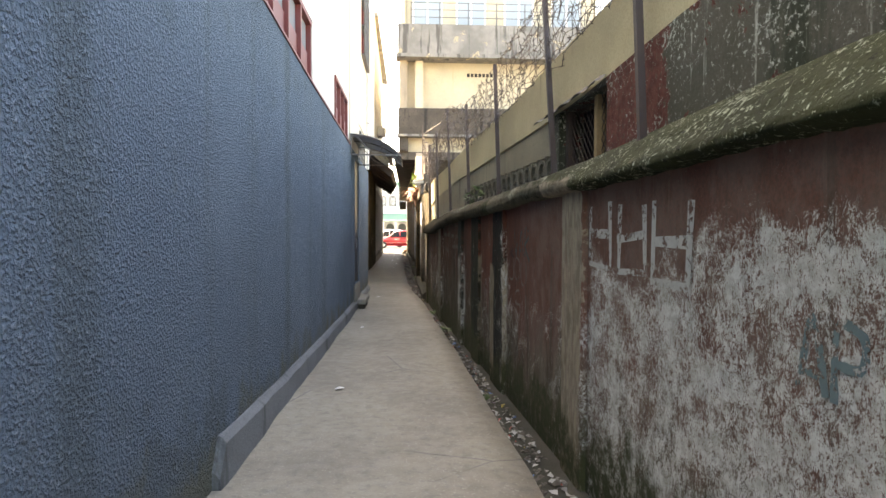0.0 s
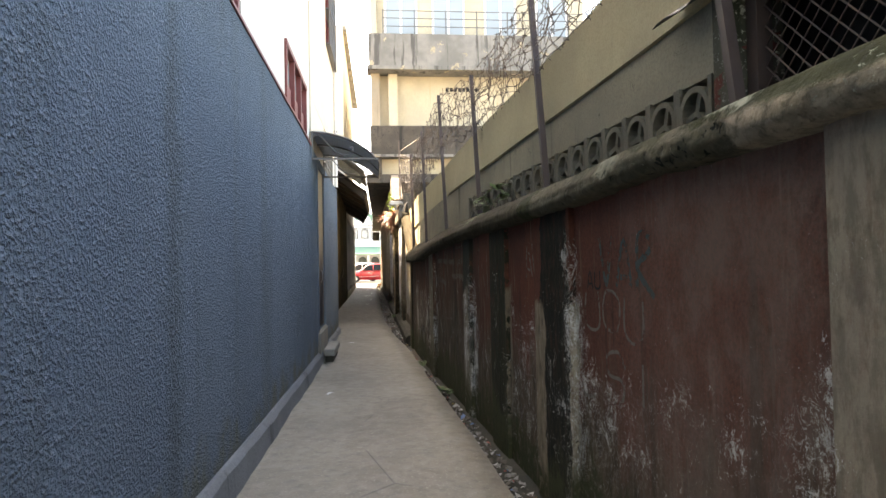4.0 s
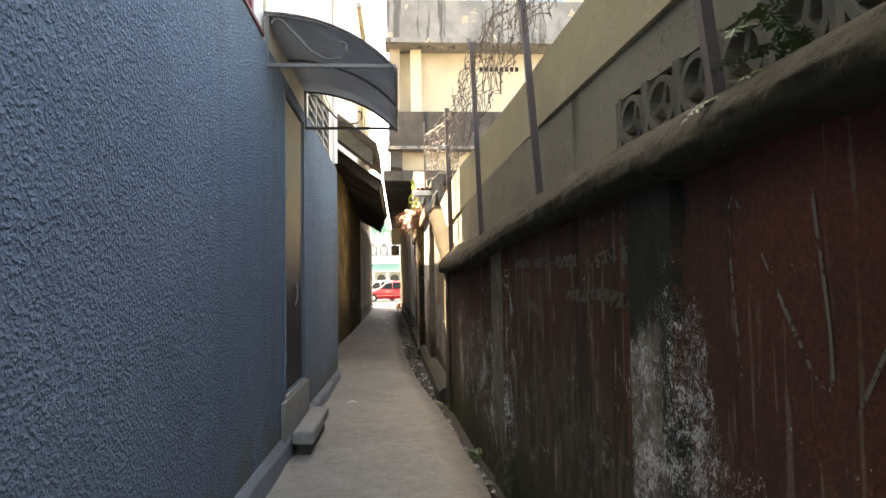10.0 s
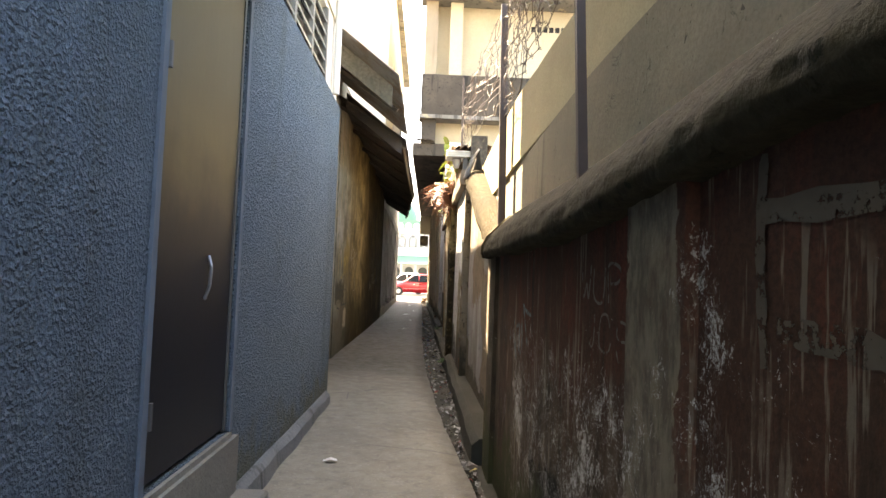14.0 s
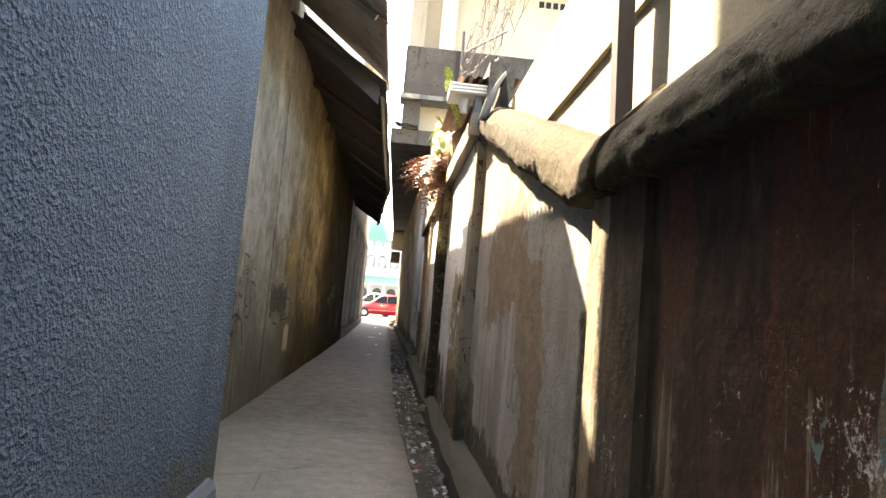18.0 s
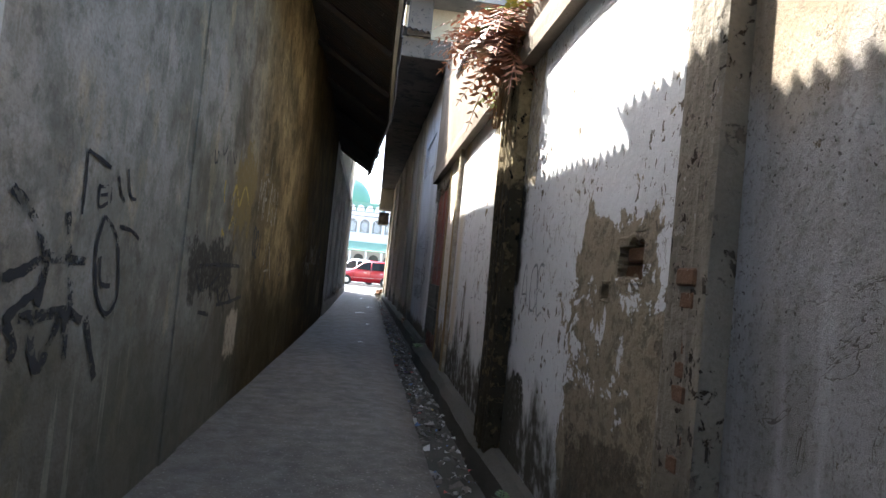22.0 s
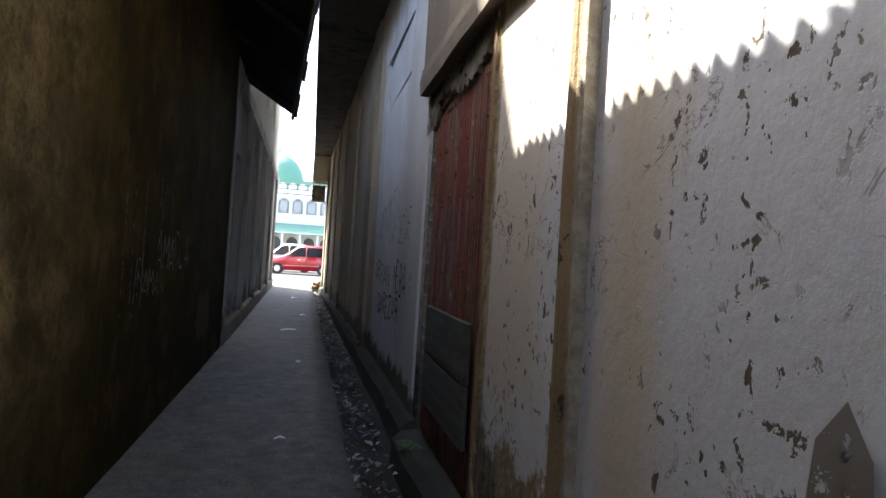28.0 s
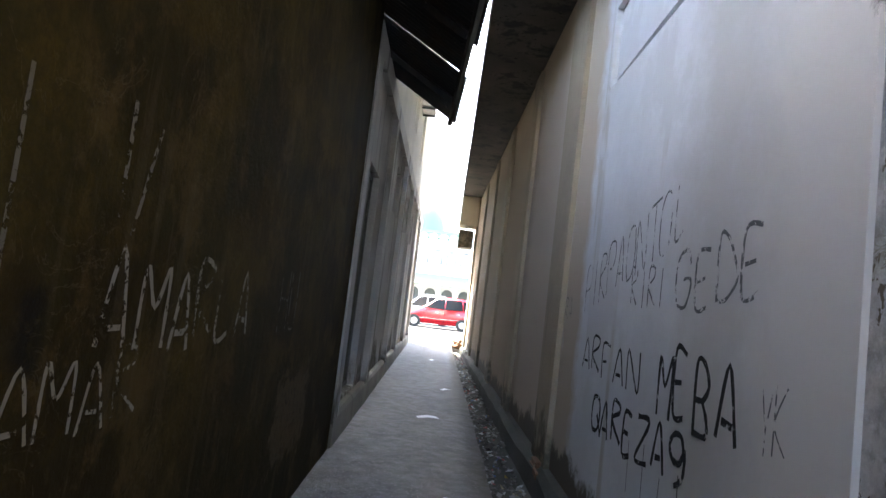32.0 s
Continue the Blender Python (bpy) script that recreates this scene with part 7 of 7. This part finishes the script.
marks(OX, 1, (((21.10, 1.42), (21.11, 1.31), (21.11, 1.20)), ((21.10, 1.42), (21.18, 1.41), (21.29, 1.39)), ((21.22, 1.32), (21.23, 1.24), (21.30, 1.26)), ((21.22, 1.31), (21.29, 1.32)), ((21.23, 1.28), (21.29, 1.29)), ((21.31, 1.32), (21.32, 1.26)), ((21.37, 1.37), (21.41, 1.31), (21.45, 1.28)), ((21.45, 1.41), (21.50, 1.31), (21.56, 1.30)),), BLACK_PAINT, "black painted letters on a stained ochre wall", 0.008, 9)
marks(OX, 1, (((20.69, 1.24), (20.77, 1.20), (20.86, 1.13), (20.90, 1.06), (20.91, 0.97), (20.89, 0.90)), ((20.70, 0.99), (20.80, 1.01), (20.93, 1.05), (21.18, 1.04)), ((20.91, 1.08), (20.91, 0.97), (20.80, 0.91), (20.73, 0.87)), ((21.02, 1.20), (21.07, 1.03), (21.12, 0.85)),), SMEAR, "big looping black sprayed marks on a stained ochre wall", 0.018, 10)
marks(OX, 1, (((21.29, 1.21), (21.25, 1.11), (21.26, 1.01), (21.31, 0.90), (21.40, 0.84), (21.48, 0.90), (21.46, 1.03), (21.41, 1.14), (21.29, 1.21)), ((21.29, 1.06), (21.31, 0.97), (21.36, 0.95), (21.40, 0.95)), ((21.43, 1.18), (21.55, 1.17), (21.64, 1.14)),), BLACK_PAINT, "black sprayed oval with a mark inside on a stained ochre wall", 0.01, 53)
marks(OX, 1, (((20.80, 0.87), (20.93, 0.87), (21.08, 0.87), (21.20, 0.83)), ((20.88, 0.85), (20.89, 0.77), (20.94, 0.70), (20.99, 0.76), (21.04, 0.85)), ((21.08, 0.86), (21.10, 0.70)), ((21.23, 0.84), (21.30, 0.71), (21.36, 0.60)), ((20.74, 0.86), (20.79, 0.80), (20.78, 0.75)),), SMEAR, "dense black sprayed scribble on a stained ochre wall", 0.02, 41)
marks(OX, 1, (((22.65, 1.72), (22.67, 1.64), (22.75, 1.69), (22.70, 1.72)), ((22.80, 1.76), (22.85, 1.72), (22.92, 1.79)), ((22.93, 1.75), (22.95, 1.68)), ((23.07, 1.79), (23.15, 1.72), (23.17, 1.79)),), SMEAR, "faint black letters on a stained ochre wall", 0.008, 11)
marks(OX, 1, (((22.97, 1.58), (22.96, 1.51), (22.99, 1.44)), ((23.01, 1.22), (23.00, 1.26), (23.07, 1.23)), ((23.18, 1.28), (23.28, 1.37), (23.35, 1.31)), ((23.17, 1.44), (23.27, 1.58), (23.41, 1.46), (23.55, 1.61), (23.74, 1.49)),), YELLOW_PAINT, "faded yellow strokes on a stained ochre wall", 0.015, 47)
marks(OX, 1, (((22.48, 1.05), (22.53, 1.00), (22.65, 0.89), (22.85, 0.91), (23.07, 0.98)), ((22.59, 1.03), (22.99, 1.04), (23.72, 1.03)), ((23.06, 0.89), (23.14, 0.79), (23.30, 0.87), (23.48, 0.77)), ((22.66, 0.76), (22.90, 0.73)), ((23.06, 0.78), (23.42, 0.78), (23.81, 0.80)), ((22.44, 1.02), (22.49, 0.95), (22.44, 0.90)),), SMEAR, "smeared black loops and strokes on a stained ochre wall", 0.013, 42)
words("PIRPAONTOL", WX, -1, 31.32, 1.36, 0.29, GREY_PAINT, "thin grey words on a smooth white wall", 0.007, 0.445, rise=0.22, wob=0.08, seed=12)
words("RIRI", WX, -1, 30.30, 1.42, 0.19, GREY_PAINT, "thin grey letters on a smooth white wall", 0.007, 0.50, wob=0.08, seed=13)
words("GEDE", WX, -1, 29.66, 1.41, 0.23, GREY_PAINT, "thin grey letters on a smooth white wall", 0.009, 0.66, rise=0.06, wob=0.08, seed=43)
words("ARFAN", WX, -1, 31.22, 0.99, 0.20, BLACK_PAINT, "black sprayed name on a smooth white wall", 0.010, 0.90, wob=0.08, seed=14)
words("MEBA", WX, -1, 29.80, 0.96, 0.26, BLACK_PAINT, "black sprayed letters on a smooth white wall", 0.013, 0.60, rise=-0.03, wob=0.08, seed=15)
words("QAREZA9", WX, -1, 30.86, 0.66, 0.20, BLACK_PAINT, "black sprayed letters on a smooth white wall", 0.014, 0.78, rise=0.03, wob=0.08, seed=16)
words("||1|", WX, -1, 30.2, 0.50, 0.20, BLACK_PAINT, "thin black paint drips on a smooth white wall", 0.004, 0.8, seed=44)
words("YK", WX, -1, 28.86, 0.98, 0.20, GREY_PAINT, "faint grey marks on a smooth white wall", 0.004, 0.3, seed=45)
words("HARA", WX, -1, 32.2, 1.3, 0.16, GREY_PAINT, "faint grey letters on a tan pilaster", 0.004, 0.6, seed=17)
BAY = lambda y: WHITE_X(y) - 0.004
words("AQE", BAY, -1, 22.5, 0.98, 0.24, PALE_GREY_PAINT, "faded grey letters on a peeling white bay", 0.008, 0.55, seed=18)
words("~", BAY, -1, 24.38, 0.58, 0.52, WHITE_TRIM, "pale slanting line on a peeling white bay", 0.012, 1.0, wob=0.02, seed=19)
words("JCS", BAY, -1, 24.3, 1.35, 0.2, GREY_PAINT, "faint pencil letters on a peeling white bay", 0.004, 0.6, seed=20)
words("2JC", BAY, -1, 24.3, 0.95, 0.22, GREY_PAINT, "faint pencil letters on a peeling white bay", 0.004, 0.6, seed=21)
words("UON", TAN_X, -1, 18.95, 0.62, 0.22, GREY_PAINT, "faded grey letters on a tan plaster wall", 0.009, 0.45, seed=22)
words("A", BAY, -1, 24.75, 0.52, 0.55, STAIN_PAINT, "damp grey-brown stain on a peeling white bay", 0.036, 0.3, seed=34)
RX = RED_X
words("===", RX, -1, 6.50, 1.30, 0.37, WHITE_PAINT, "broad flaking white block letters on a red wall", 0.028, 0.92, wob=0.16, seed=23, block=True)
words("AP", RX, -1, 4.56, 1.0, 0.24, PALE_TEAL, "faded pale teal letters on a red wall", 0.016, 0.5, seed=24)
words("VAR", RX, -1, 8.54, 1.28, 0.25, TEAL_PAINT, "faded teal letters on a red wall", 0.016, 0.62, seed=25)
words("AU", RX, -1, 8.70, 1.28, 0.09, BLACK_PAINT, "small black letters on a red wall", 0.006, 0.75, seed=26)
words("UOU", RX, -1, 8.74, 1.06, 0.19, SCRAWL, "thin white looping letters on a red wall", 0.009, 0.95, seed=27)
words("LSI", RX, -1, 8.78, 0.72, 0.24, SCRAWL, "thin white letters on a red wall", 0.010, 0.9, seed=28)
words("AR", RX, -1, 9.84, 1.32, 0.22, SCRAWL, "pale chalk letters on a red wall", 0.010, 0.66, lean=-0.2, seed=29)
words("N/", RX, -1, 11.40, 1.06, 0.52, SCRAWL, "long pale strokes on a red wall", 0.006, 0.62, seed=46)
marks(RX, -1, (((13.78, 1.46), (13.26, 1.45), (12.88, 1.44), (12.65, 1.44)), ((12.42, 1.42), (12.32, 1.44), (12.18, 1.45)), ((12.15, 1.44), (12.07, 1.44), (12.01, 1.44)), ((12.80, 1.27), (12.59, 1.27), (12.42, 1.28), (12.27, 1.27), (12.14, 1.26), (12.00, 1.28)), ((13.72, 1.22), (13.49, 1.21), (13.33, 1.18), (13.22, 1.16)),), FADED, "broad faded pale bars of block letters on a red wall", 0.03, 51)
marks(RX, -1, (((13.76, 1.58), (13.77, 1.37), (13.75, 1.14)), ((13.24, 1.58), (13.25, 1.34), (13.25, 1.06)), ((12.71, 1.45), (12.71, 1.36), (12.69, 1.26)), ((12.45, 1.42), (12.45, 1.35), (12.44, 1.28)), ((12.13, 1.61), (12.13, 1.44), (12.13, 1.32), (12.12, 1.21)), ((12.51, 1.60), (12.33, 1.60), (12.16, 1.61)),), FADED, "upright faded strokes of block letters on a red wall", 0.016, 52)
marks(RX, -1, (((16.01, 1.17), (15.96, 1.15), (15.88, 1.13), (15.79, 1.12)), ((15.98, 1.15), (15.94, 1.09), (15.90, 1.02), (15.86, 0.96)), ((16.25, 1.10), (16.27, 1.01), (16.25, 0.92), (16.18, 0.85)), ((16.20, 1.02), (16.20, 0.93), (16.19, 0.88)), ((16.20, 1.02), (16.12, 1.05), (16.08, 1.03), (16.09, 0.96), (16.09, 0.90)), ((16.03, 1.06), (16.01, 1.00), (16.01, 0.92), (16.06, 0.89)), ((16.38, 1.00), (16.39, 0.92), (16.37, 0.87)),), PALE_TEAL, "thin pale sprayed strokes on a dark red wall", 0.011, 32)
words("WUP", RX, -1, 14.92, 1.24, 0.12, SCRAWL, "thin scratched letters on a dark red wall", 0.006, 0.9, seed=33)
words("JCS", RX, -1, 14.85, 1.06, 0.12, SCRAWL, "thin scratched letters on a dark red wall", 0.005, 0.9, seed=35)

# ---------------------------------------------------------------- street: cars, mosque, cables
def hatchback(name, label, paint, x0, y0, length=4.15, height=1.62):
    c = thing(name, label, "car", (x0, y0, -0.05))
    L, H = length, height
    side = [(0.02, 0.34), (0.0, 0.52), (0.06, 0.68), (0.30, 0.80), (0.92, 0.93), (1.05, 0.98), (1.72, H * 0.93), (2.05, H), (3.05, H * 0.985), (3.55, H * 0.93), (3.86, 1.08), (L - 0.02, 0.95), (L, 0.62), (L - 0.04, 0.34), (3.75, 0.22), (0.25, 0.22)]
    bm = bmesh.new()
    for w in (0.0, 1.62):
        [bm.verts.new((x, w, z)) for x, z in side]
    bm.verts.ensure_lookup_table()
    n = len(side)
    for i in range(n):
        bm.faces.new((bm.verts[i], bm.verts[(i + 1) % n], bm.verts[n + (i + 1) % n], bm.verts[n + i]))
    bm.faces.new([bm.verts[i] for i in range(n)][::-1]); bm.faces.new([bm.verts[n + i] for i in range(n)])
    for v in bm.verts:
        if v.co.z > 1.0:
            v.co.y += (0.16 if v.co.y < 0.5 else -0.16) * min(1, (v.co.z - 1.0) / 0.45)
    bmesh.ops.bevel(bm, geom=bm.edges[:], offset=0.05, segments=2, affect="EDGES")
    part("body", bm, paint, c, smooth=True)

    def flat(pts, name, mat, y=-0.012):
        b = bmesh.new()
        f = b.faces.new([b.verts.new((x, y + 0.16 * max(0, (z - 0.93) / (H - 0.93)) - 0.0, z)) for x, z in pts])
        b.normal_update()
        bmesh.ops.solidify(b, geom=[f], thickness=0.012)
        return part(name, b, mat, c)
    flat([(1.22, 1.0), (1.74, H * 0.895), (2.16, H * 0.925), (2.16, 0.99)], "window", CAR_GLASS)
    flat([(2.21, 0.99), (2.21, H * 0.925), (3.02, H * 0.925), (3.10, 1.01)], "window", CAR_GLASS)
    flat([(3.15, 1.02), (3.08, H * 0.92), (3.42, H * 0.90), (3.68, 1.08)], "window", CAR_GLASS)
    for x in (1.12, 2.18, 3.12):
        flat([(x, 0.34), (x + 0.014, 0.34), (x + 0.014, 0.96), (x, 0.96)], "door_line", CAR_GLASS)
    flat([(0.95, 0.46), (3.1, 0.50), (3.1, 0.52), (0.95, 0.48)], "side_trim", STEEL)
    flat([(0.04, 0.36), (0.34, 0.32), (0.34, 0.40), (0.06, 0.46)], "fog_lamp", CAR_GLASS)
    flat([(L - 0.32, 0.98), (L - 0.10, 1.0), (L - 0.06, 0.72), (L - 0.2, 0.76)], "tail_lamp", RED_FRAME)
    for x in (1.75, 2.8):
        part("door_handle", box(x, x + 0.16, -0.035, -0.005, 0.80, 0.83), STEEL, c)
    part("headlight", box(0.06, 0.40, -0.012, 0.3, 0.66, 0.80, bevel=0.03), STEEL, c)
    part("mirror", box(1.15, 1.28, -0.16, 0.0, 0.95, 1.06, bevel=0.02), paint, c)
    for x in (0.70, 3.12):
        for y in (0.06, 1.56):
            b = bmesh.new()
            bmesh.ops.create_cone(b, cap_ends=True, segments=24, radius1=0.31, radius2=0.31, depth=0.2, matrix=Matrix.Translation((x, y, 0.29)) @ Matrix.Rotation(radians(90), 4, "X"))
            t = part("wheel", b, TYRE, c)
            b = bmesh.new()
            bmesh.ops.create_cone(b, cap_ends=True, segments=18, radius1=0.19, radius2=0.16, depth=0.22, matrix=Matrix.Translation((x, y, 0.29)) @ Matrix.Rotation(radians(90), 4, "X"))
            part("rim", b, STEEL, t)
    return c


hatchback("red_hatchback", "shiny red hatchback parked on the sunlit street", RED_CAR, -2.27, 58.7)
hatchback("pale_hatchback", "pale grey hatchback parked beyond a red one", PALE_CAR, -3.3, 62.4, 4.15, 1.7)

mq = thing("mosque", "white mosque with scalloped parapet, lattice arches and green roofs", "mosque", (0, 84, 0.06))
part("wall", local(box(-16, 16, 84.4, 84.8, 0.06, 6.9), mq), WHITE_TRIM, mq)
part("side_wall", local(box(-16, -15.6, 84.9, 98, 0.06, 6.9), mq), WHITE_TRIM, mq)
part("side_wall", local(box(15.6, 16, 84.9, 98, 0.06, 6.9), mq), WHITE_TRIM, mq)
part("flat_roof", local(box(-16, 16, 84.85, 98, 6.6, 6.88), mq), GREEN, mq)


def arch(x, z, w, h, y, d, n=9):
    b = bmesh.new()
    pts = [(x - w / 2, z), (x + w / 2, z)] + [(x + w / 2 * math.cos(a), z + h - w / 2 + w / 2 * math.sin(a)) for a in [math.pi * i / n for i in range(n + 1)]]
    f = b.faces.new([b.verts.new((px, y, pz)) for px, pz in pts])
    b.normal_update()
    bmesh.ops.solidify(b, geom=[f], thickness=d)
    return b


for i in range(-9, 10):
    x = -1.35 + i * 1.28
    if abs(x) < 15.2:
        w = part("lattice_window", local(arch(x, 4.65, 0.95, 1.4, 84.36, 0.05), mq), STAINED, mq)
        for k in range(4):
            for s in (1, -1):
                b = box(-0.45, 0.45, -0.02, 0.02, -0.03, 0.03)
                b.transform(Matrix.Translation((x, 84.30, 4.9 + k * 0.24)) @ Matrix.Rotation(s * 0.7, 4, "Y"))
                part("lattice_bar", local(b, mq), WHITE_TRIM, w)
        part("arch_trim", local(tube([(x + 0.58 * math.cos(a), 84.33, 5.55 + 0.58 * math.sin(a)) for a in [math.pi * q / 10 for q in range(11)]], 0.07, 5), mq), WHITE_TRIM, mq)
for i in range(-13, 14):
    x = -1.0 + i * 0.92
    part("parapet_leaf", local(arch(x, 6.3, 0.74, 1.2, 84.2, 0.12, 6), mq), WHITE_TRIM, mq)
part("parapet_band", local(box(-16.1, 16.1, 84.3, 84.9, 6.92, 7.8), mq), GREEN, mq, "sea-green band behind a white parapet")
b = bmesh.new()
f = [b.verts.new(p) for p in ((-15, 81.2, 2.75), (15, 81.2, 2.75), (15, 84.3, 3.7), (-15, 84.3, 3.7))]
g = b.faces.new(f)
b.normal_update()
bmesh.ops.solidify(b, geom=[g], thickness=0.08)
part("porch_roof", local(b, mq), GREEN, mq, "sea-green sloping porch roof")
for i in range(-9, 10):
    x = -0.9 + i * 1.55
    part("porch_post", local(box(x - 0.08, x + 0.08, 81.3, 81.46, 0.06, 2.72), mq), WHITE_TRIM, mq)
    part("doorway", local(arch(x + 0.78, 0.1, 1.0, 2.35, 84.35, 0.06), mq), SHADED, mq)
for cx, cz, r, cy in ((-3.4, 7.9, 2.4, 90), (-9.5, 7.9, 1.6, 92), (6.0, 7.9, 2.0, 92)):
    b = bmesh.new()
    bmesh.ops.create_uvsphere(b, u_segments=24, v_segments=12, radius=r, matrix=Matrix.Translation((cx, cy, cz)) @ Matrix.Diagonal((1, 1, 1.25, 1)))
    part("dome", local(b, mq), GREEN, mq, smooth=True)
mn = thing("minaret", "tall banded green minaret behind a white mosque", "minaret", (-5.6, 95, 0))
for k in range(9):
    b = bmesh.new()
    bmesh.ops.create_cone(b, cap_ends=True, segments=16, radius1=1.9 - 0.03 * k, radius2=1.9 - 0.03 * k, depth=1.9, matrix=Matrix.Translation((-5.6, 95, 1.2 + 2.0 * k)))
    part("tier", local(b, mn), GREEN, mn)
    b = bmesh.new()
    bmesh.ops.create_cone(b, cap_ends=True, segments=16, radius1=2.1, radius2=2.1, depth=0.22, matrix=Matrix.Translation((-5.6, 95, 2.2 + 2.0 * k)))
    part("collar", local(b, mn), WHITE_TRIM, mn)
cb = thing("power_cables", "thin black power cables strung across the street", "cable", (0, 66, 6))
for k in range(3):
    part("cable", local(tube([(x, 66 + k * 0.4, 4.9 + 0.35 * k + 0.0016 * x * x) for x in np.linspace(-30, 30, 21)], 0.025, 4), cb), TYRE, cb)
for x in (-30.0, 30.0):
    part("pole", local(tube([(x, 66.4, -0.1), (x, 66.4, 7.5)], 0.12, 10), cb), KERB, cb)
rb = thing("rubble_heap", "small heap of broken bricks at a wall corner", "rubble", (0.55, 45.9, 0))
rnd = random.Random(31)
for k in range(22):
    o = new("brick", brick)
    o.parent = rb
    o.matrix_basis = pose(rnd.uniform(-0.2, 0.12), rnd.uniform(-0.6, 0.5), 0.03 + rnd.uniform(0, 0.16), rnd.uniform(-20, 20), rnd.uniform(-20, 20), rnd.uniform(0, 180))
